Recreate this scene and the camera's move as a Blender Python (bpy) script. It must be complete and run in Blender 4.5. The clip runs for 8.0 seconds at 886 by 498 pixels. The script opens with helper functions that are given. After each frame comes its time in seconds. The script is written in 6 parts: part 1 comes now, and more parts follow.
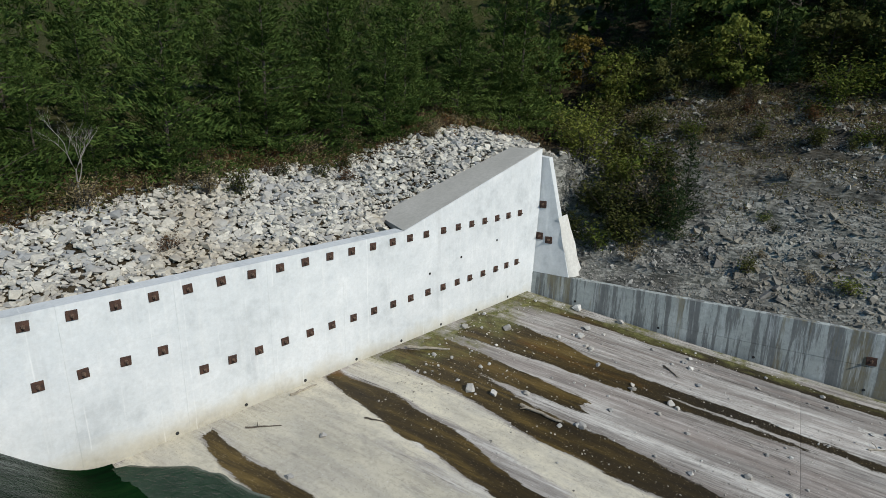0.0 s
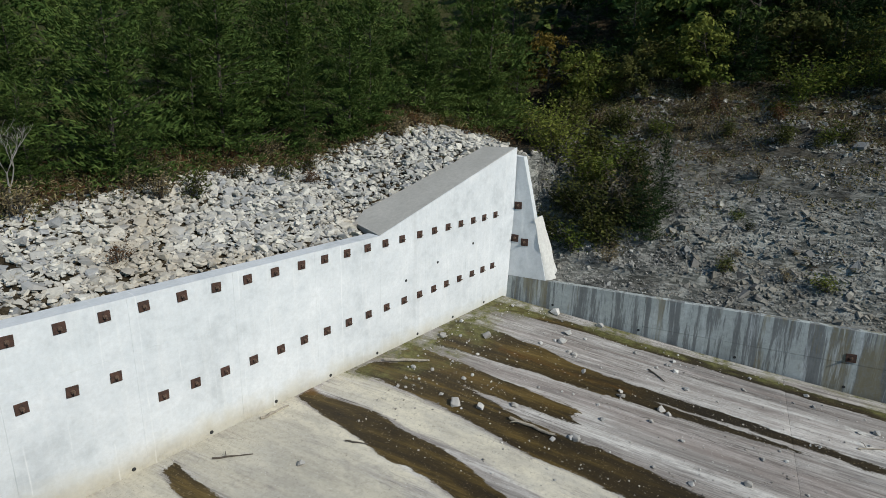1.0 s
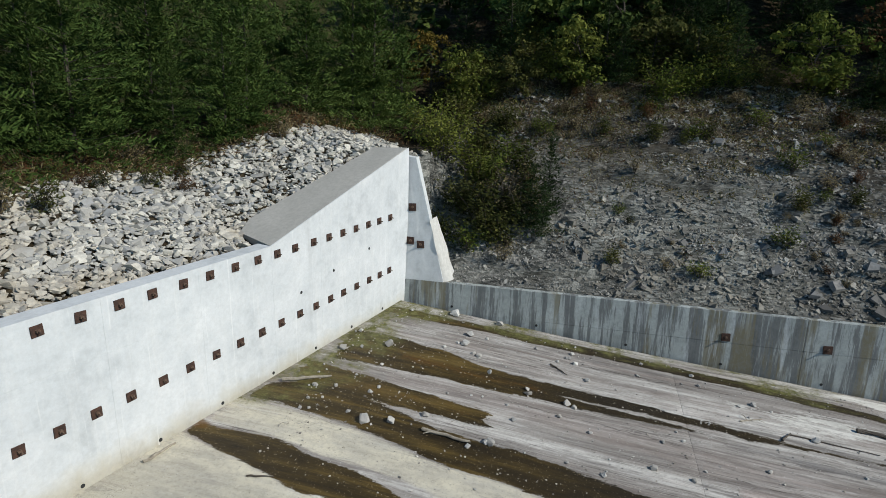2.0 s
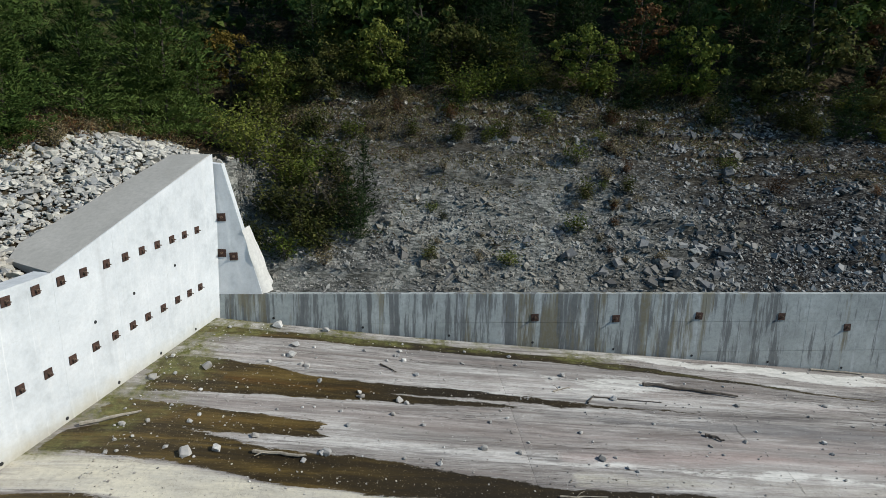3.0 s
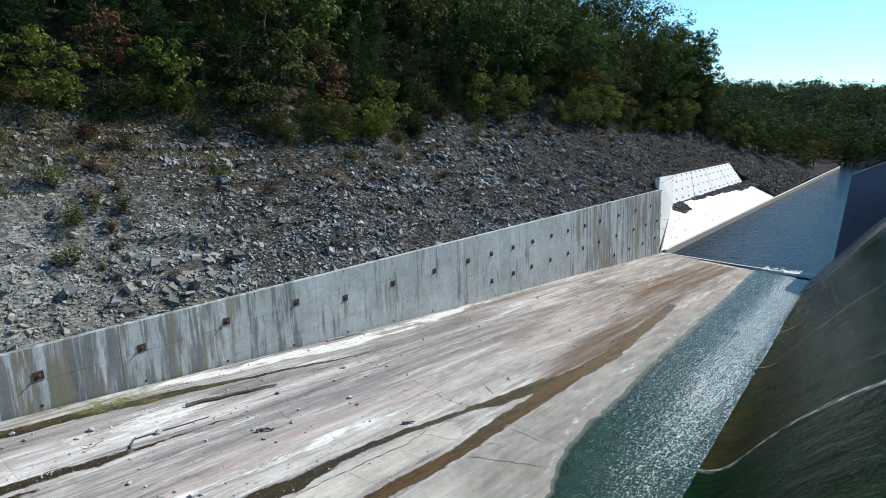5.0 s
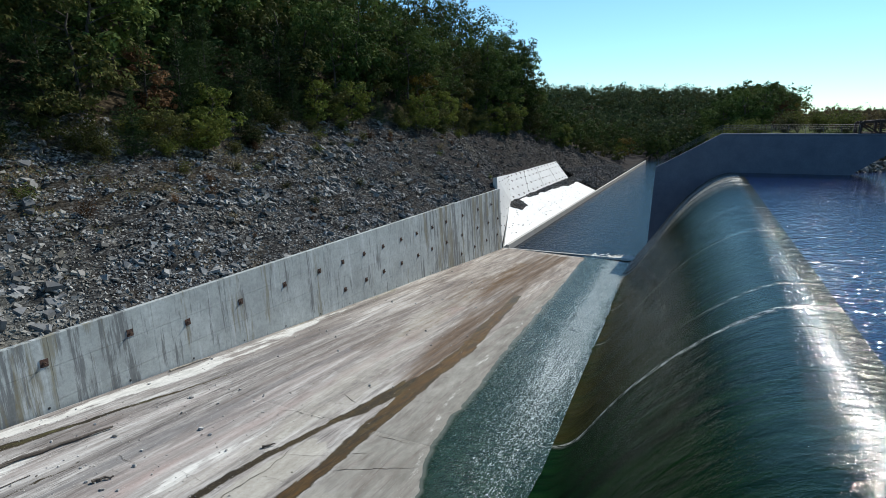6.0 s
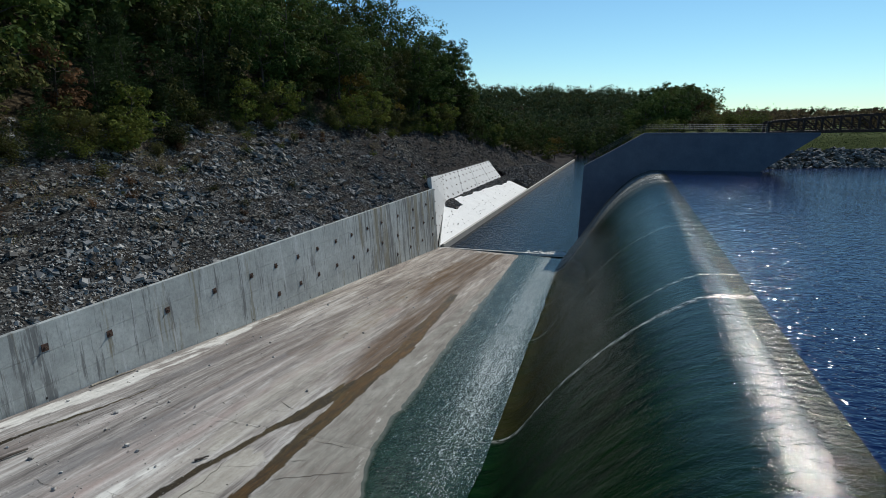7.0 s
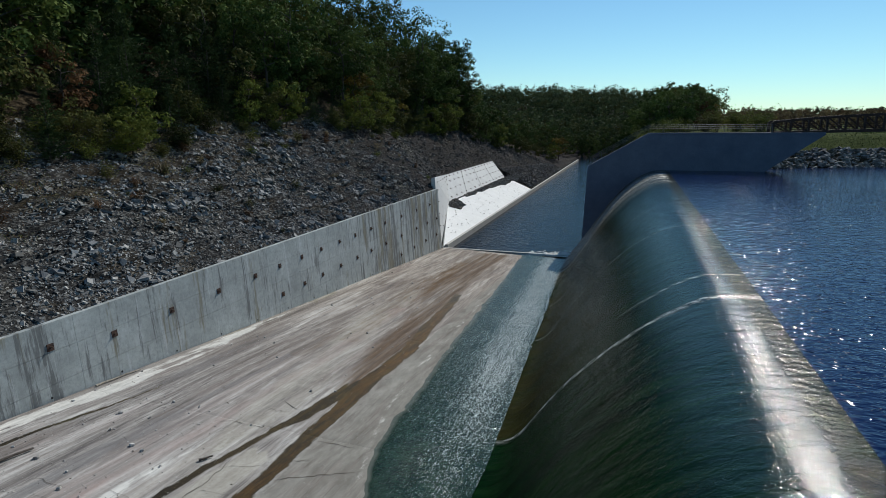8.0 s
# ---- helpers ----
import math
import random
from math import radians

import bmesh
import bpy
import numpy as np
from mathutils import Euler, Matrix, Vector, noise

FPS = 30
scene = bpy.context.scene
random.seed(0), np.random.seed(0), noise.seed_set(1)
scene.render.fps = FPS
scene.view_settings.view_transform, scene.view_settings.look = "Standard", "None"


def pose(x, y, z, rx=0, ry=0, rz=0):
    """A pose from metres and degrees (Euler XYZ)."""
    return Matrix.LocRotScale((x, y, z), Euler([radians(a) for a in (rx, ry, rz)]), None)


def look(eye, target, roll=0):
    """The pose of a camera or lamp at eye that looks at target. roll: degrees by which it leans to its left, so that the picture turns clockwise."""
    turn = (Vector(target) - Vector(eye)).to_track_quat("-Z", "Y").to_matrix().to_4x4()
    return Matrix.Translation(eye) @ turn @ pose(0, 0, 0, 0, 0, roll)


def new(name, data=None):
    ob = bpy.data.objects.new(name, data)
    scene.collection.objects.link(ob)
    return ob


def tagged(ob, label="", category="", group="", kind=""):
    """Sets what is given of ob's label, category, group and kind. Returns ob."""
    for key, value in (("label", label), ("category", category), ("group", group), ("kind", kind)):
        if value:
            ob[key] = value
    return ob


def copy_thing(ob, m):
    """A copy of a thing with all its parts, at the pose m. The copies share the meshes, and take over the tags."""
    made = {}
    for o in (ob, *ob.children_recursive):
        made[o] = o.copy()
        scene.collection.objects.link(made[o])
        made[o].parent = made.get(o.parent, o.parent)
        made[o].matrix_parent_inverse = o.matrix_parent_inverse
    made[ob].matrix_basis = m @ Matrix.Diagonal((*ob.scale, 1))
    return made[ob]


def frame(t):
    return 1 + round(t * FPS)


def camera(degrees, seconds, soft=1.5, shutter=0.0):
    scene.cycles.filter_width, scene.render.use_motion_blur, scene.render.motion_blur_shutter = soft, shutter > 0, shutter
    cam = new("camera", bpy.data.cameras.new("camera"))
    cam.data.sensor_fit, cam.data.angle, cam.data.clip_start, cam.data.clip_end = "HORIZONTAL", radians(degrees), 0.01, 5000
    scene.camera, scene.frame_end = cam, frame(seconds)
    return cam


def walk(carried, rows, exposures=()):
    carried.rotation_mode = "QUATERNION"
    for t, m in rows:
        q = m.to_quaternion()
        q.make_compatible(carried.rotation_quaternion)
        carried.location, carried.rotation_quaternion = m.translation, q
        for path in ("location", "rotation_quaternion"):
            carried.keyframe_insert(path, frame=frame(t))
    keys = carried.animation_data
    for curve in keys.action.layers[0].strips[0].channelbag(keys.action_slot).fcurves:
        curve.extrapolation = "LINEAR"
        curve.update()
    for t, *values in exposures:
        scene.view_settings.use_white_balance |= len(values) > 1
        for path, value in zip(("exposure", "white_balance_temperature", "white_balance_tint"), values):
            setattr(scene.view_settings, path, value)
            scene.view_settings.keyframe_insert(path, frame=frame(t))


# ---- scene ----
# ---------------------------------------------------------------- camera
cam = camera(74.0, 8.0, soft=0.6)
ROWS = [  # seconds, eye, turn (rx, ry, rz)
    (0.0, 1.366, 2.724, 6.888, 73.74, -0.89, 120.12),
    (0.5, 1.015, 1.780, 6.779, 73.70, -1.23, 118.99),
    (1.0, 0.672, 1.119, 6.596, 74.02, -1.18, 115.16),
    (2.3, 0.000, 0.000, 6.500, 74.46, -1.70, 98.50),
    (2.5, 0.000, 0.000, 6.500, 74.60, -1.69, 95.12),
    (3.0, 0.000, 0.000, 6.500, 75.07, -1.76, 84.95),
    (3.5, 0.000, 0.000, 6.500, 75.67, -1.69, 72.43),
    (4.0, 0.000, 0.000, 6.500, 76.25, -1.54, 60.72),
    (4.5, 0.000, 0.000, 6.500, 76.81, -1.31, 49.32),
    (5.0, 0.000, 0.000, 6.500, 77.26, -0.94, 38.54),
    (5.2, 0.000, 0.000, 6.500, 77.40, -0.76, 34.75),
    (6.3, 0.000, 0.000, 6.500, 77.92, 0.35, 19.84),
    (6.5, 0.000, 0.000, 6.500, 77.87, 0.26, 17.86),
    (7.0, 0.000, 0.000, 6.500, 77.91, 0.39, 17.08),
    (7.5, 0.000, 0.000, 6.500, 77.93, 0.45, 17.24),
    (8.0, 0.000, 0.000, 6.500, 77.94, 0.47, 17.43),
]
walk(cam, [(t, pose(x, y, z, rx, ry, rz)) for t, x, y, z, rx, ry, rz in ROWS],
     exposures=[(0.0, -0.26, 6700, 7), (2.5, -0.24, 6700, 7), (3.5, 0.08, 6650, 7.5), (4.5, 0.44, 6500, 7), (5.2, 0.52, 6400, 8), (6.5, -0.04, 6640, 7.5), (7.0, -0.22, 6620, 7.5), (8.0, -0.27, 6560, 7.5)])

# ---------------------------------------------------------------- light
SUN_WAY = Vector((0.22, 1.0, 0.76)).normalized()
world = bpy.data.worlds.new("sky")
scene.world = world
world.use_nodes = True
wn = world.node_tree
sky = wn.nodes.new("ShaderNodeTexSky")
sky.sky_type = "NISHITA"
sky.sun_disc = False
sky.sun_elevation = math.asin(SUN_WAY.z)
sky.sun_rotation = math.atan2(SUN_WAY.x, SUN_WAY.y)
sky.air_density, sky.dust_density, sky.ozone_density = 1.0, 0.0, 5.0
clear = wn.nodes.new("ShaderNodeMix")  # the dry, clear air of an autumn noon
clear.data_type, clear.blend_type = "RGBA", "MULTIPLY"
clear.inputs[0].default_value = 1.0
clear.inputs[7].default_value = (0.80, 1.0, 0.99, 1)
wn.links.new(sky.outputs[0], clear.inputs[6])
wn.links.new(clear.outputs[2], wn.nodes["Background"].inputs[0])
wn.nodes["Background"].inputs[1].default_value = 0.118
sun_data = bpy.data.lights.new("sun", "SUN")
sun_data.energy, sun_data.angle, sun_data.color = 4.6, radians(0.5), (1.0, 0.97, 0.92)
sun = new("sun", sun_data)
sun.matrix_world = look(SUN_WAY * 200, (0, 0, 0))


# ---------------------------------------------------------------- materials
class Nodes:
    """A small writer of node materials."""

    def __init__(self, name):
        self.mat = bpy.data.materials.new(name)
        self.mat.use_nodes = True
        self.t = self.mat.node_tree
        self.b = self.t.nodes["Principled BSDF"]
        self.co = self.t.nodes.new("ShaderNodeNewGeometry")

    def n(self, kind, **inputs):
        node = self.t.nodes.new(kind)
        for key, value in inputs.items():
            self.put(node.inputs[key.replace("_", " ")], value)
        return node

    def put(self, socket, value):
        if isinstance(value, bpy.types.NodeSocket):
            self.t.links.new(value, socket)
        else:
            socket.default_value = value

    def pos(self, scale=(1, 1, 1), local=False):
        m = self.t.nodes.new("ShaderNodeMapping")
        if local:
            src = self.t.nodes.new("ShaderNodeTexCoord").outputs["Object"]
        else:
            src = self.co.outputs["Position"]
        self.t.links.new(src, m.inputs[0])
        m.inputs["Scale"].default_value = scale
        return m.outputs[0]

    def noise(self, scale, detail=5, rough=0.6, stretch=(1, 1, 1), distort=0.0, local=False):
        k = self.n("ShaderNodeTexNoise", Vector=self.pos(stretch, local), Scale=scale, Detail=detail, Roughness=rough, Distortion=distort)
        return k.outputs[0]

    def ramp(self, fac, *stops):
        r = self.t.nodes.new("ShaderNodeValToRGB")
        self.t.links.new(fac, r.inputs[0])
        e = r.color_ramp.elements
        while len(e) < len(stops):
            e.new(0.5)
        for el, (p, c) in zip(e, stops):
            el.position = p
            el.color = (c, c, c, 1) if isinstance(c, (int, float)) else (*c, 1)
        return r.outputs[0]

    def mix(self, fac, a, b, kind="MIX"):
        m = self.t.nodes.new("ShaderNodeMix")
        m.data_type, m.blend_type = "RGBA", kind
        self.put(m.inputs[0], fac)
        for s, v in ((m.inputs[6], a), (m.inputs[7], b)):
            self.put(s, v if isinstance(v, bpy.types.NodeSocket) else (*v, 1))
        return m.outputs[2]

    def math(self, op, a, b=0.0):
        m = self.t.nodes.new("ShaderNodeMath")
        m.operation = op
        self.put(m.inputs[0], a)
        self.put(m.inputs[1], b)
        return m.outputs[0]

    def attr(self, name):
        a = self.t.nodes.new("ShaderNodeAttribute")
        a.attribute_name = name
        return a.outputs["Fac"]

    def island(self):
        return self.co.outputs["Random Per Island"]

    def rand(self):
        return self.t.nodes.new("ShaderNodeObjectInfo").outputs["Random"]

    def done(self, colour, rough, bump=None, strength=0.3, distance=0.02, metal=0.0, spec=None):
        self.put(self.b.inputs["Base Color"], colour if isinstance(colour, bpy.types.NodeSocket) else (*colour, 1))
        self.put(self.b.inputs["Roughness"], rough)
        self.put(self.b.inputs["Metallic"], metal)
        if spec is not None:
            self.put(self.b.inputs["Specular IOR Level"], spec)
        if bump is not None:
            k = self.n("ShaderNodeBump", Height=bump, Strength=strength, Distance=distance)
            self.t.links.new(k.outputs[0], self.b.inputs["Normal"])
        return self.mat


def mat_white_concrete():
    m = Nodes("pale_concrete")
    blot = m.math("ADD", m.math("MULTIPLY", m.noise(0.4, 6, 0.65), 0.6), m.math("MULTIPLY", m.noise(2.2, 6, 0.7), 0.4))
    run = m.noise(1.6, 6, 0.75, (1.6, 1.6, 0.10))
    fine = m.noise(9.0, 6, 0.7)
    c = m.ramp(blot, (0.34, (0.46, 0.485, 0.50)), (0.48, (0.61, 0.635, 0.65)), (0.66, (0.73, 0.745, 0.755)))
    c = m.mix(m.ramp(run, (0.52, 0.0), (0.75, 0.45)), c, (0.78, 0.78, 0.77))
    c = m.mix(m.ramp(m.noise(0.8, 5, 0.7, (1.3, 1.3, 0.1)), (0.58, 0.0), (0.75, 0.4)), c, (0.42, 0.425, 0.42))
    z = m.n("ShaderNodeSeparateXYZ", Vector=m.co.outputs["Position"]).outputs[2]
    low = m.math("ADD", z, m.math("MULTIPLY", m.math("SUBTRACT", m.noise(0.9, 5, 0.7), 0.5), 1.4))
    low = m.n("ShaderNodeMapRange", Value=low, From_Min=-3.9, From_Max=-3.1, To_Min=0.75, To_Max=0.0).outputs[0]
    c = m.mix(low, c, (0.50, 0.46, 0.36))
    tide = m.math("ADD", z, m.math("MULTIPLY", m.math("SUBTRACT", m.noise(1.3, 7, 0.75, (1.0, 1.0, 0.6)), 0.5), 1.3))
    tide = m.n("ShaderNodeMapRange", Value=tide, From_Min=-4.3, From_Max=-3.5, To_Min=0.75, To_Max=0.0).outputs[0]
    c = m.mix(tide, c, m.ramp(m.noise(5, 6, 0.7), (0.35, (0.20, 0.165, 0.11)), (0.65, (0.42, 0.37, 0.27))))
    c = m.mix(m.ramp(fine, (0.35, 0.25), (0.6, 0.0)), c, (0.45, 0.45, 0.44))
    sep = m.n("ShaderNodeSeparateXYZ", Vector=m.co.outputs["Position"])
    run_s = m.math("ADD", m.math("MULTIPLY", sep.outputs[0], 0.963), m.math("MULTIPLY", sep.outputs[1], -0.269))
    run_s = m.math("ADD", run_s, m.math("MULTIPLY", m.math("SUBTRACT", m.noise(0.7, 3, 0.6), 0.5), 0.12))
    tooth = m.math("FRACT", m.math("DIVIDE", run_s, 0.985))
    line = m.ramp(m.math("ABSOLUTE", m.math("SUBTRACT", tooth, 0.5)), (0.0, 1.0), (0.028, 0.0))
    c = m.mix(m.math("MULTIPLY", line, m.ramp(m.noise(1.1, 5, 0.7, (1.0, 1.0, 0.5)), (0.47, 0.0), (0.66, 0.55))), c, (0.84, 0.84, 0.83))
    return m.done(c, 0.85, m.noise(14, 6, 0.7), 0.25, 0.01)


def mat_grey_concrete():
    m = Nodes("stained_grey_concrete")
    blot = m.math("ADD", m.math("MULTIPLY", m.noise(0.3, 6, 0.65), 0.6), m.math("MULTIPLY", m.noise(1.5, 6, 0.7), 0.4))
    c = m.ramp(blot, (0.32, (0.262, 0.286, 0.279)), (0.48, (0.368, 0.40, 0.389)), (0.66, (0.50, 0.538, 0.525)))
    yy = m.n("ShaderNodeSeparateXYZ", Vector=m.co.outputs["Position"]).outputs[1]
    more = m.math("ADD", m.n("ShaderNodeMapRange", Value=yy, From_Min=13.0, From_Max=24.0, To_Min=0.03, To_Max=-0.075).outputs[0],
                  m.n("ShaderNodeMapRange", Value=yy, From_Min=46.0, From_Max=60.0, To_Min=0.0, To_Max=0.11).outputs[0])
    part_way = m.math("MULTIPLY", m.math("SUBTRACT", m.noise(0.45, 4, 0.6, (1.0, 1.0, 0.5)), 0.5), 0.35)
    run = m.math("ADD", m.math("ADD", m.noise(1.9, 6, 0.75, (1.0, 1.0, 0.035)), more), part_way)
    c = m.mix(m.ramp(run, (0.50, 0.0), (0.56, 0.75), (0.75, 0.95)), c, (0.09, 0.094, 0.095))
    run2 = m.math("ADD", m.math("ADD", m.noise(0.75, 5, 0.7, (1.0, 1.0, 0.04)), more), part_way)
    c = m.mix(m.ramp(run2, (0.55, 0.0), (0.61, 0.75)), c, (0.19, 0.165, 0.095))
    run3 = m.noise(2.3, 5, 0.7, (1.0, 1.0, 0.05))
    c = m.mix(m.ramp(run3, (0.57, 0.0), (0.66, 0.7)), c, (0.55, 0.585, 0.59))
    c = m.mix(m.ramp(m.noise(4.5, 7, 0.75), (0.36, 0.45), (0.55, 0.0)), c, (0.21, 0.225, 0.22))
    c = m.mix(m.ramp(m.noise(19, 4, 0.7), (0.64, 0.0), (0.70, 0.6)), c, (0.14, 0.14, 0.135))
    return m.done(c, 0.8, m.noise(12, 6, 0.7), 0.3, 0.012)


def mat_plain_concrete(name, lo, hi):
    m = Nodes(name)
    c = m.mix(m.ramp(m.noise(0.5, 7, 0.7), (0.3, 0.0), (0.7, 1.0)), lo, hi)
    c = m.mix(m.ramp(m.noise(6, 6, 0.7), (0.35, 0.4), (0.6, 0.0)), c, tuple(v * 0.7 for v in lo))
    return m.done(c, 0.85, m.noise(15, 5, 0.7), 0.3, 0.01)


def mat_floor():
    """Slab of the chute: streaks along the flow, wet brown runs, algae, cream and pink washes."""
    m = Nodes("streaked_wet_slab")
    yy = m.n("ShaderNodeSeparateXYZ", Vector=m.co.outputs["Position"]).outputs[1]
    streak = m.math("ADD", m.math("MULTIPLY", m.noise(1.0, 8, 0.75, (2.6, 0.05, 1.0), 0.8), 0.42), m.math("MULTIPLY", m.noise(0.5, 7, 0.72, (1.1, 0.07, 1.0), 1.1), 0.58))
    c = m.ramp(streak, (0.36, (0.12, 0.108, 0.106)), (0.43, (0.222, 0.203, 0.187)), (0.51, (0.365, 0.342, 0.318)), (0.61, (0.66, 0.64, 0.60)))
    warm = m.n("ShaderNodeMapRange", Value=yy, From_Min=18.0, From_Max=55.0, To_Min=0.0, To_Max=0.75).outputs[0]
    c = m.mix(warm, c, m.ramp(streak, (0.36, (0.10, 0.074, 0.054)), (0.44, (0.23, 0.184, 0.146)), (0.52, (0.40, 0.347, 0.288)), (0.62, (0.67, 0.625, 0.555))))
    pink = m.noise(0.8, 6, 0.7, (1.4, 0.035, 1.0))
    c = m.mix(m.ramp(pink, (0.52, 0.0), (0.66, 0.32)), c, (0.42, 0.34, 0.31))
    smear = m.noise(0.9, 6, 0.72, (1.3, 0.05, 1.0), 0.4)
    c = m.mix(m.ramp(smear, (0.55, 0.0), (0.66, 0.75)), c, (0.135, 0.125, 0.12))
    thin = m.noise(5.0, 5, 0.75, (2.2, 0.035, 1.0), 0.2)
    broken = m.ramp(m.noise(0.35, 6, 0.7, (1.0, 0.25, 1.0), 0.5), (0.42, 0.0), (0.58, 1.0))
    c = m.mix(m.math("MULTIPLY", broken, m.ramp(thin, (0.54, 0.0), (0.60, 0.9))), c, (0.10, 0.09, 0.085))
    c = m.mix(m.ramp(m.noise(3.4, 6, 0.75, (2.0, 0.035, 1.0), 0.1), (0.57, 0.0), (0.70, 0.5)), c, (0.68, 0.67, 0.64))
    rag = m.math("ADD", m.math("MULTIPLY", m.math("SUBTRACT", m.noise(3.0, 8, 0.8, (1.6, 0.22, 1.0), 0.6), 0.5), 1.45), m.math("MULTIPLY", m.math("SUBTRACT", m.noise(11.0, 5, 0.7, (1.0, 0.6, 1.0), 0.3), 0.5), 0.5))

    def crisp(name, lo=0.42, hi=0.54):
        return m.ramp(m.math("ADD", m.attr(name), rag), (lo, 0.0), (hi, 1.0))

    hair = m.noise(15.0, 4, 0.7, (2.0, 0.02, 1.0), 0.3)
    c = m.mix(m.math("MULTIPLY", broken, m.ramp(hair, (0.56, 0.0), (0.63, 0.8))), c, (0.085, 0.075, 0.07))
    c = m.mix(m.math("MULTIPLY", m.attr("pink"), m.ramp(m.noise(1.5, 6, 0.7, (1.6, 0.08, 1.0)), (0.3, 0.1), (0.55, 0.6))), c, (0.43, 0.33, 0.30))
    c = m.mix(m.math("MULTIPLY", crisp("soot", 0.3, 0.8), 0.75), c, m.ramp(m.noise(2.0, 6, 0.75, (2.0, 0.06, 1.0)), (0.35, (0.085, 0.082, 0.085)), (0.65, (0.23, 0.22, 0.215))))
    near = m.n("ShaderNodeMapRange", Value=yy, From_Min=1.0, From_Max=12.0, To_Min=1.0, To_Max=0.0).outputs[0]
    c = m.mix(m.math("MULTIPLY", crisp("pale", 0.3, 0.7), 0.85), c, m.mix(m.math("MULTIPLY", near, m.ramp(m.noise(0.9, 6, 0.7, (1.4, 0.5, 1.0)), (0.4, 0.25), (0.6, 1.0))), m.ramp(m.noise(0.8, 7, 0.75, (1.4, 0.4, 1.0)), (0.3, (0.29, 0.265, 0.22)), (0.5, (0.43, 0.405, 0.35)), (0.68, (0.60, 0.575, 0.50))), (0.66, 0.61, 0.48)))
    c = m.mix(m.attr("grey"), c, m.ramp(m.noise(1.0, 7, 0.75, (1.4, 0.4, 1.0)), (0.3, (0.155, 0.147, 0.125)), (0.5, (0.25, 0.24, 0.208)), (0.7, (0.36, 0.345, 0.305))))
    c = m.mix(m.ramp(m.noise(7, 7, 0.75), (0.36, 0.3), (0.52, 0.0)), c, (0.20, 0.18, 0.16))
    grime = m.noise(0.6, 7, 0.75, (1.2, 0.10, 1.0), 1.2)
    c = m.mix(m.math("MULTIPLY", m.math("SUBTRACT", 1.0, m.attr("pale")), m.ramp(grime, (0.46, 0.0), (0.62, 0.6))), c, m.ramp(m.noise(2.5, 6, 0.75, (2.2, 0.05, 1.0)), (0.4, (0.085, 0.068, 0.058)), (0.62, (0.25, 0.205, 0.18))))
    speck = m.noise(26, 3, 0.6)
    c = m.mix(m.ramp(speck, (0.65, 0.0), (0.69, 0.7)), c, (0.10, 0.09, 0.085))
    c = m.mix(m.ramp(m.noise(21, 3, 0.6), (0.67, 0.0), (0.70, 0.8)), c, (0.62, 0.61, 0.58))
    wetc = m.ramp(m.noise(1.1, 8, 0.78, (1.6, 0.16, 1.0), 0.4), (0.3, (0.014, 0.011, 0.008)), (0.48, (0.044, 0.031, 0.013)), (0.60, (0.098, 0.066, 0.021)), (0.74, (0.19, 0.13, 0.045)))
    deep = m.math("MULTIPLY", m.n("ShaderNodeMapRange", Value=yy, From_Min=-3.0, From_Max=2.0).outputs[0], m.n("ShaderNodeMapRange", Value=yy, From_Min=15.0, From_Max=27.0, To_Min=0.75, To_Max=0.0).outputs[0])
    wetc = m.mix(deep, wetc, (0.022, 0.018, 0.013))
    stain = m.math("MULTIPLY", m.attr("stain"), m.ramp(m.math("ADD", m.noise(1.2, 8, 0.78, (2.0, 0.06, 1.0), 0.5), m.math("MULTIPLY", m.math("SUBTRACT", m.attr("stain"), 0.5), 0.25)), (0.36, 0.15), (0.56, 0.95)))
    c = m.mix(stain, c, m.ramp(m.noise(2.4, 7, 0.75, (1.8, 0.08, 1.0)), (0.35, (0.060, 0.038, 0.024)), (0.65, (0.17, 0.115, 0.075))))
    wet = crisp("wet")
    c = m.mix(wet, c, wetc)
    c = m.mix(m.math("MULTIPLY", wet, m.ramp(m.noise(14, 4, 0.6), (0.61, 0.0), (0.67, 0.5))), c, (0.28, 0.22, 0.14))
    c = m.mix(m.math("MULTIPLY", crisp("rust", 0.35, 0.75), m.ramp(m.noise(1.6, 7, 0.75, (1.6, 0.12, 1.0), 0.3), (0.3, 0.35), (0.6, 0.9))), c, m.ramp(m.noise(4.0, 6, 0.7, (1.5, 0.2, 1.0)), (0.35, (0.072, 0.034, 0.007)), (0.65, (0.165, 0.084, 0.020))))
    alg = m.math("MULTIPLY", crisp("algae", 0.25, 0.7), m.ramp(m.noise(2.2, 6, 0.7), (0.35, 0.15), (0.6, 1.0)))
    c = m.mix(alg, c, m.ramp(m.noise(6, 5, 0.7), (0.35, (0.070, 0.076, 0.020)), (0.7, (0.20, 0.185, 0.075))))
    c = m.mix(m.math("MULTIPLY", crisp("white", 0.40, 0.6), 0.85), c, m.ramp(m.noise(3.0, 6, 0.75, (1.5, 0.3, 1.0)), (0.35, (0.50, 0.49, 0.45)), (0.6, (0.74, 0.72, 0.67))))
    r = m.math("SUBTRACT", 0.9, m.math("MULTIPLY", wet, 0.4))
    return m.done(c, r, m.math("ADD", m.noise(10, 7, 0.75), m.math("MULTIPLY", thin, 0.8)), 0.55, 0.015, 0.0, 0.15)


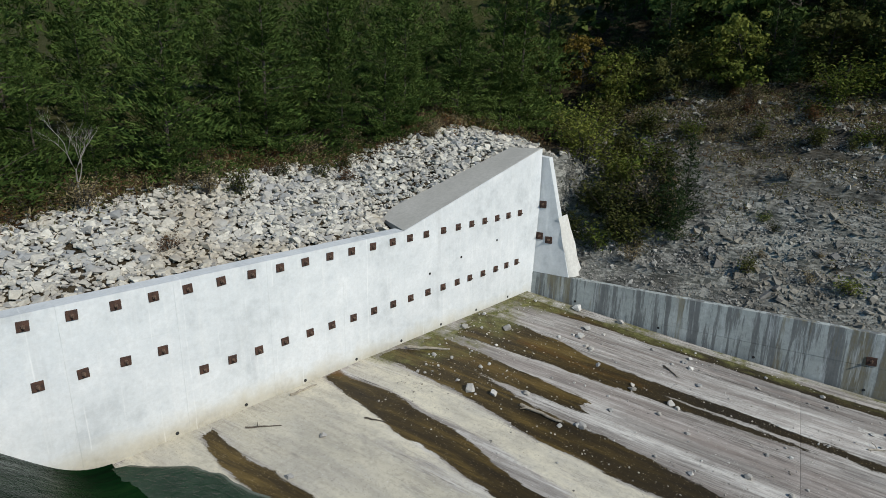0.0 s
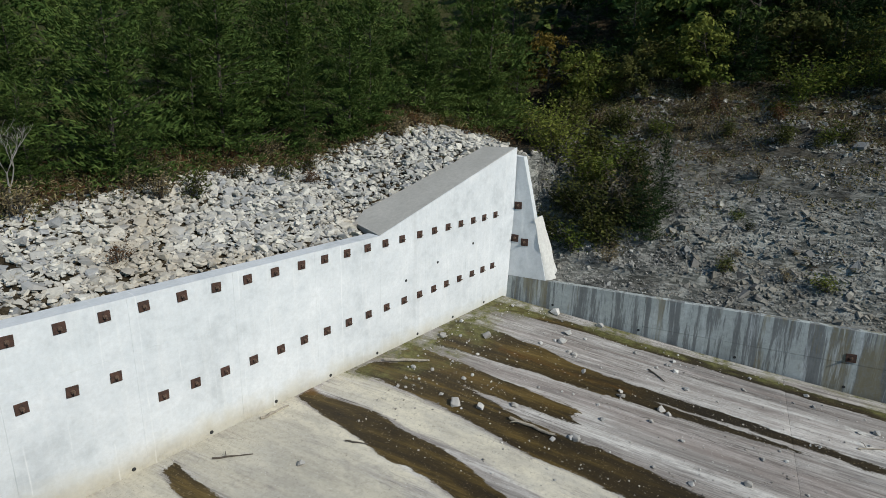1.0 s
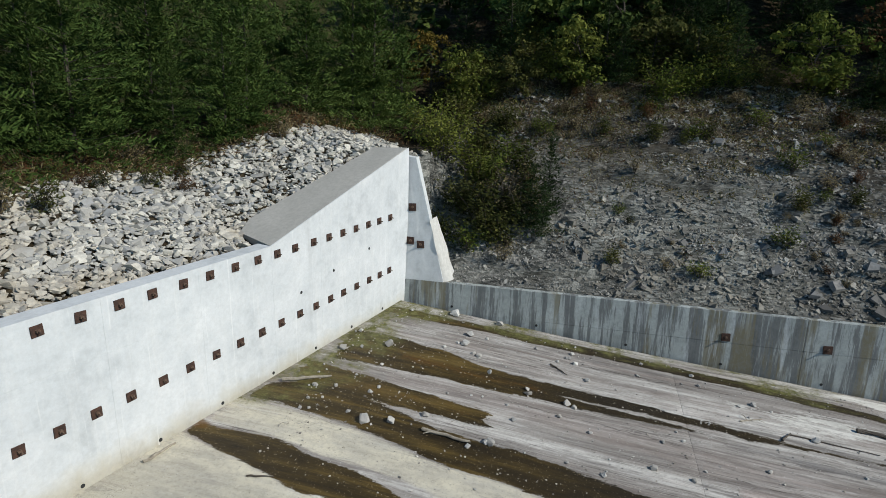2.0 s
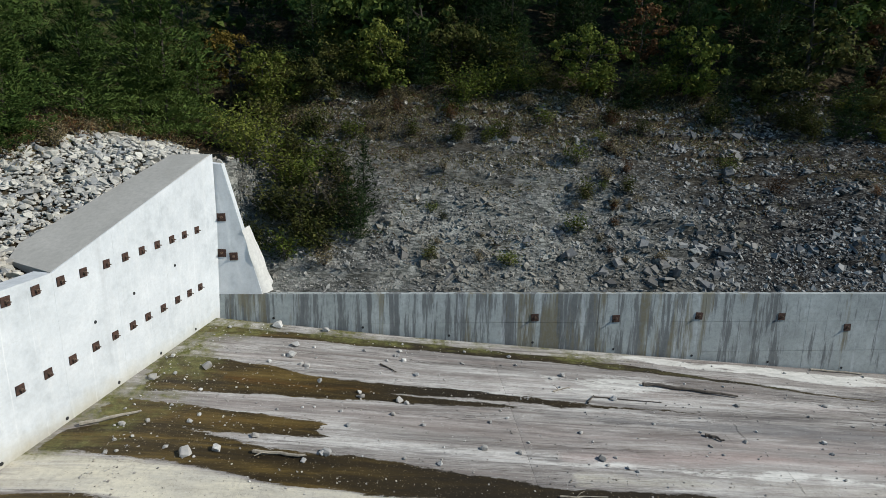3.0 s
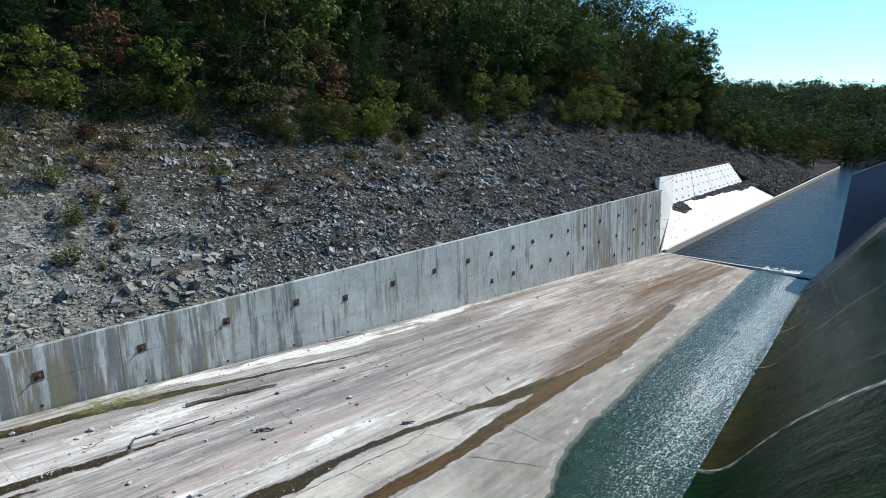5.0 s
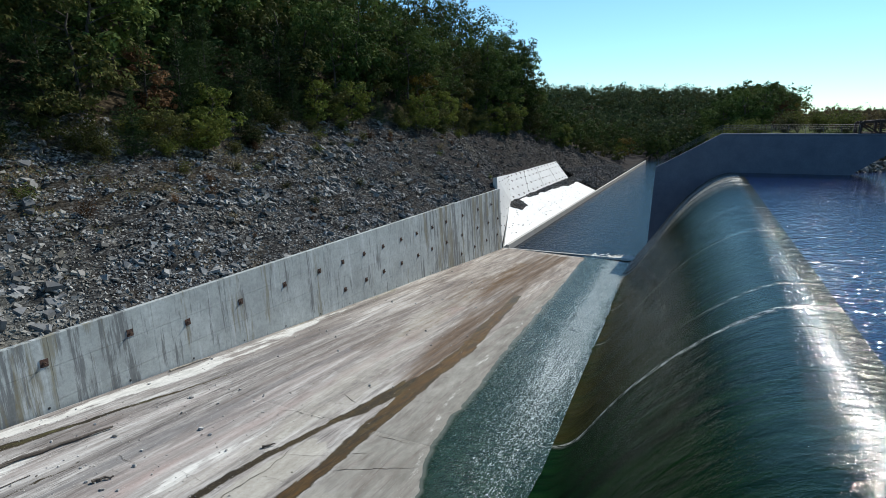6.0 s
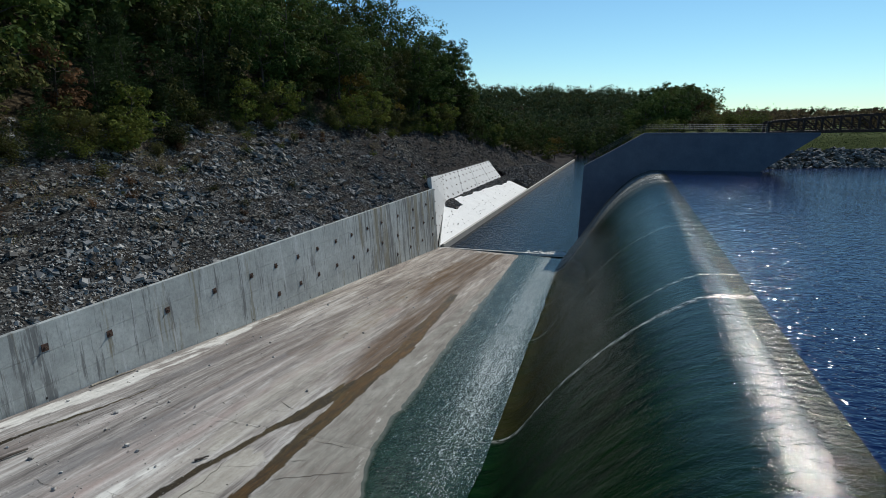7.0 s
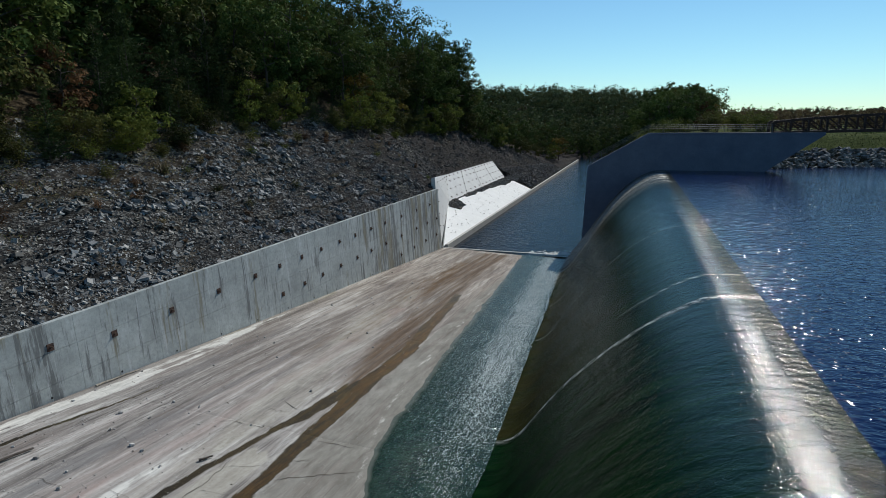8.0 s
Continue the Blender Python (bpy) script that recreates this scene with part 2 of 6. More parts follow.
def mat_rock(name, dark, mid, light, brown, scale=1.0, per="island", scree=None):
    m = Nodes(name)
    rnd = m.island() if per == "island" else m.rand()
    c = m.ramp(rnd, (0.0, dark), (0.45, mid), (0.85, light), (1.0, light))
    if scree:
        yy = m.n("ShaderNodeSeparateXYZ", Vector=m.co.outputs["Position"]).outputs[1]
        up = m.n("ShaderNodeMapRange", Value=yy, From_Min=8.0, From_Max=22.0, To_Min=0.8, To_Max=0.0).outputs[0]
        c = m.mix(m.math("MULTIPLY", up, m.ramp(m.noise(0.5, 5, 0.65), (0.35, 0.35), (0.6, 1.0))), c, m.mix(rnd, tuple(v * 0.6 for v in scree), scree))
    if scree:
        # shale tones get darker downstream, from y 28 to 80
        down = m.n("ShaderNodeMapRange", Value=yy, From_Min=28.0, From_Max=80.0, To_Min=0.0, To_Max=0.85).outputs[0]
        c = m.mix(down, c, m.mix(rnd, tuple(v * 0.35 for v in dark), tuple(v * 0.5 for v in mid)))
    c = m.mix(m.ramp(m.noise(0.22 * scale, 5, 0.6), (0.47, 0.0), (0.62, 0.55)), c, brown)
    c = m.mix(m.ramp(m.noise(7 * scale, 6, 0.75), (0.35, 0.5), (0.62, 0.0)), c, tuple(v * 0.55 for v in mid))
    return m.done(c, 0.9, m.noise(9 * scale, 7, 0.75), 0.6, 0.03, 0.0, 0.15)


def mat_ground():
    m = Nodes("hillside_ground")
    soil = m.ramp(m.noise(2.6, 8, 0.8), (0.35, (0.016, 0.012, 0.008)), (0.5, (0.055, 0.042, 0.026)), (0.66, (0.14, 0.11, 0.07)))
    def cells(scale, stretch):
        v = m.n("ShaderNodeTexVoronoi", Vector=m.pos(stretch), Scale=scale)
        v.inputs["Randomness"].default_value = 1.0
        sep = m.n("ShaderNodeSeparateColor", Color=v.outputs["Color"])
        return sep.outputs[0], v.outputs["Distance"]

    big, _ = cells(2.6, (1.0, 0.8, 1.6))
    small, dist = cells(6.5, (1.0, 0.55, 2.3))
    shade = m.math("ADD", m.math("MULTIPLY", big, 0.45), m.math("MULTIPLY", small, 0.55))
    shale = m.ramp(shade, (0.1, (0.014, 0.014, 0.014)), (0.4, (0.042, 0.040, 0.037)), (0.65, (0.10, 0.096, 0.09)), (0.95, (0.28, 0.27, 0.25)))
    shale = m.mix(m.ramp(dist, (0.35, 0.0), (0.75, 0.8)), shale, (0.02, 0.02, 0.022))
    shale = m.mix(m.ramp(m.noise(0.35, 6, 0.65), (0.50, 0.0), (0.62, 0.7)), shale, m.ramp(shade, (0.15, (0.016, 0.012, 0.008)), (0.5, (0.055, 0.044, 0.030)), (0.9, (0.19, 0.155, 0.11))))
    grass = m.ramp(m.noise(1.5, 7, 0.75), (0.3, (0.030, 0.048, 0.009)), (0.6, (0.070, 0.095, 0.017)), (0.75, (0.125, 0.13, 0.035)))
    yy = m.n("ShaderNodeSeparateXYZ", Vector=m.co.outputs["Position"]).outputs[1]
    # darker shale towards the downstream end, from y 28 to 80
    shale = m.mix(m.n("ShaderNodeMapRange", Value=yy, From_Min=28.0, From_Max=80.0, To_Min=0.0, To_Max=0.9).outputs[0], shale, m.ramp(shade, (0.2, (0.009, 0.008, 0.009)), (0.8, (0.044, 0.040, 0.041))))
    xx = m.n("ShaderNodeSeparateXYZ", Vector=m.co.outputs["Position"]).outputs[0]
    pale = m.math("MULTIPLY", m.n("ShaderNodeMapRange", Value=yy, From_Min=8.0, From_Max=20.0, To_Min=0.85, To_Max=0.0).outputs[0], m.n("ShaderNodeMapRange", Value=xx, From_Min=-37.0, From_Max=-32.5).outputs[0])
    shale = m.mix(m.math("MULTIPLY", pale, m.ramp(m.noise(0.5, 5, 0.65), (0.35, 0.3), (0.6, 1.0))), shale, m.ramp(shade, (0.2, (0.14, 0.145, 0.13)), (0.8, (0.46, 0.455, 0.41))))
    c = m.mix(m.attr("rock"), soil, shale)
    c = m.mix(m.attr("turf"), c, grass)
    return m.done(c, 0.95, m.math("ADD", m.noise(5, 8, 0.8), m.math("MULTIPLY", shade, 1.2)), 1.0, 0.12, 0.0, 0.04)


def mat_leaf(name, a, b, c2, through_light=0.16, patch=1.0):
    m = Nodes(name)
    c = m.ramp(m.island(), (0.0, a), (0.55, b), (1.0, c2))
    c = m.mix(m.math("MULTIPLY", m.rand(), 0.75 * patch), c, tuple(v * 0.5 for v in a))
    c = m.mix(m.ramp(m.noise(0.16, 3, 0.6), (0.44, 0.0), (0.64, 0.5 * patch)), c, tuple(v * 0.42 for v in a))
    c = m.mix(m.ramp(m.noise(0.11, 2, 0.5, (1.3, 1.0, 1.0)), (0.52, 0.0), (0.66, 0.55)), c, c2)
    m.put(m.b.inputs["Base Color"], c)
    m.put(m.b.inputs["Roughness"], 0.9)
    m.put(m.b.inputs["Specular IOR Level"], 0.08)
    tr = m.n("ShaderNodeBsdfTranslucent", Color=c)
    mx = m.n("ShaderNodeMixShader", Fac=through_light)
    m.t.links.new(m.b.outputs[0], mx.inputs[1])
    m.t.links.new(tr.outputs[0], mx.inputs[2])
    m.t.links.new(mx.outputs[0], m.t.nodes["Material Output"].inputs[0])
    return m.mat


def mat_simple(name, a, b, rough, scale=8.0, metal=0.0, stretch=(1, 1, 1), bump=0.3, local=False):
    m = Nodes(name)
    c = m.mix(m.ramp(m.noise(scale, 6, 0.7, stretch, 0.0, local), (0.35, 0.0), (0.65, 1.0)), a, b)
    return m.done(c, rough, m.noise(scale * 2.5, 5, 0.7, stretch, 0.0, local), bump, 0.01, metal)


def mat_lake():
    m = Nodes("lake_water")
    ripple = m.math("ADD", m.noise(1.8, 1, 0.5, (0.8, 1.5, 1.0), 0.5), m.math("MULTIPLY", m.noise(5.0, 1, 0.5, (0.8, 1.3, 1.0), 0.4), 0.5))
    m.b.inputs["IOR"].default_value = 1.33
    return m.done((0.002, 0.010, 0.052), 0.07, ripple, 1.0, 0.055, 0.0, 0.30)


def mat_pool():
    m = Nodes("pool_water")
    ripple = m.math("MULTIPLY", m.noise(4.5, 1, 0.5, (1.0, 0.8, 1.0), 0.4), 0.5)
    m.b.inputs["IOR"].default_value = 1.33
    return m.done((0.003, 0.008, 0.016), 0.06, m.math("ADD", ripple, m.math("MULTIPLY", m.noise(1.3, 1, 0.5, (1.0, 0.6, 1.0), 0.4), 1.0)), 1.0, 0.15, 0.0, 0.2)


def mat_flow():
    """Water that slides down the weir: bottle-green film, scaly ripples, streaks along the fall."""
    m = Nodes("weir_water")
    lines = m.noise(1.1, 6, 0.7, (0.16, 1.3, 0.16), 0.25)
    c = m.ramp(lines, (0.32, (0.001, 0.0045, 0.0018)), (0.52, (0.0025, 0.016, 0.0045)), (0.72, (0.009, 0.030, 0.008)))
    c = m.mix(m.attr("shoal"), c, m.ramp(m.noise(0.7, 6, 0.7, (0.3, 1.6, 0.3)), (0.3, (0.012, 0.013, 0.003)), (0.55, (0.030, 0.026, 0.008)), (0.75, (0.060, 0.052, 0.018))))
    m.b.inputs["IOR"].default_value = 1.33
    fl = m.math("MULTIPLY", m.attr("foam"), m.ramp(m.noise(5.0, 6, 0.75, (0.5, 1.6, 0.5)), (0.42, 0.0), (0.58, 1.0)))
    c = m.mix(fl, c, (0.62, 0.63, 0.60))
    rip = m.math("ADD", m.noise(2.0, 1, 0.5, (0.6, 1.3, 0.6), 0.6), m.math("ADD", m.math("MULTIPLY", m.noise(8.0, 2, 0.5, (0.9, 1.15, 0.9), 0.8), 0.50), m.math("MULTIPLY", m.noise(24.0, 1, 0.5, (1.0, 1.1, 1.0), 0.6), 0.24)))
    gloss = m.math("MULTIPLY", m.attr("gloss"), m.math("SUBTRACT", 0.46, m.math("MULTIPLY", m.attr("shoal"), 0.26)))
    return m.done(c, m.math("ADD", 0.085, m.math("MULTIPLY", fl, 0.5)), rip, 1.0, 0.038, 0.0, gloss)


def mat_runoff():
    """Thin rough sheet on the slab below the weir: streaks of broken foam that run down the chute, and white specks
    that paint in its sun glints.
    """
    m = Nodes("runoff_water")
    c = m.ramp(m.noise(1.2, 6, 0.7), (0.3, (0.007, 0.021, 0.011)), (0.7, (0.020, 0.042, 0.025)))
    m.b.inputs["IOR"].default_value = 1.33
    rush = m.math("MULTIPLY", m.math("SUBTRACT", m.noise(3.0, 5, 0.7, (2.6, 0.16, 1.0), 0.3), 0.5), 0.22)
    # white specks: foam, plus sun glints put into the colour
    foam_glints = m.math("ADD", m.math("ADD", m.noise(10.0, 6, 0.78, (1.5, 0.6, 1.0), 0.5), m.math("MULTIPLY", m.attr("foam"), 0.12)), rush)
    f = m.math("MULTIPLY", m.ramp(foam_glints, (0.58, 0.0), (0.70, 0.85)), m.ramp(m.attr("foam"), (0.02, 0.0), (0.25, 1.0)))
    c = m.mix(f, c, (0.50, 0.55, 0.55))
    c = m.mix(m.math("MULTIPLY", m.attr("edge"), 0.6), c, (0.20, 0.21, 0.18))
    rip = m.math("ADD", m.noise(5.0, 1, 0.5, (1.2, 0.8, 1), 0.5), m.math("MULTIPLY", m.noise(15.0, 1, 0.5, (1.2, 0.8, 1), 0.4), 0.4))
    return m.done(c, m.math("ADD", 0.09, m.math("MULTIPLY", f, 0.4)), rip, 1.0, 0.045, 0.0, 0.34)


WHITE = mat_white_concrete()
GREY = mat_grey_concrete()
FLARE = mat_plain_concrete("flare_concrete", (0.58, 0.58, 0.57), (0.70, 0.70, 0.68))
CAP = mat_plain_concrete("tan_concrete", (0.40, 0.385, 0.35), (0.50, 0.48, 0.44))
# the sunless face's bluish shade is put into this base colour
ABUT = mat_plain_concrete("shade_blue_concrete", (0.085, 0.108, 0.155), (0.138, 0.165, 0.222))
CURB = mat_plain_concrete("curb_concrete", (0.50, 0.49, 0.46), (0.66, 0.65, 0.61))
# sun glare on the apron is put into this near-white colour
APRON = mat_plain_concrete("sun_glare_concrete", (0.74, 0.74, 0.72), (0.86, 0.86, 0.84))
SLAB = mat_floor()
GROUND = mat_ground()
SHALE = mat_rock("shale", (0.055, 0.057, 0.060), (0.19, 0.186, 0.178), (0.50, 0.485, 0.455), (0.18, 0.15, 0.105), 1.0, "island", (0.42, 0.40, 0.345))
SHALE_PIECE = mat_rock("shale_slab", (0.08, 0.085, 0.09), (0.17, 0.175, 0.18), (0.33, 0.325, 0.315), (0.22, 0.19, 0.15), 1.0, "object")
LIME = mat_rock("limestone_riprap", (0.30, 0.31, 0.325), (0.47, 0.445, 0.395), (0.65, 0.62, 0.55), (0.42, 0.345, 0.245))
LIME_PIECE = mat_rock("limestone_block", (0.32, 0.33, 0.345), (0.47, 0.445, 0.395), (0.65, 0.62, 0.55), (0.42, 0.345, 0.245), 1.0, "object")
SHORE = mat_rock("shore_stone", (0.08, 0.08, 0.082), (0.18, 0.178, 0.173), (0.36, 0.352, 0.335), (0.2, 0.18, 0.145))
SHORE_PIECE = mat_rock("shore_block", (0.08, 0.08, 0.082), (0.18, 0.178, 0.173), (0.36, 0.352, 0.335), (0.2, 0.18, 0.145), 1.0, "object")
PEBBLE = mat_rock("loose_stone", (0.30, 0.295, 0.285), (0.48, 0.465, 0.44), (0.68, 0.66, 0.62), (0.34, 0.30, 0.25), 2.0, "object")
PEBBLES = mat_rock("strewn_pebbles", (0.12, 0.11, 0.10), (0.40, 0.38, 0.35), (0.68, 0.65, 0.60), (0.30, 0.25, 0.19), 2.0)
DEBRIS = mat_rock("apron_debris", (0.06, 0.056, 0.052), (0.13, 0.122, 0.112), (0.28, 0.265, 0.245), (0.15, 0.12, 0.09))
RUST = mat_simple("rusty_steel", (0.030, 0.018, 0.014), (0.085, 0.040, 0.026), 0.85, 9.0, 0.0)
NUT = mat_simple("bright_rust", (0.06, 0.035, 0.025), (0.16, 0.10, 0.065), 0.8, 20.0, 0.0)
TRUSS = mat_simple("weathering_steel", (0.022, 0.012, 0.009), (0.055, 0.027, 0.018), 0.7, 3.0, 0.2)
GALV = mat_simple("galvanised_steel", (0.07, 0.073, 0.077), (0.13, 0.133, 0.137), 0.5, 6.0, 0.5)
DECK = mat_simple("deck_timber", (0.16, 0.13, 0.10), (0.26, 0.22, 0.17), 0.8, 4.0)
DRIFT = mat_simple("driftwood", (0.20, 0.17, 0.13), (0.40, 0.36, 0.29), 0.8, 6.0, 0.0, (1, 1, 1), 0.5)
DARKWOOD = mat_simple("wet_driftwood", (0.045, 0.035, 0.028), (0.11, 0.09, 0.07), 0.7, 6.0, 0.0, (1, 1, 1), 0.5)
BARK = mat_simple("bark", (0.035, 0.028, 0.022), (0.085, 0.07, 0.056), 0.9, 5.0, 0.0, (1, 1, 0.25), 0.7)
PALEBARK = mat_simple("dead_bark", (0.17, 0.16, 0.14), (0.32, 0.30, 0.27), 0.9, 5.0, 0.0, (1, 1, 0.25), 0.5)
SILT = mat_simple("silt", (0.035, 0.030, 0.026), (0.085, 0.07, 0.055), 0.95, 12.0)
HOLE = mat_simple("drain_shadow", (0.02, 0.02, 0.02), (0.03, 0.03, 0.03), 0.9)
# darkened copy of the cedar leaf: the wood's shade is in its colour
SHADECEDAR = mat_leaf("shaded_cedar_leaf", (0.016, 0.032, 0.012), (0.031, 0.056, 0.019), (0.060, 0.092, 0.030), 0.12, 0.5)
CEDAR = mat_leaf("cedar_leaf", (0.034, 0.064, 0.016), (0.060, 0.100, 0.023), (0.112, 0.156, 0.04), 0.12, 0.5)
# bluer than the near leaves: distance haze is put into the colour
FARLEAF = mat_leaf("far_leaf", (0.026, 0.046, 0.022), (0.052, 0.080, 0.034), (0.11, 0.135, 0.055), 0.2, 1.0)
GREEN = mat_leaf("green_leaf", (0.040, 0.074, 0.019), (0.080, 0.128, 0.033), (0.17, 0.215, 0.055), 0.14)
OLIVE = mat_leaf("olive_leaf", (0.050, 0.060, 0.018), (0.085, 0.095, 0.026), (0.14, 0.135, 0.04))
LIMELEAF = mat_leaf("yellow_green_leaf", (0.060, 0.088, 0.018), (0.115, 0.150, 0.028), (0.23, 0.245, 0.055), 0.26, 0.6)
GOLD = mat_leaf("golden_leaf", (0.13, 0.095, 0.02), (0.22, 0.15, 0.03), (0.30, 0.22, 0.05))
RUSSET = mat_leaf("russet_leaf", (0.085, 0.045, 0.022), (0.15, 0.075, 0.034), (0.21, 0.11, 0.05))
STRAW = mat_leaf("dry_weed", (0.15, 0.12, 0.065), (0.25, 0.20, 0.11), (0.36, 0.30, 0.165), 0.25, 0.5)
BRUSH = mat_leaf("brush_leaf", (0.075, 0.055, 0.035), (0.12, 0.09, 0.05), (0.19, 0.15, 0.07), 0.3, 0.6)
LAKE = mat_lake()
POOL = mat_pool()
FLOW = mat_flow()
RUNOFF = mat_runoff()
FOAM = mat_simple("foam", (0.55, 0.56, 0.52), (0.78, 0.78, 0.74), 0.6, 12.0)


# ---------------------------------------------------------------- mesh helpers
def quick_mesh(name, verts, polys, mat, smooth=False):
    """Mesh from numpy arrays: verts (n, 3), polys (m, k) of one size."""
    me = bpy.data.meshes.new(name)
    k = polys.shape[1]
    me.vertices.add(len(verts))
    me.vertices.foreach_set("co", np.asarray(verts, np.float32).ravel())
    me.loops.add(polys.size)
    me.loops.foreach_set("vertex_index", np.asarray(polys, np.int32).ravel())
    me.polygons.add(len(polys))
    me.polygons.foreach_set("loop_start", np.arange(0, polys.size, k, dtype=np.int32))
    me.polygons.foreach_set("use_smooth", np.full(len(polys), smooth))
    me.materials.append(mat)
    me.update(calc_edges=True)
    me.validate()
    return me


def add_attr(me, name, values):
    a = me.attributes.new(name, "FLOAT", "POINT")
    a.data.foreach_set("value", np.asarray(values, np.float32).ravel())


def grid_polys(nu, nv):
    i = np.arange((nu - 1) * (nv - 1))
    a = (i // (nv - 1)) * nv + i % (nv - 1)
    return np.stack([a, a + nv, a + nv + 1, a + 1], 1)


def part(name, bm, mat, parent=None, label=""):
    me = bpy.data.meshes.new(name)
    bmesh.ops.recalc_face_normals(bm, faces=bm.faces)
    bm.to_mesh(me)
    bm.free()
    me.materials.append(mat)
    ob = new(name, me)
    ob.parent = parent
    if label:
        ob["label"] = label
    return ob


def child(name, me, parent, m=None, label=""):
    ob = new(name, me)
    ob.parent = parent
    if m is not None:
        ob.matrix_basis = m
    if label:
        ob["label"] = label
    return ob


def empty(name, m=None, **tags):
    ob = new(name)
    if m is not None:
        ob.matrix_basis = m
    return tagged(ob, **tags)


def add_box(bm, lo, hi, bevel=0.0, m=None):
    r = bmesh.ops.create_cube(bm, size=1.0)
    vs = r["verts"]
    for v in vs:
        v.co = Vector(((lo[i] + hi[i]) / 2 + v.co[i] * (hi[i] - lo[i]) for i in range(3)))
    if bevel:
        es = list({e for v in vs for e in v.link_edges})
        out = bmesh.ops.bevel(bm, geom=es, offset=bevel, segments=1, affect="EDGES", profile=0.5)
        vs = list({v for f in out["faces"] for v in f.verts} | {v for v in vs if v.is_valid})
    if m is not None:
        bmesh.ops.transform(bm, matrix=m, verts=[v for v in vs if v.is_valid])
    return bm


def add_bar(bm, a, b, w, h=None, sides=4):
    """A straight bar from a to b."""
    a, b = Vector(a), Vector(b)
    h = h or w
    length = (b - a).length
    q = (b - a).to_track_quat("Z", "Y").to_matrix().to_4x4()
    mid = Matrix.Translation((a + b) / 2) @ q
    if sides == 4:
        add_box(bm, (-w / 2, -h / 2, -length / 2), (w / 2, h / 2, length / 2), 0, mid)
    else:
        r = bmesh.ops.create_cone(bm, cap_ends=True, segments=sides, radius1=w / 2, radius2=w / 2, depth=length)
        bmesh.ops.transform(bm, matrix=mid, verts=r["verts"])


def tube(bm, pts, radii, sides=7):
    """A bent tapering limb through pts."""
    rings = []
    for i, p in enumerate(pts):
        d = (Vector(pts[min(i + 1, len(pts) - 1)]) - Vector(pts[max(i - 1, 0)])).normalized()
        u = d.orthogonal().normalized()
        v = d.cross(u)
        rings.append([bm.verts.new(Vector(p) + radii[i] * (math.cos(6.2832 * k / sides) * u + math.sin(6.2832 * k / sides) * v)) for k in range(sides)])
    for a, b in zip(rings, rings[1:]):
        # keep the rings aligned to the nearest vertex
        s = min(range(sides), key=lambda o: (a[0].co - b[o].co).length)
        for k in range(sides):
            bm.faces.new((a[k], a[(k + 1) % sides], b[(k + 1 + s) % sides], b[(k + s) % sides]))
    bm.faces.new(rings[0][::-1])
    bm.faces.new(rings[-1])


def smooth01(x, a, b):
    t = np.clip((np.asarray(x, float) - a) / (b - a), 0, 1)
    return t * t * (3 - 2 * t)


def fbm(x, y, seed=0, octaves=4):
    """Cheap value noise for numpy arrays, about -1 to 1."""
    out, amp, total = 0.0, 1.0, 0.0
    for o in range(octaves):
        xi, yi = np.floor(x).astype(np.int64), np.floor(y).astype(np.int64)
        fx, fy = x - xi, y - yi
        fx, fy = fx * fx * (3 - 2 * fx), fy * fy * (3 - 2 * fy)

        def h(a, b):
            n = (a * 374761393 + b * 668265263 + (seed + o * 17) * 2147483647) & 0xFFFFFFFF
            n = ((n ^ (n >> 13)) * 1274126177) & 0xFFFFFFFF
            return ((n ^ (n >> 16)) & 0xFFFF) / 32767.5 - 1

        v = (h(xi, yi) * (1 - fx) + h(xi + 1, yi) * fx) * (1 - fy) + (h(xi, yi + 1) * (1 - fx) + h(xi + 1, yi + 1) * fx) * fy
        out, total = out + amp * v, total + amp
        amp, x, y = amp * 0.5, x * 2.03 + 5.2, y * 2.03 + 1.7
    return out / total


# ---------------------------------------------------------------- plan of the place
WALL_X = -25.5                      # foot of the long grey wall
WALL_TOP = -2.6
WALL_END = 79.5
CORNER = Vector((-25.5, -7.65, 0))  # where the pale end wall meets it
N_END = Vector((0.269, 0.963, 0)).normalized()
T_END = Vector((N_END.y, -N_END.x, 0))      # along the end wall, towards the weir
POOL_Z = -11.8


def base_z(y):
    """Height of the slab at the foot of the grey wall."""
    return np.interp(y, [-20, -7.65, 1.1, 21, 37, 45, 55, 67, 80, 90], [-3.0, -3.59, -4.6, -6.45, -7.85, -8.5, -9.25, -10.25, -11.25, -11.9])


def floor_z(x, y):
    return base_z(y) - 0.043 * (np.asarray(x) - WALL_X)


def toe_x(y):
    return np.interp(y, [-16, -8, 5, 21, 38, 55, 75, 90], [-6.3, -6.0, -5.3, -5.45, -6.3, -6.95, -7.6, -7.9])


def weir_shift(y):
    return -3.6 * (1 - smooth01(y, -14, 9))


def weir_z(x, y):
    """Face of the weir: a common crest, a steep face and a rounded toe on the falling slab."""
    xs = x - weir_shift(y)
    d = np.clip(3.75 - xs, 0, None)
    body = -0.07 + np.where(d < 7.65, -0.1695 * d ** 1.82, -0.1695 * 7.65 ** 1.82 - 1.5 * (d - 7.65)) - np.clip(xs - 5.3, 0, None) ** 2 * 2.5
    f = floor_z(x, y)
    k = 0.55
    m = np.maximum(body, f)
    return m + k * np.log(np.exp((body - m) / k) + np.exp((f - m) / k)) - 0.05


def end_x(y):
    """x of the end wall's face at y."""
    return CORNER.x + (CORNER.y - y) * N_END.y / N_END.x


def behind_end(x, y):
    """Distance behind the face of the end wall."""
    return -((x - CORNER.x) * N_END.x + (y - CORNER.y) * N_END.y)


def cap_z(s):
    """Top of the end wall, s metres from the corner."""
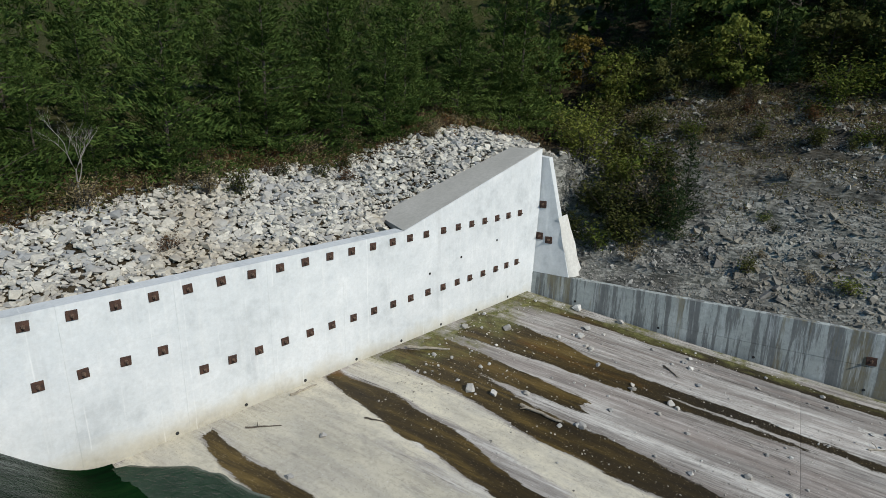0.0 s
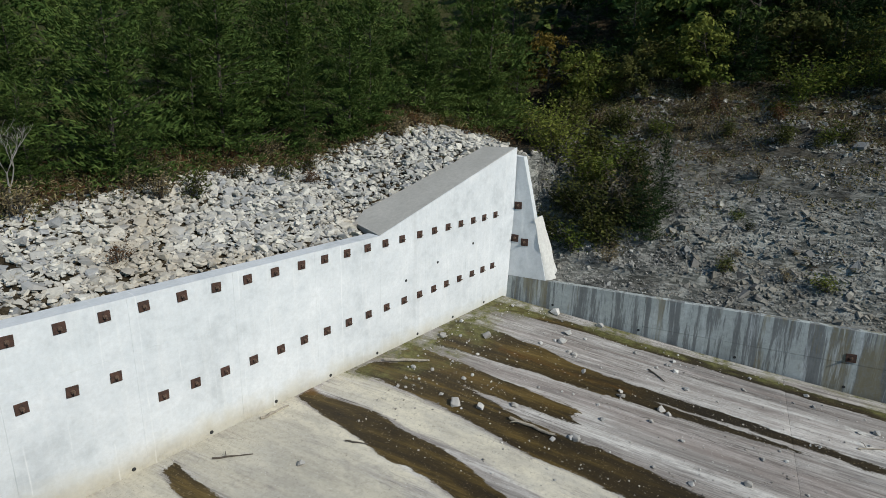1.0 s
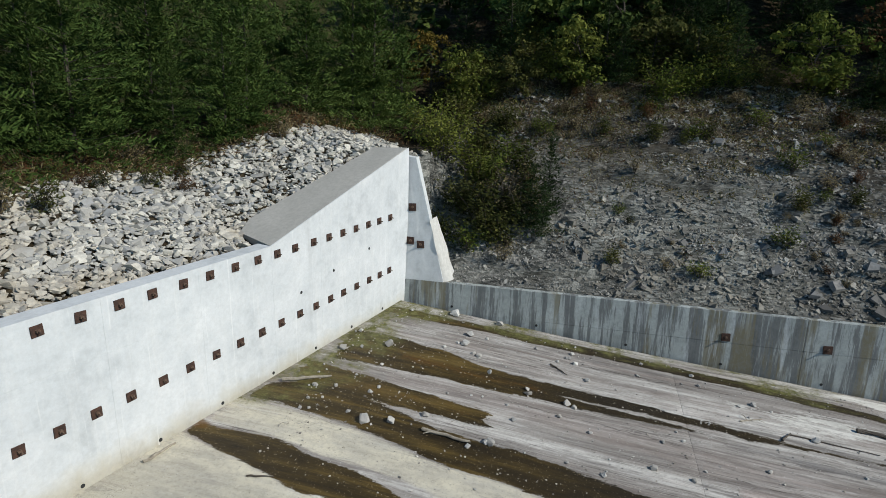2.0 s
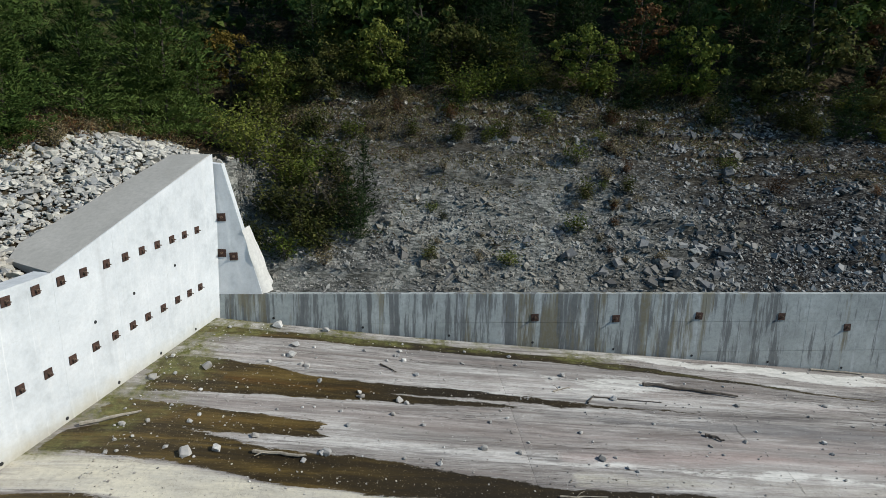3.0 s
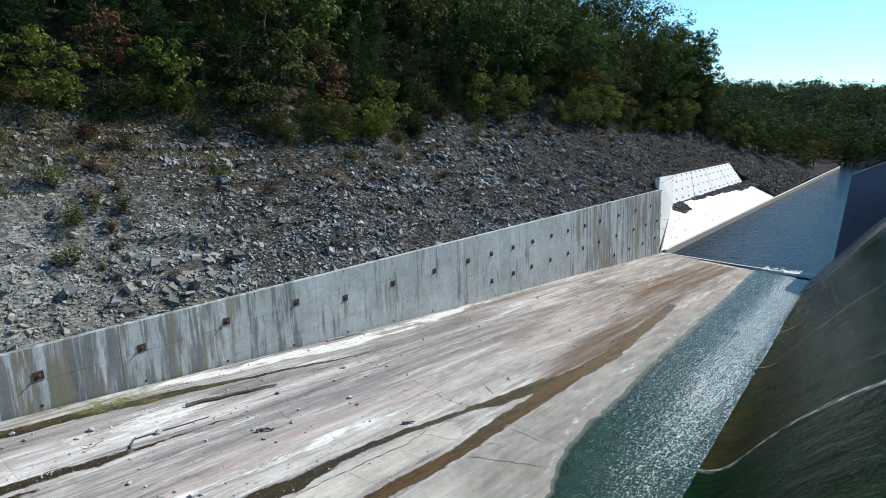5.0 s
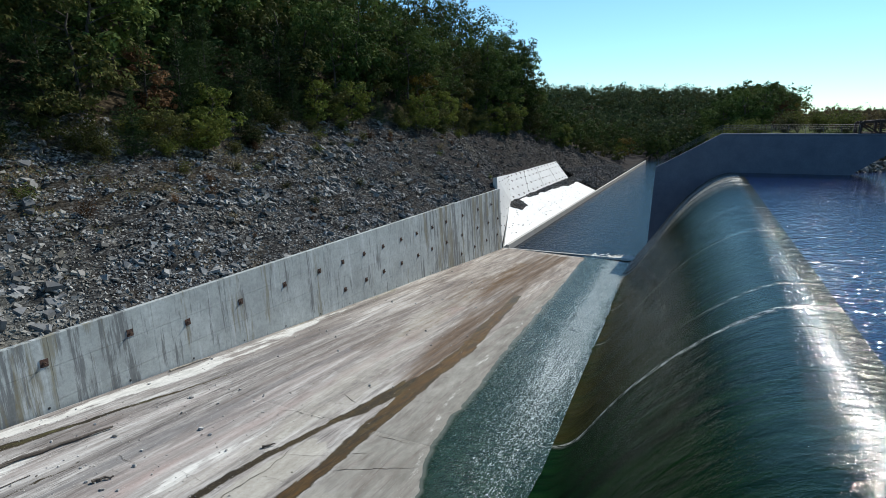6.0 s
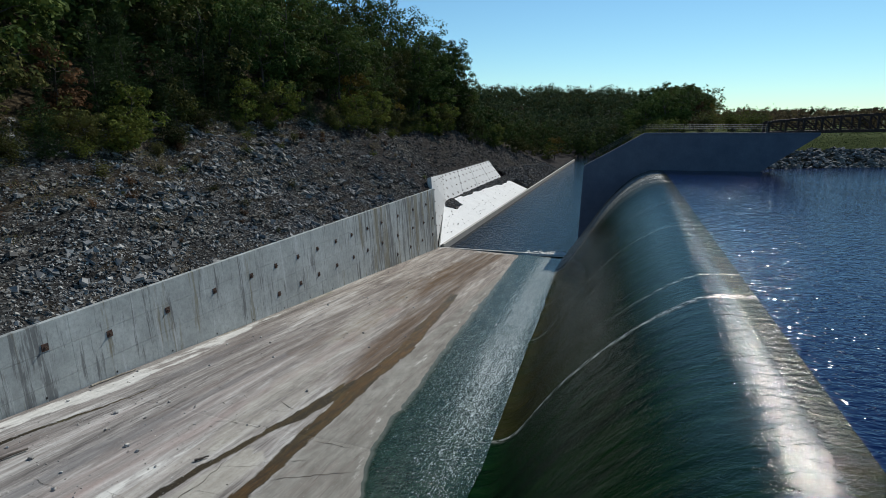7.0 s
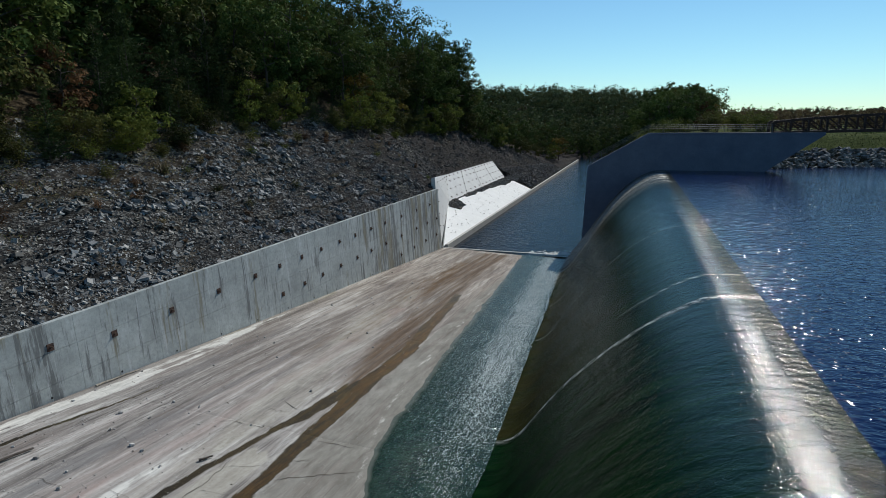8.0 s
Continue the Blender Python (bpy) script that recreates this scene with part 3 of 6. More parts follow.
    return np.interp(s, [-1.0, -0.45, 8.3, 30], [3.65, 3.65, 1.0, 1.0])


def hill_back(y):
    """How far the foot of the hill stands back behind the line of the grey wall."""
    return np.interp(y, [79, 79.6, 117, 163, 175, 290, 420], [0, 0.25, 10.1, 10.8, 10.0, 0, 0])


def hill_z(x, y):
    """The ground, one height for each place."""
    x, y = np.asarray(x, float), np.asarray(y, float)
    u = -26.4 - x
    toe = np.interp(y, [70, 79.6, 117, 163, 172, 290, 400], [-2.68, -2.4, -4.2, -4.3, -6.5, -11.0, -11.5])
    u = u - hill_back(y)
    amp = np.interp(y, [60, 100, 165, 200, 240, 300, 420], [1.0, 1.2, 1.4, 0.95, 0.55, 0.35, 0.3])
    side = np.interp(u, [0, 13, 40, 75, 140, 400], [0, 9.2, 23.0, 36.0, 46.0, 52.0]) * amp
    hill = toe + side
    # upstream of the end wall: a stone bank, then level ground that climbs into the hill
    b = behind_end(x, y)
    along = (x - CORNER.x) * T_END.x + (y - CORNER.y) * T_END.y
    bank = cap_z(along) - 0.35 + np.clip(b - np.interp(along, [-1, 6.5, 8.6], [1.9, 2.4, 0.0]), 0, None) * 0.24
    bank = np.minimum(bank, np.interp(b, [0, 12, 40, 120], [9, 4.6, 7.5, 16]) + 0.22 * np.clip(-along, 0, 60))
    w = smooth01(b, 0.3, 1.0) * smooth01(x, -37.5, -26.8)
    ground = np.where(b > 0, hill * (1 - smooth01(b, -1, 9) * smooth01(x, -50, -30)) + bank * smooth01(b, -1, 9) * smooth01(x, -50, -30), hill)
    ground = ground * (1 - w) + np.minimum(bank, ground + 30) * w
    # channel and lake beds
    bed = np.minimum(base_z(y) - 1.5, POOL_Z - 0.4)
    lake = -6.0 + 0 * x
    far = smooth01(y, 300, 420)
    # right bank: knoll beyond the abutment
    shore = np.interp(x, [7, 17, 26, 36, 60, 200], [86, 91, 95, 97.5, 108, 170])
    knoll = np.interp(y - shore, [-6, 0, 4, 9, 20, 60, 300], [-4, 0, 2.2, 4.2, 4.7, 5.0, 9.0])
    right = np.where(x > 9, np.maximum(lake, knoll), 0)
    low = np.where(y > 87, np.interp(x, [-8, -4, 2, 9], [-13, -12.2, 1.0, 4.0]) * (1 - far) + far * -11.0, bed)
    valley = np.where(x < 9, low, right)
    # bare rock falls to the curb beyond the sloping wall
    fall = toe + (-11.4 - toe) * np.clip(-u / (hill_back(y) + 0.9), 0, 1) - 0.25
    valley = np.where((y > 164.5) & (x < -25.3) & (u < 0), fall, valley)
    z = np.where(u < -0.12, valley, ground)
    z = np.where((b >= 0.4) & (x < 9) & (u < 3), np.where(u < -0.12, bank, ground), z)
    # far ridge across the valley
    ridge = smooth01(y, 330, 520) * np.interp(x, [-400, -120, 40, 95, 160, 420, 1200], [60, 34, 27, 10, 4, 4, 12])
    z = np.where(y > 330, np.maximum(z * (1 - smooth01(y, 330, 420)) + smooth01(y, 330, 420) * np.maximum(z, -9), -11 + ridge), z)
    return z


# ---------------------------------------------------------------- ground
def axis(spans):
    out = [np.linspace(a, b, n, endpoint=False) for a, b, n in spans]
    return np.concatenate(out + [[spans[-1][1]]])


def terrace(y, u):
    """Low broken ledges where the strata come out of the cut."""
    k = u * 0.62 + 0.035 * y + 0.9 * fbm(y * 0.13, u * 0.10, 13)
    return -0.5 * (k % 1.0 - 0.5) * np.clip(0.5 + fbm(y * 0.2, u * 0.3, 14), 0, 1)


def build_ground():
    gx = axis([(-1500, -200, 14), (-200, -80, 16), (-80, -44, 40), (-44, -27.0, 100), (-27.0, -26.2, 6), (-26.2, 9, 30), (9, 60, 46), (60, 250, 20), (250, 1500, 12)])
    gy = axis([(-900, -120, 12), (-120, -50, 30), (-50, -5, 90), (-5, 60, 160), (60, 120, 60), (120, 300, 45), (300, 560, 30), (560, 1800, 14)])
    X, Y = np.meshgrid(gx, gy, indexing="ij")
    Z = hill_z(X, Y)
    u = -26.4 - X
    b = behind_end(X, Y)
    ue = u - hill_back(Y)
    rocky = smooth01(ue, 0.2, 1.0) * (1 - smooth01(ue, 14, 22)) * (1 - smooth01(b, 0, 5))
    far = 1 - smooth01(Y, 120, 320)
    # ledges and gullies of the cut
    led = 0.55 * fbm(Y * 0.18, u * 0.25, 3) + 0.30 * np.abs(fbm(Y * 0.55 + u * 0.3, u * 0.9, 5)) + 0.16 * fbm(Y * 1.6, u * 2.2, 8, 3) + terrace(Y, u)
    Z = Z + rocky * led * far
    Z = Z + smooth01(u, 14, 24) * 0.7 * fbm(X * 0.15, Y * 0.15, 11)
    Z = Z + np.where((X > 12) & (Y > 88), 0.25 * fbm(X * 0.3, Y * 0.3, 21), 0)
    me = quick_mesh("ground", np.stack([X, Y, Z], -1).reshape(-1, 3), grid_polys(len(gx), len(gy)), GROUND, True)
    bare = smooth01(ue, -0.5 - 20 * (Y > 160), -0.1 - 18 * (Y > 160)) * (1 - smooth01(ue, 10.5, 14.5)) * (1 - smooth01(b, 0, 5))
    weedy = smooth01(u, 4.0, 9.0) * (1 - 0.7 * smooth01(Y, 25, 70)) * np.clip(0.7 + 0.9 * fbm(Y * 0.25, u * 0.3, 15), 0, 1)
    add_attr(me, "rock", np.clip(bare * (1 - 0.75 * weedy) + 0.15 * fbm(X * 0.4, Y * 0.4, 2), 0, 1))
    add_attr(me, "turf", np.where((X > 9) & (Y > 85), smooth01(Z, 1.9, 2.5), 0) + smooth01(b, 10, 14) * 0.4)
    ob = tagged(new("ground", me), "rocky hillside soil under trees and loose shale", "ground", "", "structure")
    return ob


ground = build_ground()


# ---------------------------------------------------------------- slab of the chute
def band(x, y, rows, soft=0.3):
    """1 between the two edges given for some y, with a ragged soft border."""
    r = np.array(rows)
    a, c = np.interp(y, r[:, 0], r[:, 1]), np.interp(y, r[:, 0], r[:, 2])
    wob = 0.14 * fbm(y * 0.9, x * 0.3, 31)
    x = x + wob
    ends = smooth01(y + 0.5 * fbm(x * 2.5, y * 0.4, 33), r[0, 0] - 0.15, r[0, 0] + 0.15) * (1 - smooth01(y + 1.2 * fbm(x * 3.0, y * 0.2, 34), r[-1, 0] - 0.3, r[-1, 0] + 0.3))
    soft = np.minimum(soft, 0.45 * (c - a) + 0.05)
    return np.clip((x - a) / (2 * soft) + 0.5, 0, 1) * np.clip((c - x) / (2 * soft) + 0.5, 0, 1) * ends


RUN_A = [(-8.6, -21.9, -19.3), (-6.4, -21.9, -19.4), (-4.8, -21.75, -19.6), (-3.3, -21.33, -19.7), (-1.4, -21.1, -19.8), (0.4, -21.1, -20.42), (2.7, -21.06, -20.44), (5.3, -20.9, -20.44), (7, -20.75, -20.25), (8, -20.62, -20.45), (12.6, -20.6, -20.5)]
RUN_A2 = [(-1.6, -20.6, -19.75), (0.4, -20.32, -19.8), (2.6, -20.26, -19.88), (4.9, -20.14, -19.95), (5.5, -20.08, -20.0)]
RUN_B = [(-9.2, -18.8, -17.1), (-4.5, -18.35, -17.25), (-2.1, -18.25, -17.4)]
RUN_C = [(-10.2, -16.7, -15.9), (-8.7, -17.3, -15.8), (-6.7, -17.3, -15.7), (-3.6, -16.6, -15.1), (0, -16.4, -14.75), (5.3, -15.5, -14.95), (8.9, -15.45, -14.55), (10.8, -15.5, -14.7), (13.4, -15.4, -15.05), (17, -15.2, -14.87), (20.5, -14.8, -14.48), (22, -14.6, -14.0), (24.5, -14.35, -13.5), (27.5, -14.25, -13.2)]
RUN_D = [(-10.9, -14.1, -13.6), (-8, -14.05, -12.7), (-5.5, -13.7, -12.3), (-2.2, -12.7, -11.7), (5, -12.7, -12.0), (12, -12.97, -12.42), (14.6, -12.85, -12.2), (17, -12.82, -12.22), (19.4, -13.15, -12.43), (21.6, -13.3, -12.5), (24.2, -13.4, -12.6), (27, -13.7, -12.7), (33.8, -13.7, -12.75), (39.5, -14.3, -13.3), (52, -15.2, -14.5)]
RUN_E = [(-11.9, -9.3, -8.9), (-10.3, -9.0, -8.3), (-8, -8.8, -7.9), (-5, -8.9, -7.6)]
STRIP = [(-8.5, -24.7, -24.0), (-3.7, -24.75, -24.14), (0.8, -24.9, -24.2), (4.2, -24.8, -24.14), (8.2, -24.6, -23.95), (11.4, -24.3, -23.72), (14, -23.8, -23.5), (20, -22.93, -22.75), (23, -22.7, -22.6)]
ORANGE = [(7, -12.6, -12.1)] + RUN_D[5:]
WASH = [(26, -14.3, -13.4), (30, -15.0, -13.3), (34.3, -15.8, -13.4), (41, -16.3, -13.7), (50, -18.0, -14.5), (62, -19.5, -14.9), (79, -19.5, -15.2)]
EDGE_Y = [-13.2, -12.4, -11.1, -9.8, -8.2, -2, 8, 17.4, 20.7, 24.2, 28.3, 36.7, 49.2, 64, 82, 86]
EDGE_X = [-6.1, -7.0, -7.8, -8.15, -8.1, -7.9, -8.0, -8.6, -9.7, -10.2, -10.3, -11.1, -11.75, -12.6, -13.8, -14.0]


def water_edge(y):
    return np.interp(y, EDGE_Y, EDGE_X) + 0.25 * fbm(y * 0.55, y * 0.0 + 3.3, 41) + 0.10 * fbm(y * 2.1, y * 0.0 + 1.3, 42)


def slab_panel(name, y0, y1, x0, x1, step):
    ys = np.linspace(y0, y1, max(3, int((y1 - y0) / step)))
    xs = np.linspace(x0, x1, max(3, int((x1 - x0) / step)))
    X, Y = np.meshgrid(xs, ys, indexing="ij")
    # the upstream edge follows the end wall
    Y = np.where(y0 < -9, np.maximum(Y, CORNER.y - (X - CORNER.x) * N_END.x / N_END.y - 0.3), Y)
    Z = floor_z(X, Y) + 0.012 * fbm(X * 0.8, Y * 0.8, 50)
    rim = (np.arange(len(xs))[:, None] * np.ones(len(ys)))
    lip = (rim == 0) | (rim == len(xs) - 1) | (np.arange(len(ys))[None, :] == 0) | (np.arange(len(ys))[None, :] == len(ys) - 1)
    Z = np.where(lip, Z - 0.012, Z)
    me = quick_mesh(name, np.stack([X, Y, Z], -1).reshape(-1, 3), grid_polys(len(xs), len(ys)), SLAB, True)
    x, y = X.ravel(), Y.ravel()
    wet = np.zeros_like(x)
    for rows in (RUN_A, RUN_A2, RUN_B, RUN_C, RUN_D, RUN_E):
        wet = np.maximum(wet, band(x, y, rows, 0.2))
    strip = band(x, y, STRIP, 0.15)
    wash = band(x, y, WASH, 0.5) * np.clip(0.85 + 0.9 * fbm(x * 2.2, y * 0.06, 44), 0, 1)
    wet = np.clip(np.maximum(wet, 0.95 * strip), 0, 1)
    add_attr(me, "stain", np.clip(wash + 0.5 * band(x, y, [(30, -20.5, -17.0), (50, -22.0, -18.5), (79, -22.5, -18.5)], 0.9) * np.clip(0.6 + 1.2 * fbm(x * 1.7, y * 0.05, 53), 0, 1), 0, 1))
    add_attr(me, "wet", wet)
    foot = smooth01(-24.35 - x + 0.1 * fbm(y * 0.7, x, 36), -0.15, 0.2) * (1 - smooth01(y, 9, 15))
    alg = (1 - smooth01(y + 0.28 * (x + 25) + 0.8 * fbm(x, y, 48), -7.0, -4.2)) * smooth01(-x, 14.5, 17) + 1.0 * (1 - smooth01(-behind_end(x, y) + 0.5 * fbm(x * 1.2, y * 1.2, 39), 0.5, 1.3)) * smooth01(-x, 16.4, 17.4) + 0.8 * foot + 0.5 * strip + 0.5 * smooth01(y, 26, 34) * smooth01(-x, 24.4, 24.9) * (1 - smooth01(y, 46, 56))
    add_attr(me, "algae", np.clip(alg * np.clip(0.6 + 1.1 * fbm(x * 0.7, y * 0.5, 45), 0, 1), 0, 1))
    pale = band(x, y, [(-13, -14, -6.5), (-4, -13, -7.8), (0, -12.3, -8.2), (8, -12.0, -9.0), (16, -12.0, -9.0)], 0.5) + band(x, y, [(-10.6, -15.8, -14.2), (-4, -15.6, -13.9), (0, -14.7, -12.8), (6, -14.9, -13.0), (12, -14.7, -13.0), (19, -14.6, -13.3)], 0.25)
    pale = pale + 0.6 * band(x, y, [(6, -16.6, -15.6), (12, -16.5, -15.5), (18, -16.6, -15.2), (23, -17.4, -14.7), (30, -18.2, -15.2), (40, -20, -17.0), (52, -19.5, -18)], 0.5)
    add_attr(me, "pale", np.clip(pale * np.clip(0.85 + 0.6 * fbm(x * 1.2, y * 0.25, 46), 0, 1) * (1 - wet), 0, 0.85))
    grey = smooth01(y, 10, 20) * smooth01(x, -13.3, -12.6) + band(x, y, [(-12.5, -12.2, -8.2), (-4, -11.6, -8.2), (10, -11, -8.2), (18, -11, -9)], 0.6) * 0.3
    add_attr(me, "grey", np.clip(grey * (1 - wet), 0, 0.9))
    white = 0.52 * band(x, y, [(15, -9.21, -8.88), (18.2, -9.51, -9.18), (20.6, -10.11, -9.78), (24.4, -10.86, -10.48), (28.5, -11.51, -11.13), (32.5, -11.76, -11.38), (36.7, -11.86, -11.48), (44.5, -12.21, -11.78), (56.4, -12.56, -12.18), (66, -13.06, -12.68)], 0.2)
    white = white + 0.9 * band(x, y, [(10, -25.3, -25.0), (15, -25.3, -24.4), (21.5, -25.1, -23.9), (27, -25.2, -24.0), (38, -25.3, -24.9)], 0.2) + 0.55 * band(x, y, [(6.5, -23.6, -21.4), (11, -23.2, -21.6), (16.2, -22.2, -21.5), (23, -22.2, -21.8)], 0.3)
    white = white + 0.95 * band(x, y, [(5.2, -16.86, -16.72), (9.3, -17.05, -16.55), (11.6, -17.15, -16.48), (15.4, -16.95, -16.35), (20.8, -16.63, -16.43)], 0.12)
    add_attr(me, "white", np.clip(white * np.clip(0.75 + 1.0 * fbm(x * 2, y * 0.4, 47), 0, 1), 0, 0.9))
    add_attr(me, "pink", np.clip(band(x, y, [(6, -17.3, -16.9), (9.5, -17.7, -17.0), (13.4, -17.9, -17.3), (19, -17.7, -17.05), (28, -17.6, -16.9), (44, -18.4, -17.3)], 0.25) + 0.35 * band(x, y, [(-6, -19.4, -18.5), (4, -19.0, -18.2), (14, -18.9, -18.0), (30, -19.5, -18.6)], 0.4), 0, 1))
    add_attr(me, "soot", np.clip(band(x, y, [(6, -20.0, -19.4), (9, -20.4, -19.1), (14.6, -20.5, -19.0), (21, -20.1, -18.8), (36, -21, -19.4)], 0.5) + 0.7 * band(x, y, [(14, -22.9, -22.5), (20, -23.4, -22.3), (36, -23.8, -22.0)], 0.5), 0, 1) * np.clip(0.5 + 1.4 * fbm(x * 2.0, y * 0.12, 49), 0, 1))
    rust = band(x, y, [(-11.3, -14.4, -13.9), (-10.6, -14.3, -13.9), (-9.9, -14.2, -14.0)], 0.12) + 0.12 * band(x, y, WASH, 0.5) + 0.75 * band(x, y, ORANGE, 0.15) * np.clip(0.75 + 0.8 * fbm(x * 2.0, y * 0.2, 43), 0.2, 1) + 0.45 * band(x, y, [(34, -18.6, -16.8), (50, -20.5, -17.4), (70, -20.6, -18.5)], 0.5) + 0.55 * band(x, y, [(-6, -21.0, -20.2), (-3, -20.8, -20.1), (0, -20.8, -20.3)], 0.3) + 0.4 * band(x, y, [(-8, -18.4, -17.4), (-2.5, -18.2, -17.5)], 0.3)
    add_attr(me, "rust", np.clip(rust, 0, 0.9))
    return me


floor = empty("floor", label="streaked concrete chute floor with wet brown runs and algae", category="floor", kind="structure")
JOINTS = [-14.5, 4.75, 20.9, 36.4, 52.0, 66.0, 80.6]
LANES = [-25.5, -16.65, -3.5]
for j, (a, c) in enumerate(zip(JOINTS, JOINTS[1:])):
    for k, (p, q) in enumerate(zip(LANES, LANES[1:])):
        step = 0.125 if j < 3 else 0.17
        child("panel", slab_panel("panel", a + 0.004, c - 0.004, p + 0.003, q - 0.003, step), floor)
bm = bmesh.new()
vs = [bm.verts.new((x, y, float(floor_z(x, y)) - 0.09)) for y in JOINTS for x in (-25.6, -3.0)]
for k in range(len(JOINTS) - 1):
    bm.faces.new((vs[2 * k], vs[2 * k + 1], vs[2 * k + 3], vs[2 * k + 2]))
part("bedding", bm, HOLE, floor, "dark joint filler under the panels")
# cracks in the slab, dark with silt
def crack(points, width, seed):
    r = random.Random(seed)
    fine = []
    for (ya, xa), (yb, xb) in zip(points, points[1:]):
        n = max(2, int(math.hypot(yb - ya, xb - xa) / 0.22))
        fine += [(ya + (yb - ya) * k / n + r.gauss(0, 0.035), xa + (xb - xa) * k / n + r.gauss(0, 0.035)) for k in range(n)]
    fine.append(points[-1])
    bm = bmesh.new()
    rows = []
    for k, (y, x) in enumerate(fine):
        y2, x2 = fine[min(k + 1, len(fine) - 1)]
        y1, x1 = fine[max(k - 1, 0)]
        d = Vector((x2 - x1, y2 - y1, 0)).normalized()
        w = 0.7 * width * r.uniform(0.25, 1.2) * (0.3 if k in (0, len(fine) - 1) else 1)
        rows.append([bm.verts.new((x - d.y * w * q, y + d.x * w * q, float(floor_z(x - d.y * w * q, y + d.x * w * q)) + 0.016)) for q in (-0.5, 0.5)])
    for p, q in zip(rows, rows[1:]):
        bm.faces.new((p[0], p[1], q[1], q[0]))
    part("crack", bm, SILT, floor, "thin dark silted crack")


CRACKS = [([(5.1, -14.9), (7.3, -14.83), (9.2, -14.64), (11.3, -14.5), (13.6, -14.43), (16, -14.33), (17.8, -14.6)], 0.05), ([(20.7, -16.7), (20.7, -14.9)], 0.035), ([(23.6, -15.9), (23.0, -14.7)], 0.05), ([(20.4, -17.5), (20.8, -16.3)], 0.03),
          ([(17, -12.3), (17.9, -11.0), (18.9, -9.5)], 0.045), ([(20.5, -12.3), (20.6, -10.5)], 0.045), ([(18.6, -12.3), (18.9, -11.7)], 0.05), ([(17.8, -16.9), (17.6, -16.0)], 0.025), ([(15.4, -14.3), (15.6, -12.9)], 0.03),
          ([(12.8, -14.5), (13.1, -13.0)], 0.025), ([(17.1, -14.6), (17.9, -13.0)], 0.03), ([(24.7, -12.5), (25.2, -11.4)], 0.03), ([(28.4, -12.6), (29.0, -12.1)], 0.03), ([(13, -12.3), (13.4, -9.4)], 0.03)]
rnd = random.Random(4)
for k in range(12):     # more of them across the dry lanes
    y, x = rnd.uniform(6, 36), rnd.choice((-19.5, -17.6, -15.9, -13.6, -11.4)) + rnd.uniform(-0.6, 0.6)
    CRACKS.append(([(y, x), (y + rnd.uniform(-0.5, 0.5), x + rnd.uniform(0.7, 1.5))], rnd.uniform(0.018, 0.035)))
for k in range(9):      # and fine ones along the flow
    y, x = rnd.uniform(-4, 20), rnd.uniform(-23.4, -17.4)
    CRACKS.append(([(y, x), (y + rnd.uniform(3, 9), x + rnd.uniform(0.0, 0.3))], rnd.uniform(0.014, 0.024)))
for k, (points, width) in enumerate(CRACKS):
    crack(points, width, k)
# raised sill at the foot of the slab
bm = bmesh.new()
for k in range(14):
    xa, xb = -25.4 + k * 0.9, -25.4 + (k + 1) * 0.9
    ya = 80.2 + (xa + 25.4) * 0.16
    za = float(floor_z(xa, 80.6))
    add_box(bm, (xa, ya, za - 0.7), (xb, ya + 0.45, max(za + 0.02, POOL_Z + 0.05)), 0.02)
part("sill", bm, CAP, floor, "pale concrete sill at the water")


# ---------------------------------------------------------------- walls
def prism(bm, poly_a, poly_b):
    """A closed solid between two polygons with the same number of corners."""
    a = [bm.verts.new(p) for p in poly_a]
    b = [bm.verts.new(p) for p in poly_b]
    bm.faces.new(a[::-1])
    bm.faces.new(b)
    n = len(a)
    for k in range(n):
        bm.faces.new((a[k], a[(k + 1) % n], b[(k + 1) % n], b[k]))


def grey_face(y, z, d=0.0):
    """A point d metres behind the battered face of the grey wall."""
    return (WALL_X - 0.1 * (z + 8.0) * 0.62 - 0.0 - d, y, z)


wall_grey = empty("wall_grey", label="long battered retaining wall of stained grey concrete", category="wall", kind="structure")
bm = bmesh.new()
for k in range(22):
    a, c = -7.65 + k * 3.96, -7.65 + (k + 1) * 3.96
    zl, zr = float(base_z(a)) - 0.6, float(base_z(c)) - 0.6
    prism(bm, [grey_face(a, zl, 0.03), grey_face(c, zr, 0.03), grey_face(c, WALL_TOP - 0.02, 0.03), grey_face(a, WALL_TOP - 0.02, 0.03)],
          [grey_face(a, zl, 0.36), grey_face(c, zr, 0.36), grey_face(c, WALL_TOP - 0.02, 0.36), grey_face(a, WALL_TOP - 0.02, 0.36)])
part("core", bm, GREY, wall_grey)
LIFTS = [WALL_TOP, -4.0, -5.55, -7.4, -9.3, -11.0, -13.0]
edges = [-7.65, -1.0, 4.75, 10.1, 15.5, 20.9, 26.1, 31.2, 36.4, 41.6, 46.8, 52.0, 56.6, 61.3, 66.0, 70.5, 75.0, WALL_END]
for a, c in zip(edges, edges[1:]):
    for top, low in zip(LIFTS, LIFTS[1:]):
        fa, fc = float(base_z(a)) - 0.4, float(base_z(c)) - 0.4
        if top <= max(fa, fc) + 0.55 and top != WALL_TOP:
            break
        low = -20 if low <= max(fa, fc) + 0.55 else low
        g = 0.007
        ya, yc = a + g, c - g
        la, lc = max(low + g, fa), max(low + g, fc)
        bm = bmesh.new()
        back = 0.3 if top == WALL_TOP else 0.05
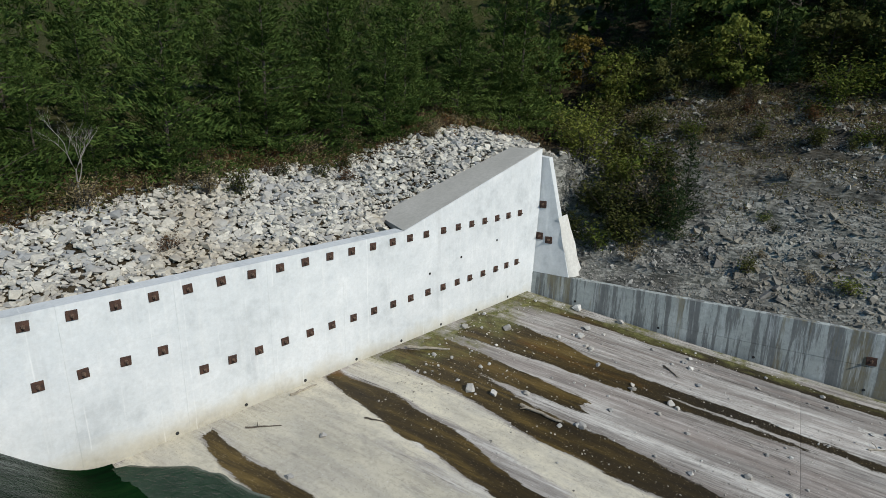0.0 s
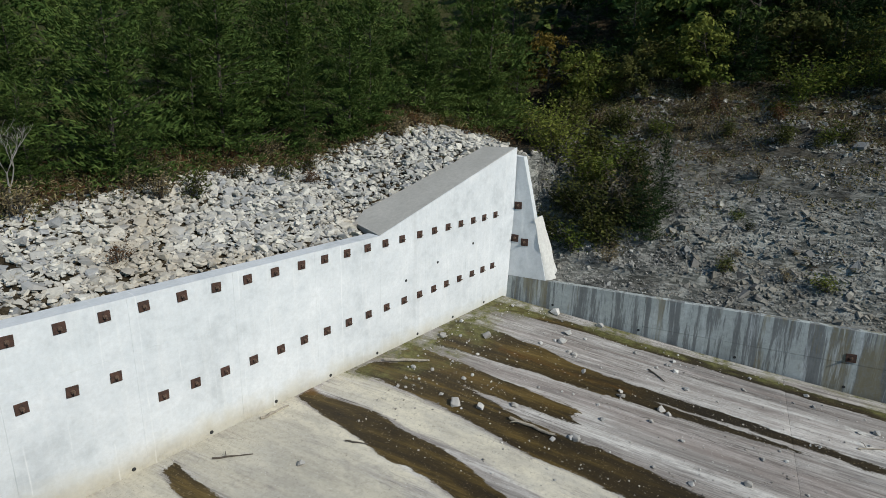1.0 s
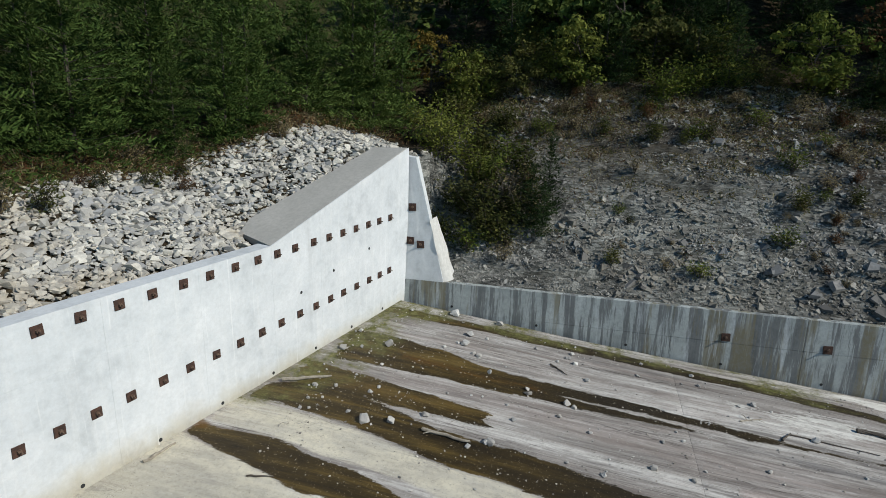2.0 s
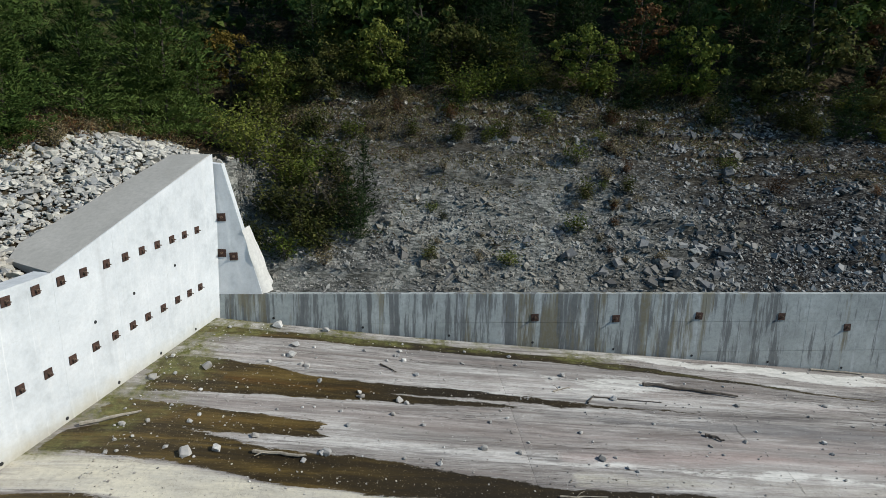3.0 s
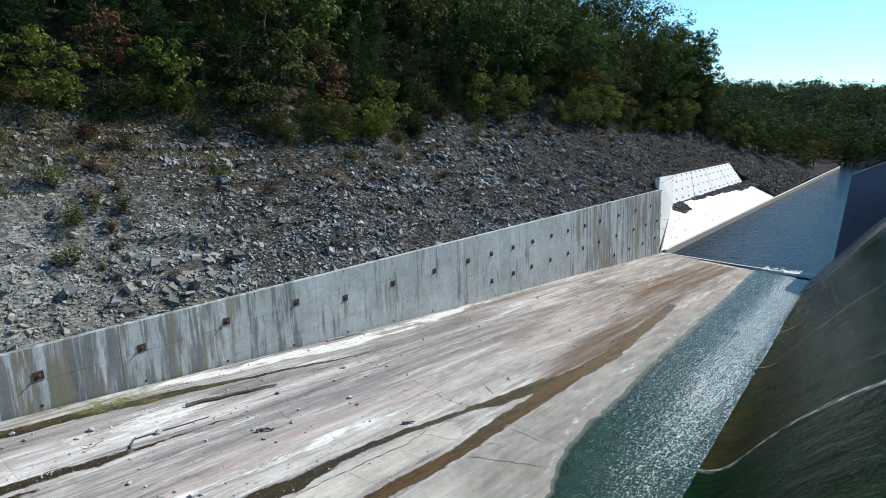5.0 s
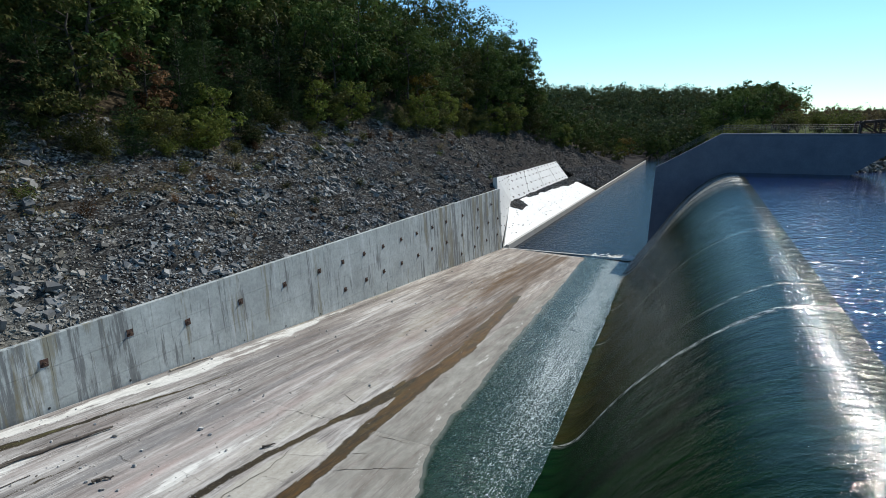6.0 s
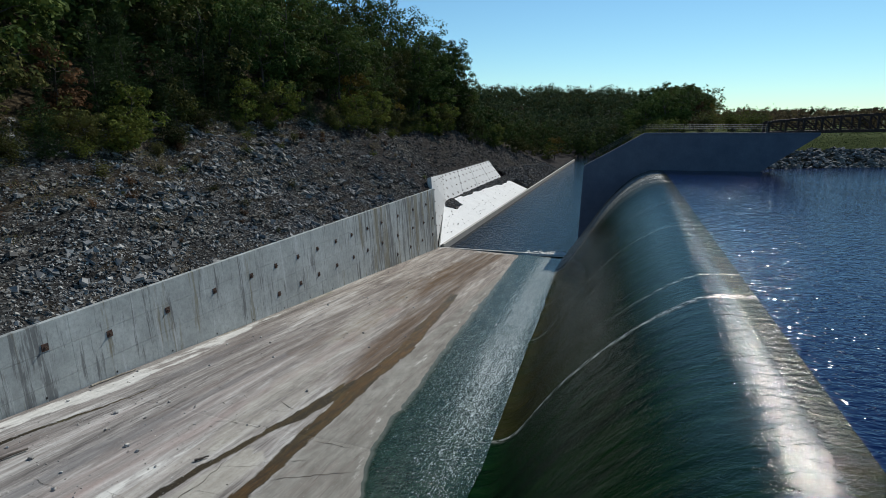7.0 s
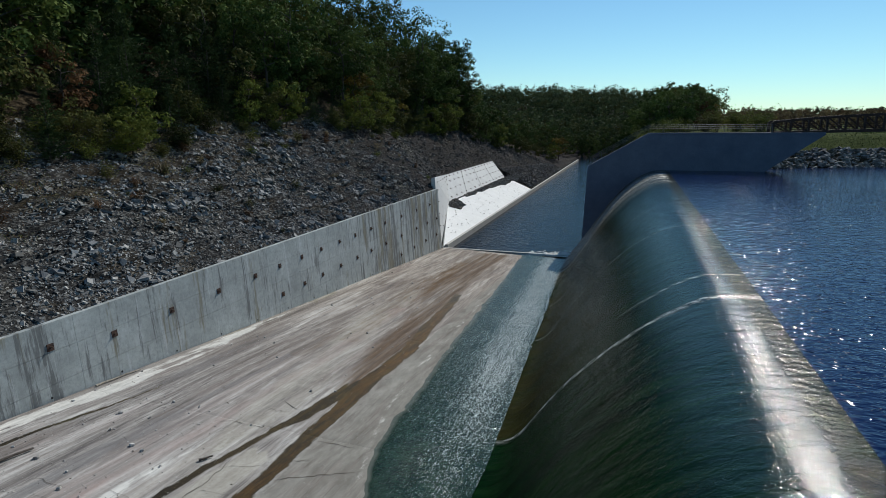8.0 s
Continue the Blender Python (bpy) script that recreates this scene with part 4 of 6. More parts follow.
        prism(bm, [grey_face(ya, la), grey_face(yc, lc), grey_face(yc, top - g * (top != WALL_TOP)), grey_face(ya, top - g * (top != WALL_TOP))],
              [grey_face(ya, la, back), grey_face(yc, lc, back), grey_face(yc, top - g * (top != WALL_TOP), back), grey_face(ya, top - g * (top != WALL_TOP), back)])
        part("panel", bm, GREY, wall_grey)


def end_point(s, z, d=0.0):
    """s metres along the end wall from the corner, d behind its face."""
    p = CORNER + T_END * s - N_END * d
    return (p.x, p.y, z)


wall_white = empty("wall_white", label="pale smooth concrete end wall with a sloping top", category="wall", kind="structure")
bm = bmesh.new()
for a, c, k in [(-0.4, 8.3, 0.3), (8.3, 36.0, 0.02)]:
    prism(bm, [end_point(a, -6.5, 0.03), end_point(c, -6.5, 0.03), end_point(c, float(cap_z(c)) - k, 0.03), end_point(a, float(cap_z(a)) - k, 0.03)],
          [end_point(a, -6.5, 0.6), end_point(c, -6.5, 0.6), end_point(c, float(cap_z(c)) - k, 0.6), end_point(a, float(cap_z(a)) - k, 0.6)])
part("core", bm, WHITE, wall_white)
ends = [-0.55, 3.1, 5.75, 8.3, 11.3, 14.3, 17.3, 20.3, 23.3, 28.0, 36.0]
for a, c in zip(ends, ends[1:]):
    for top, low in ((9.0, -0.55), (-0.55, -6.4)):
        g = 0.0012
        ta, tc = (float(cap_z(a)), float(cap_z(c))) if top > 5 else (top - g, top - g)
        bm = bmesh.new()
        back = (0.6 if a > 8 else 0.045) if top > 5 else 0.05
        prism(bm, [end_point(a + g, low + g), end_point(c - g, low + g), end_point(c - g, tc), end_point(a + g, ta)],
              [end_point(a + g, low + g, back), end_point(c - g, low + g, back), end_point(c - g, tc, back), end_point(a + g, ta, back)])
        part("panel", bm, WHITE, wall_white)
# broad sloping concrete cap behind the raised part of the end wall
bm = bmesh.new()
cap = [end_point(s, float(cap_z(s)) + 0.004, d) for s, d in ((8.3, 0.046), (-0.45, 0.046), (-0.2, 1.7), (7.0, 2.35), (7.9, 1.9))]
prism(bm, [(p[0], p[1], p[2] - 0.6) for p in cap], [(p[0], p[1], p[2] + 0.004) for p in cap])
part("cap", bm, CAP, wall_white, "tan trowelled concrete cap, sloping")

# three-cornered wing wall above the corner
wing = empty("wall_wing", label="tapering grey concrete wing wall above the corner", category="wall", kind="structure")
bm = bmesh.new()
poly = [(-7.75, WALL_TOP + 0.01), (-5.75, WALL_TOP + 0.01), (-7.3, 3.2), (-7.75, 3.25)]
prism(bm, [grey_face(y, z) for y, z in poly], [grey_face(y, z, 0.45) for y, z in poly])
part("panel", bm, WHITE, wing)
bm = bmesh.new()
poly = [(-7.3, 3.2), (-5.75, WALL_TOP + 0.01), (-5.66, WALL_TOP + 0.01), (-7.2, 3.2)]
prism(bm, [grey_face(y, z, -0.003) for y, z in poly], [grey_face(y, z, 0.47) for y, z in poly])
part("coping", bm, WHITE, wing, "bright coping edge")

nu, nv = 9, 14
U, V = np.meshgrid(np.linspace(0, 1, nu), np.linspace(0, 1, nv), indexing="ij")
Zs = WALL_TOP + 0.02 + 2.9 * V
Ys = -5.66 - 1.54 * (Zs - WALL_TOP) / 5.8 + U * (0.36 - 0.31 * V) + 0.08 * fbm(V * 4, U * 2, 55) * U
Xs = -25.85 - 0.045 * (Zs - WALL_TOP) - 0.55 * U ** 1.5 + 0.07 * fbm(U * 4, V * 6, 56)
shell = np.stack([Xs, Ys, Zs], -1).reshape(-1, 3)
polys = grid_polys(nu, nv)
back = shell - np.array([0.5, 0, 0])
me = quick_mesh("shotcrete", np.concatenate([shell, back]), np.concatenate([polys, polys[:, ::-1] + len(shell)]), CURB, True)
child("shotcrete", me, wing, None, "rough pale sprayed concrete beside the coping")

# flaring wall, apron and curb downstream of the slab
flare = empty("wall_flare", label="pale sloping concrete wall with anchor heads", category="wall", kind="structure")
TL, BL = Vector((-26.2, 79.4, -0.95)), Vector((-25.6, 79.6, -12.4))
TM, BM_ = Vector((-36.0, 117.0, -3.85)), Vector((-32.5, 107.0, -8.1))
TR, BR = Vector((-36.7, 163.0, -3.9)), Vector((-32.5, 160.0, -8.1))


def slab_quad(name, quad, thick, mat, parent, label=""):
    bm = bmesh.new()
    n = (quad[1] - quad[0]).cross(quad[2] - quad[0]).normalized()
    prism(bm, quad, [p - n * thick for p in quad])
    return part(name, bm, mat, parent, label)


slab_quad("panel", [BL, BM_, TM, TL], 0.6, FLARE, flare)
for k in range(4):
    a, c = k / 4, (k + 1) / 4 - 0.004
    slab_quad("panel", [BM_.lerp(BR, a), BM_.lerp(BR, c), TM.lerp(TR, c), TM.lerp(TR, a)], 0.6, FLARE, flare)
apron = empty("apron", label="sunlit pale concrete apron with shale debris", category="apron", kind="structure")
slab_quad("slab", [Vector((-25.2, 80.2, -10.97)), Vector((-24.9, 158, -10.97)), BR + Vector((0.4, 0, -0.1)), BM_ + Vector((0.4, -2, -0.1))], 0.8, APRON, apron)
curb = empty("curb", label="low pale concrete curb along the water", category="curb", kind="structure")
for k in range(14):
    a, c = 80.9 + k * 15, 80.9 + (k + 1) * 15 - 0.03
    xa, xc = -25.2 + 0.0065 * (a - 81), -25.2 + 0.0065 * (c - 81)
    bm = bmesh.new()
    prism(bm, [(xa, a, -13), (xc, c, -13), (xc, c, -10.9), (xa, a, -10.9)], [(xa + 0.45, a, -13), (xc + 0.45, c, -13), (xc + 0.45, c, -10.9), (xa + 0.45, a, -10.9)])
    part("segment", bm, CAP, curb)


# ---------------------------------------------------------------- weir and water
def seam_y(x):
    """Where the joint across the weir throws up a foam line."""
    return 23.6 + 0.05 * x - 0.85 * np.exp(-((x - 0.6) / 2.3) ** 2)


def build_weir():
    ys = np.concatenate([np.linspace(-17, 12, 60, endpoint=False), np.linspace(12, 86.2, 160)])
    ts = np.linspace(0, 1, 70)
    Yg = ys[:, None] + 0 * ts
    start = toe_x(ys) - 1.6
    stop = 6.2 + weir_shift(ys)
    X = start[:, None] + (stop - start)[:, None] * ts
    Z = weir_z(X, Yg)
    low = np.full((len(ys), 1), -13.5)
    Xf = np.concatenate([X[:, :1], X, X[:, -1:]], 1)
    Zf = np.concatenate([low, Z, low], 1)
    Yf = np.concatenate([Yg[:, :1], Yg, Yg[:, -1:]], 1)
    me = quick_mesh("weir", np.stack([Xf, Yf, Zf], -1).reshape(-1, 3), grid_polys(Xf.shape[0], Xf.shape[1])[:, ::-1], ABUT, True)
    tagged(new("weir", me), "curved concrete overflow weir under running water", "weir", "", "structure")
    # the water on it
    ys = np.linspace(-16.5, 85.7, 520)
    ts = np.linspace(0, 1, 84)
    Yg = ys[:, None] + 0 * ts
    start, stop = toe_x(ys) - 0.45 * (1 - smooth01(ys, -7, 3)), 5.0 + weir_shift(ys)
    X = start[:, None] + (stop - start)[:, None] * ts
    X[:, :12] += (0.22 * fbm(ys * 0.9, ys * 0, 61))[:, None] * np.linspace(1, 0, 12)
    Z = weir_z(X, Yg)
    face = 1 - smooth01(X - weir_shift(Yg), 3.3, 4.6)
    thick = 0.06 + 0.035 * face * fbm(Yg * 1.4, X * 0.12, 62) + 0.018 * face * fbm(Yg * 5.0, X * 0.5, 63, 3)
    thick = thick + 0.05 * face * np.exp(-((Yg - seam_y(X)) / 0.16) ** 2)
    Z = Z + thick
    Z = Z + 0.075 * smooth01(X - weir_shift(Yg), 1.5, 4.2)
    rim = smooth01(X - weir_shift(Yg), 4.0, 4.85)
    Z = Z * (1 - rim) + 0.004 * rim
    me = quick_mesh("water_fall", np.stack([X, Yg, Z], -1).reshape(-1, 3), grid_polys(len(ys), len(ts))[:, ::-1], FLOW, True)
    x, y = X.ravel(), Yg.ravel()
    t = (ts[None, :] + 0 * Yg).ravel()
    seam = y - seam_y(x) + 0.12 * fbm(x * 0.8, y * 0, 64)
    foam = 0.95 * np.exp(-(seam / (0.09 + 0.09 * np.abs(fbm(x * 1.1, y * 0 + 4, 65)) + 0.10 * smooth01(x, 2.5, 4.2))) ** 2) + 0.5 * np.exp(-((y - 3.4 - seam_y(x)) / 0.10) ** 2) * smooth01(x, -1.5, 2.5)
    foam = foam + 0.95 * smooth01(y + 0.5 * fbm(x * 0.6, y * 0.2, 67), 62, 80) * (1 - smooth01(x - weir_shift(y), 4.2, 4.8)) * np.clip(0.7 + 1.2 * fbm(y * 0.8, x * 0.15, 68), 0, 1) + 0.4 * np.exp(-((y - 70.0) / 0.4) ** 2) + 0.35 * np.exp(-((y - 51) / 0.12) ** 2) + 0.3 * np.exp(-((y - 40) / 0.1) ** 2)
    foam = foam + 0.5 * (1 - smooth01(t, 0.0, 0.035)) * smooth01(y, 12, 24)
    add_attr(me, "foam", np.clip(foam, 0, 1))
    shoal = smooth01(y - seam_y(x), -0.2, 0.6) * (1 - smooth01(x, -4.6, 1.0)) * 0.9 + 0.9 * smooth01(y, 70, 80) + 0.9 * smooth01(x - weir_shift(y), 4.0, 4.4)
    add_attr(me, "shoal", np.clip(shoal * np.clip(0.8 + 0.6 * fbm(y * 0.7, x * 0.3, 66), 0, 1), 0, 0.9))
    add_attr(me, "gloss", (0.03 + 0.24 * smooth01(x - weir_shift(y), -2.5, 1.5) + 0.73 * smooth01(x - weir_shift(y), 1.0, 2.8)) * (0.25 + 0.75 * smooth01(y, -9, 3)) * (1 - 0.72 * smooth01(x - weir_shift(y), 3.95, 4.35)))
    tagged(new("water_fall", me), "dark green water sliding down the weir with foam lines", "water", "", "structure")


build_weir()


def build_runoff():
    ys = np.linspace(-14.4, 84.5, 620)
    ts = np.linspace(0, 1, 70)
    Yg = ys[:, None] + 0 * ts
    a, c = water_edge(ys), toe_x(ys) + 0.55
    X = a[:, None] + (c - a)[:, None] * ts
    Z = floor_z(X, Yg) + 0.004 + 0.05 * smooth01(ts, 0, 0.12)[None, :] + 0.025 * smooth01(ts, 0.15, 0.4) * (0.5 + fbm(Yg * 2.2, X * 2.2, 70, 4))
    Z = Z + 0.10 * smooth01(ts, 0.85, 1.0)[None, :] * (0.6 + 0.5 * fbm(Yg * 1.1, X, 71))
    me = quick_mesh("water_runoff", np.stack([X, Yg, Z], -1).reshape(-1, 3), grid_polys(len(ys), len(ts))[:, ::-1], RUNOFF, True)
    t = (ts[None, :] + 0 * Yg).ravel()
    y = Yg.ravel()
    down = smooth01(y, 10, 36)
    add_attr(me, "foam", np.clip((0.25 + 0.9 * np.exp(-((t - 0.72) / 0.28) ** 2)) * down + 0.2 * smooth01(t, 0.95, 1.0) * down, 0, 1))
    add_attr(me, "edge", np.clip((1 - smooth01(t, 0.02, 0.05 + 0.03 * smooth01(y, 14, 30))) * 0.8, 0, 1))
    tagged(new("water_runoff", me), "thin foaming runoff sheet on the slab below the weir", "water", "", "structure")


build_runoff()


def flat_water(name, xs, ys, z, mat, label):
    X, Y = np.meshgrid(xs, ys, indexing="ij")
    me = quick_mesh(name, np.stack([X, Y, z + 0 * X], -1).reshape(-1, 3), grid_polys(len(xs), len(ys)), mat, True)
    return tagged(new(name, me), label, "water", "", "structure")


ys = np.concatenate([[-600, -200, -40], np.linspace(-18, 86, 105), [110, 180]])
left = 4.85 + weir_shift(ys)
fr = np.array([0, 0.03, 0.1, 0.35, 1.0])
X = left[:, None] + fr * (900 - left)[:, None]
me = quick_mesh("water_lake", np.stack([X, ys[:, None] + 0 * X, 0 * X], -1).reshape(-1, 3), grid_polys(len(ys), 5)[:, ::-1], LAKE, True)
tagged(new("water_lake", me), "deep blue rippled lake with sun glitter", "water", "", "structure")
flat_water("water_channel", np.array([-26.0, -16, -9, 6]), np.array([80.9, 110, 160, 240, 330]), POOL_Z, POOL, "calm dark water in the outlet channel")
# foam where the runoff drops into the channel
bm = bmesh.new()
rnd = random.Random(5)
for k in range(420):
    x = rnd.uniform(-13.0, -6.4) if k < 120 else rnd.gauss(-8.0, 0.9)
    y = 81.9 + (x + 13) * 0.05 + abs(rnd.gauss(0.2, 0.9))
    s = rnd.uniform(0.06, 0.2)
    r = bmesh.ops.create_icosphere(bm, subdivisions=1, radius=s)
    bmesh.ops.transform(bm, matrix=Matrix.Translation((x, y, POOL_Z)) @ Matrix.Diagonal((1.4, 1.0, 0.45, 1)), verts=r["verts"])
tagged(part("water_foam", bm, FOAM), "white foam where runoff drops into the channel", "foam", "", "structure")

# ---------------------------------------------------------------- abutment, rail and footbridge
ABUT_Y = 86.0
abutment = empty("wall_abutment", label="grey concrete abutment wall beyond the weir, blue shade put into its colour", category="wall", kind="structure")
bm = bmesh.new()
face = [(-6.15, -13), (14.0, -13), (16.6, -0.2), (23.3, 4.7), (23.3, 5.0), (2.3, 5.0), (-5.6, 0.45)]
prism(bm, [(x, ABUT_Y, z) for x, z in face], [(x, ABUT_Y + 0.9, z) for x, z in face])
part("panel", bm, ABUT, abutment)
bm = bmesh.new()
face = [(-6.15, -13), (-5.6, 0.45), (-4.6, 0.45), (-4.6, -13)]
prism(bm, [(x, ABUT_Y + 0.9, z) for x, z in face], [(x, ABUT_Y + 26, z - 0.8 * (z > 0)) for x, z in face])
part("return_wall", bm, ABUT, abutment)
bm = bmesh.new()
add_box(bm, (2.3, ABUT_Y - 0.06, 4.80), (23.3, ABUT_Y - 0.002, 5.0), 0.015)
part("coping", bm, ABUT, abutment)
rail = empty("handrail", label="galvanised steel handrail on the abutment wall", category="railing")
line = [(-5.3, 0.65), (2.3, 5.0), (17.3, 5.0)]
for (xa, za), (xb, zb) in zip(line, line[1:]):
    n = 5 if xa < 0 else 8
    for k in range(n + (xa > 0)):
        x, z = xa + (xb - xa) * k / n, za + (zb - za) * k / n
        bm = bmesh.new()
        add_bar(bm, (x, ABUT_Y + 0.3, z - 0.02), (x, ABUT_Y + 0.3, z + 1.05), 0.06, None, 6)
        part("post", bm, GALV, rail)
    for h in (0.55, 0.8, 1.05):
        bm = bmesh.new()
        add_bar(bm, (xa, ABUT_Y + 0.3, za + h), (xb, ABUT_Y + 0.3, zb + h), 0.05, None, 6)
        part("rail", bm, GALV, rail)
    bm = bmesh.new()
    m = 60 if xa > 0 else 36
    for k in range(m):
        x, z = xa + (xb - xa) * k / m, za + (zb - za) * k / m
        add_bar(bm, (x, ABUT_Y + 0.3, z + 0.05), (x, ABUT_Y + 0.3, z + 0.8), 0.014, None, 4)
    part("baluster", bm, GALV, rail)

bridge = empty("footbridge", label="brown weathering-steel truss footbridge, gently arched", category="bridge")
BX0, BX1 = 17.4, 62.0


def deck_z(x):
    t = (x - BX0) / (BX1 - BX0)
    return 4.95 + 0.35 * (1 - (2 * t - 1) ** 2)


def chord_z(x):
    t = (x - BX0) / (BX1 - BX0)
    return deck_z(x) + 1.35 + 0.75 * (1 - (2 * t - 1) ** 2) ** 0.9


NB = 22
for side in (ABUT_Y + 0.6, ABUT_Y + 3.2):
    for fz, name, w in ((chord_z, "top_chord", 0.28), (deck_z, "bottom_chord", 0.34)):
        bm = bmesh.new()
        loops = []
        for k in range(NB + 1):
            x = BX0 + (BX1 - BX0) * k / NB
            loops.append([bm.verts.new((x, side + p * w / 2, fz(x) + q * w / 2)) for p, q in ((-1, -1), (1, -1), (1, 1), (-1, 1))])
        for p, q in zip(loops, loops[1:]):
            for e in range(4):
                bm.faces.new((p[e], p[(e + 1) % 4], q[(e + 1) % 4], q[e]))
        bm.faces.new(loops[0])
        bm.faces.new(loops[-1][::-1])
        part(name, bm, TRUSS, bridge)
    for k in range(NB + 1):
        x = BX0 + (BX1 - BX0) * k / NB
        bm = bmesh.new()
        add_bar(bm, (x, side, deck_z(x)), (x, side, chord_z(x)), 0.24 if k else 0.34)
        part("upright", bm, TRUSS, bridge)
        if k < NB:
            xb = BX0 + (BX1 - BX0) * (k + 1) / NB
            bm = bmesh.new()
            if k < NB / 2:
                add_bar(bm, (x, side, chord_z(x)), (xb, side, deck_z(xb)), 0.15)
            else:
                add_bar(bm, (x, side, deck_z(x)), (xb, side, chord_z(xb)), 0.15)
            part("diagonal", bm, TRUSS, bridge)
    for h in (0.3, 0.55, 0.8, 1.05):
        bm = bmesh.new()
        for k in range(NB):
            xa, xb = BX0 + (BX1 - BX0) * k / NB, BX0 + (BX1 - BX0) * (k + 1) / NB
            add_bar(bm, (xa, side, deck_z(xa) + h), (xb, side, deck_z(xb) + h), 0.04)
        part("rail", bm, TRUSS, bridge)
bm = bmesh.new()
for k in range(NB):
    xa, xb = BX0 + (BX1 - BX0) * k / NB, BX0 + (BX1 - BX0) * (k + 1) / NB - 0.01
    prism(bm, [(xa, ABUT_Y + 0.6, deck_z(xa) - 0.05), (xb, ABUT_Y + 0.6, deck_z(xb) - 0.05), (xb, ABUT_Y + 3.2, deck_z(xb) - 0.05), (xa, ABUT_Y + 3.2, deck_z(xa) - 0.05)],
          [(xa, ABUT_Y + 0.6, deck_z(xa) + 0.06), (xb, ABUT_Y + 0.6, deck_z(xb) + 0.06), (xb, ABUT_Y + 3.2, deck_z(xb) + 0.06), (xa, ABUT_Y + 3.2, deck_z(xa) + 0.06)])
part("deck", bm, DECK, bridge)


# ---------------------------------------------------------------- anchors
def build_anchor(size):
    """A rusty square bearing plate with a domed nut and a stub of bar; it faces +y."""
    ob = empty("anchor_plate")
    bm = bmesh.new()
    add_box(bm, (-size / 2, 0.001, -size / 2), (size / 2, 0.035, size / 2), 0.008)
    part("plate", bm, RUST, ob)
    bm = bmesh.new()
    r = bmesh.ops.create_cone(bm, cap_ends=True, segments=6, radius1=size * 0.2, radius2=size * 0.17, depth=0.07)
    bmesh.ops.transform(bm, matrix=pose(0, 0.07, 0, -90), verts=r["verts"])
    part("nut", bm, NUT, ob, "hexagonal rusty nut")
    bm = bmesh.new()
    add_bar(bm, (0, 0.07, 0), (0, 0.2, 0), size * 0.14, None, 8)
    part("bar_end", bm, NUT, ob)
    return ob


def along(n, up=Vector((0, 0, 1))):
    """A turn that takes +y to n and keeps up."""
    n = Vector(n).normalized()
    x = n.cross(up).normalized()
    z = x.cross(n)
    return Matrix((x, n, z)).transposed().to_4x4()


proto = build_anchor(0.29)
rnd = random.Random(11)
UPPER = [0.99, 1.85, 2.66, 3.53, 4.39, 5.25, 6.14, 7.14, 8.03, 8.93, 9.9, 10.89, 11.84, 12.85, 13.82, 14.84, 15.86, 16.9, 17.88, 18.89, 19.96, 21.05, 22.1, 23.2]
LOWER = [1.06, 1.83, 2.63, 3.53, 4.42, 5.24, 6.12, 7.02, 7.99, 8.93, 9.9, 10.89, 11.87, 12.8, 13.81, 14.79, 15.73, 16.67]
spots = [(s, 0.67) for s in UPPER] + [(s, -1.77 - 0.019 * s) for s in LOWER] + [(s, -1.06) for s in (17.81, 18.84, 19.92, 20.98, 22.0, 23.1)]
label = "square rusty bearing plate with nut on the pale wall"
first = True
for s, z in spots:
    m = Matrix.Translation(end_point(s, z)) @ along(N_END) @ pose(0, 0, 0, 0, rnd.uniform(-3, 3), 0)
    if first:
        proto.matrix_basis, first = m, False
        tagged(proto, label, "anchor plate", "anchors of the pale wall")
    else:
        copy_thing(proto, m)
big = build_anchor(0.36)
NG = Vector((1, 0, 0.062)).normalized()
spots = [(7.0, -3.75), (11.0, -3.82), (15.2, -3.7), (19.5, -3.75)] + [(y, -4.33) for y in (23.1, 27.3, 31.6, 35.7, 38.9, 42.2, 45.5, 49.0, 52.4, 56.2, 60.0, 65.0, 70.3, 75.5)]
spots += [(y, -6.6) for y in (38.9, 42.2, 45.3, 48.8, 52.4, 55.8, 59.8, 64.5, 69.8, 74.0, 78.0)] + [(y, -8.8) for y in (64.0, 68.5, 73.0, 77.5)]
spots += [(-7.3, 0.9), (-7.35, -0.7), (-6.85, -0.85)]
first = True
for y, z in spots:
    m = Matrix.Translation(grey_face(y, z)) @ along(NG) @ pose(0, 0, 0, 0, rnd.uniform(-4, 4), 0)
    if first:
        big.matrix_basis, first = m, False
        tagged(big, "square dark rusty bearing plate on the grey wall", "anchor plate", "anchors of the grey wall")
    else:
        copy_thing(big, m)
far_plate = build_anchor(0.42)
first = True
nB = (BR - BM_).cross(TM - BM_).normalized()
nA = (BM_ - BL).cross(TL - BL).normalized()
for quad, n, cols, rows in (((BM_, BR, TM, TR), nB, 14, (0.12, 0.42, 0.72, 0.93)), ((BL, BM_, TL, TM), nA, 5, (0.18, 0.33, 0.5, 0.66, 0.82, 0.93))):
    for h in rows:
        for k in range(cols):
            a = (k + 0.5) / cols
            p = quad[0].lerp(quad[1], a).lerp(quad[2].lerp(quad[3], a), h)
            m = Matrix.Translation(p) @ along(n)
            if first:
                far_plate.matrix_basis, first = m, False
                tagged(far_plate, "rusty bearing plate on the sloping pale wall", "anchor plate", "anchors of the sloping wall")
            else:
                copy_thing(far_plate, m)
# drain holes along the foot of both walls: flat discs, inner shade painted as dark colour
bm = bmesh.new()
r = bmesh.ops.create_cone(bm, cap_ends=True, segments=10, radius1=0.06, radius2=0.06, depth=0.012)
bmesh.ops.transform(bm, matrix=pose(0, 0.004, 0, 90), verts=r["verts"])
me = bpy.data.meshes.new("drain_hole")
bm.to_mesh(me)
bm.free()
me.materials.append(HOLE)
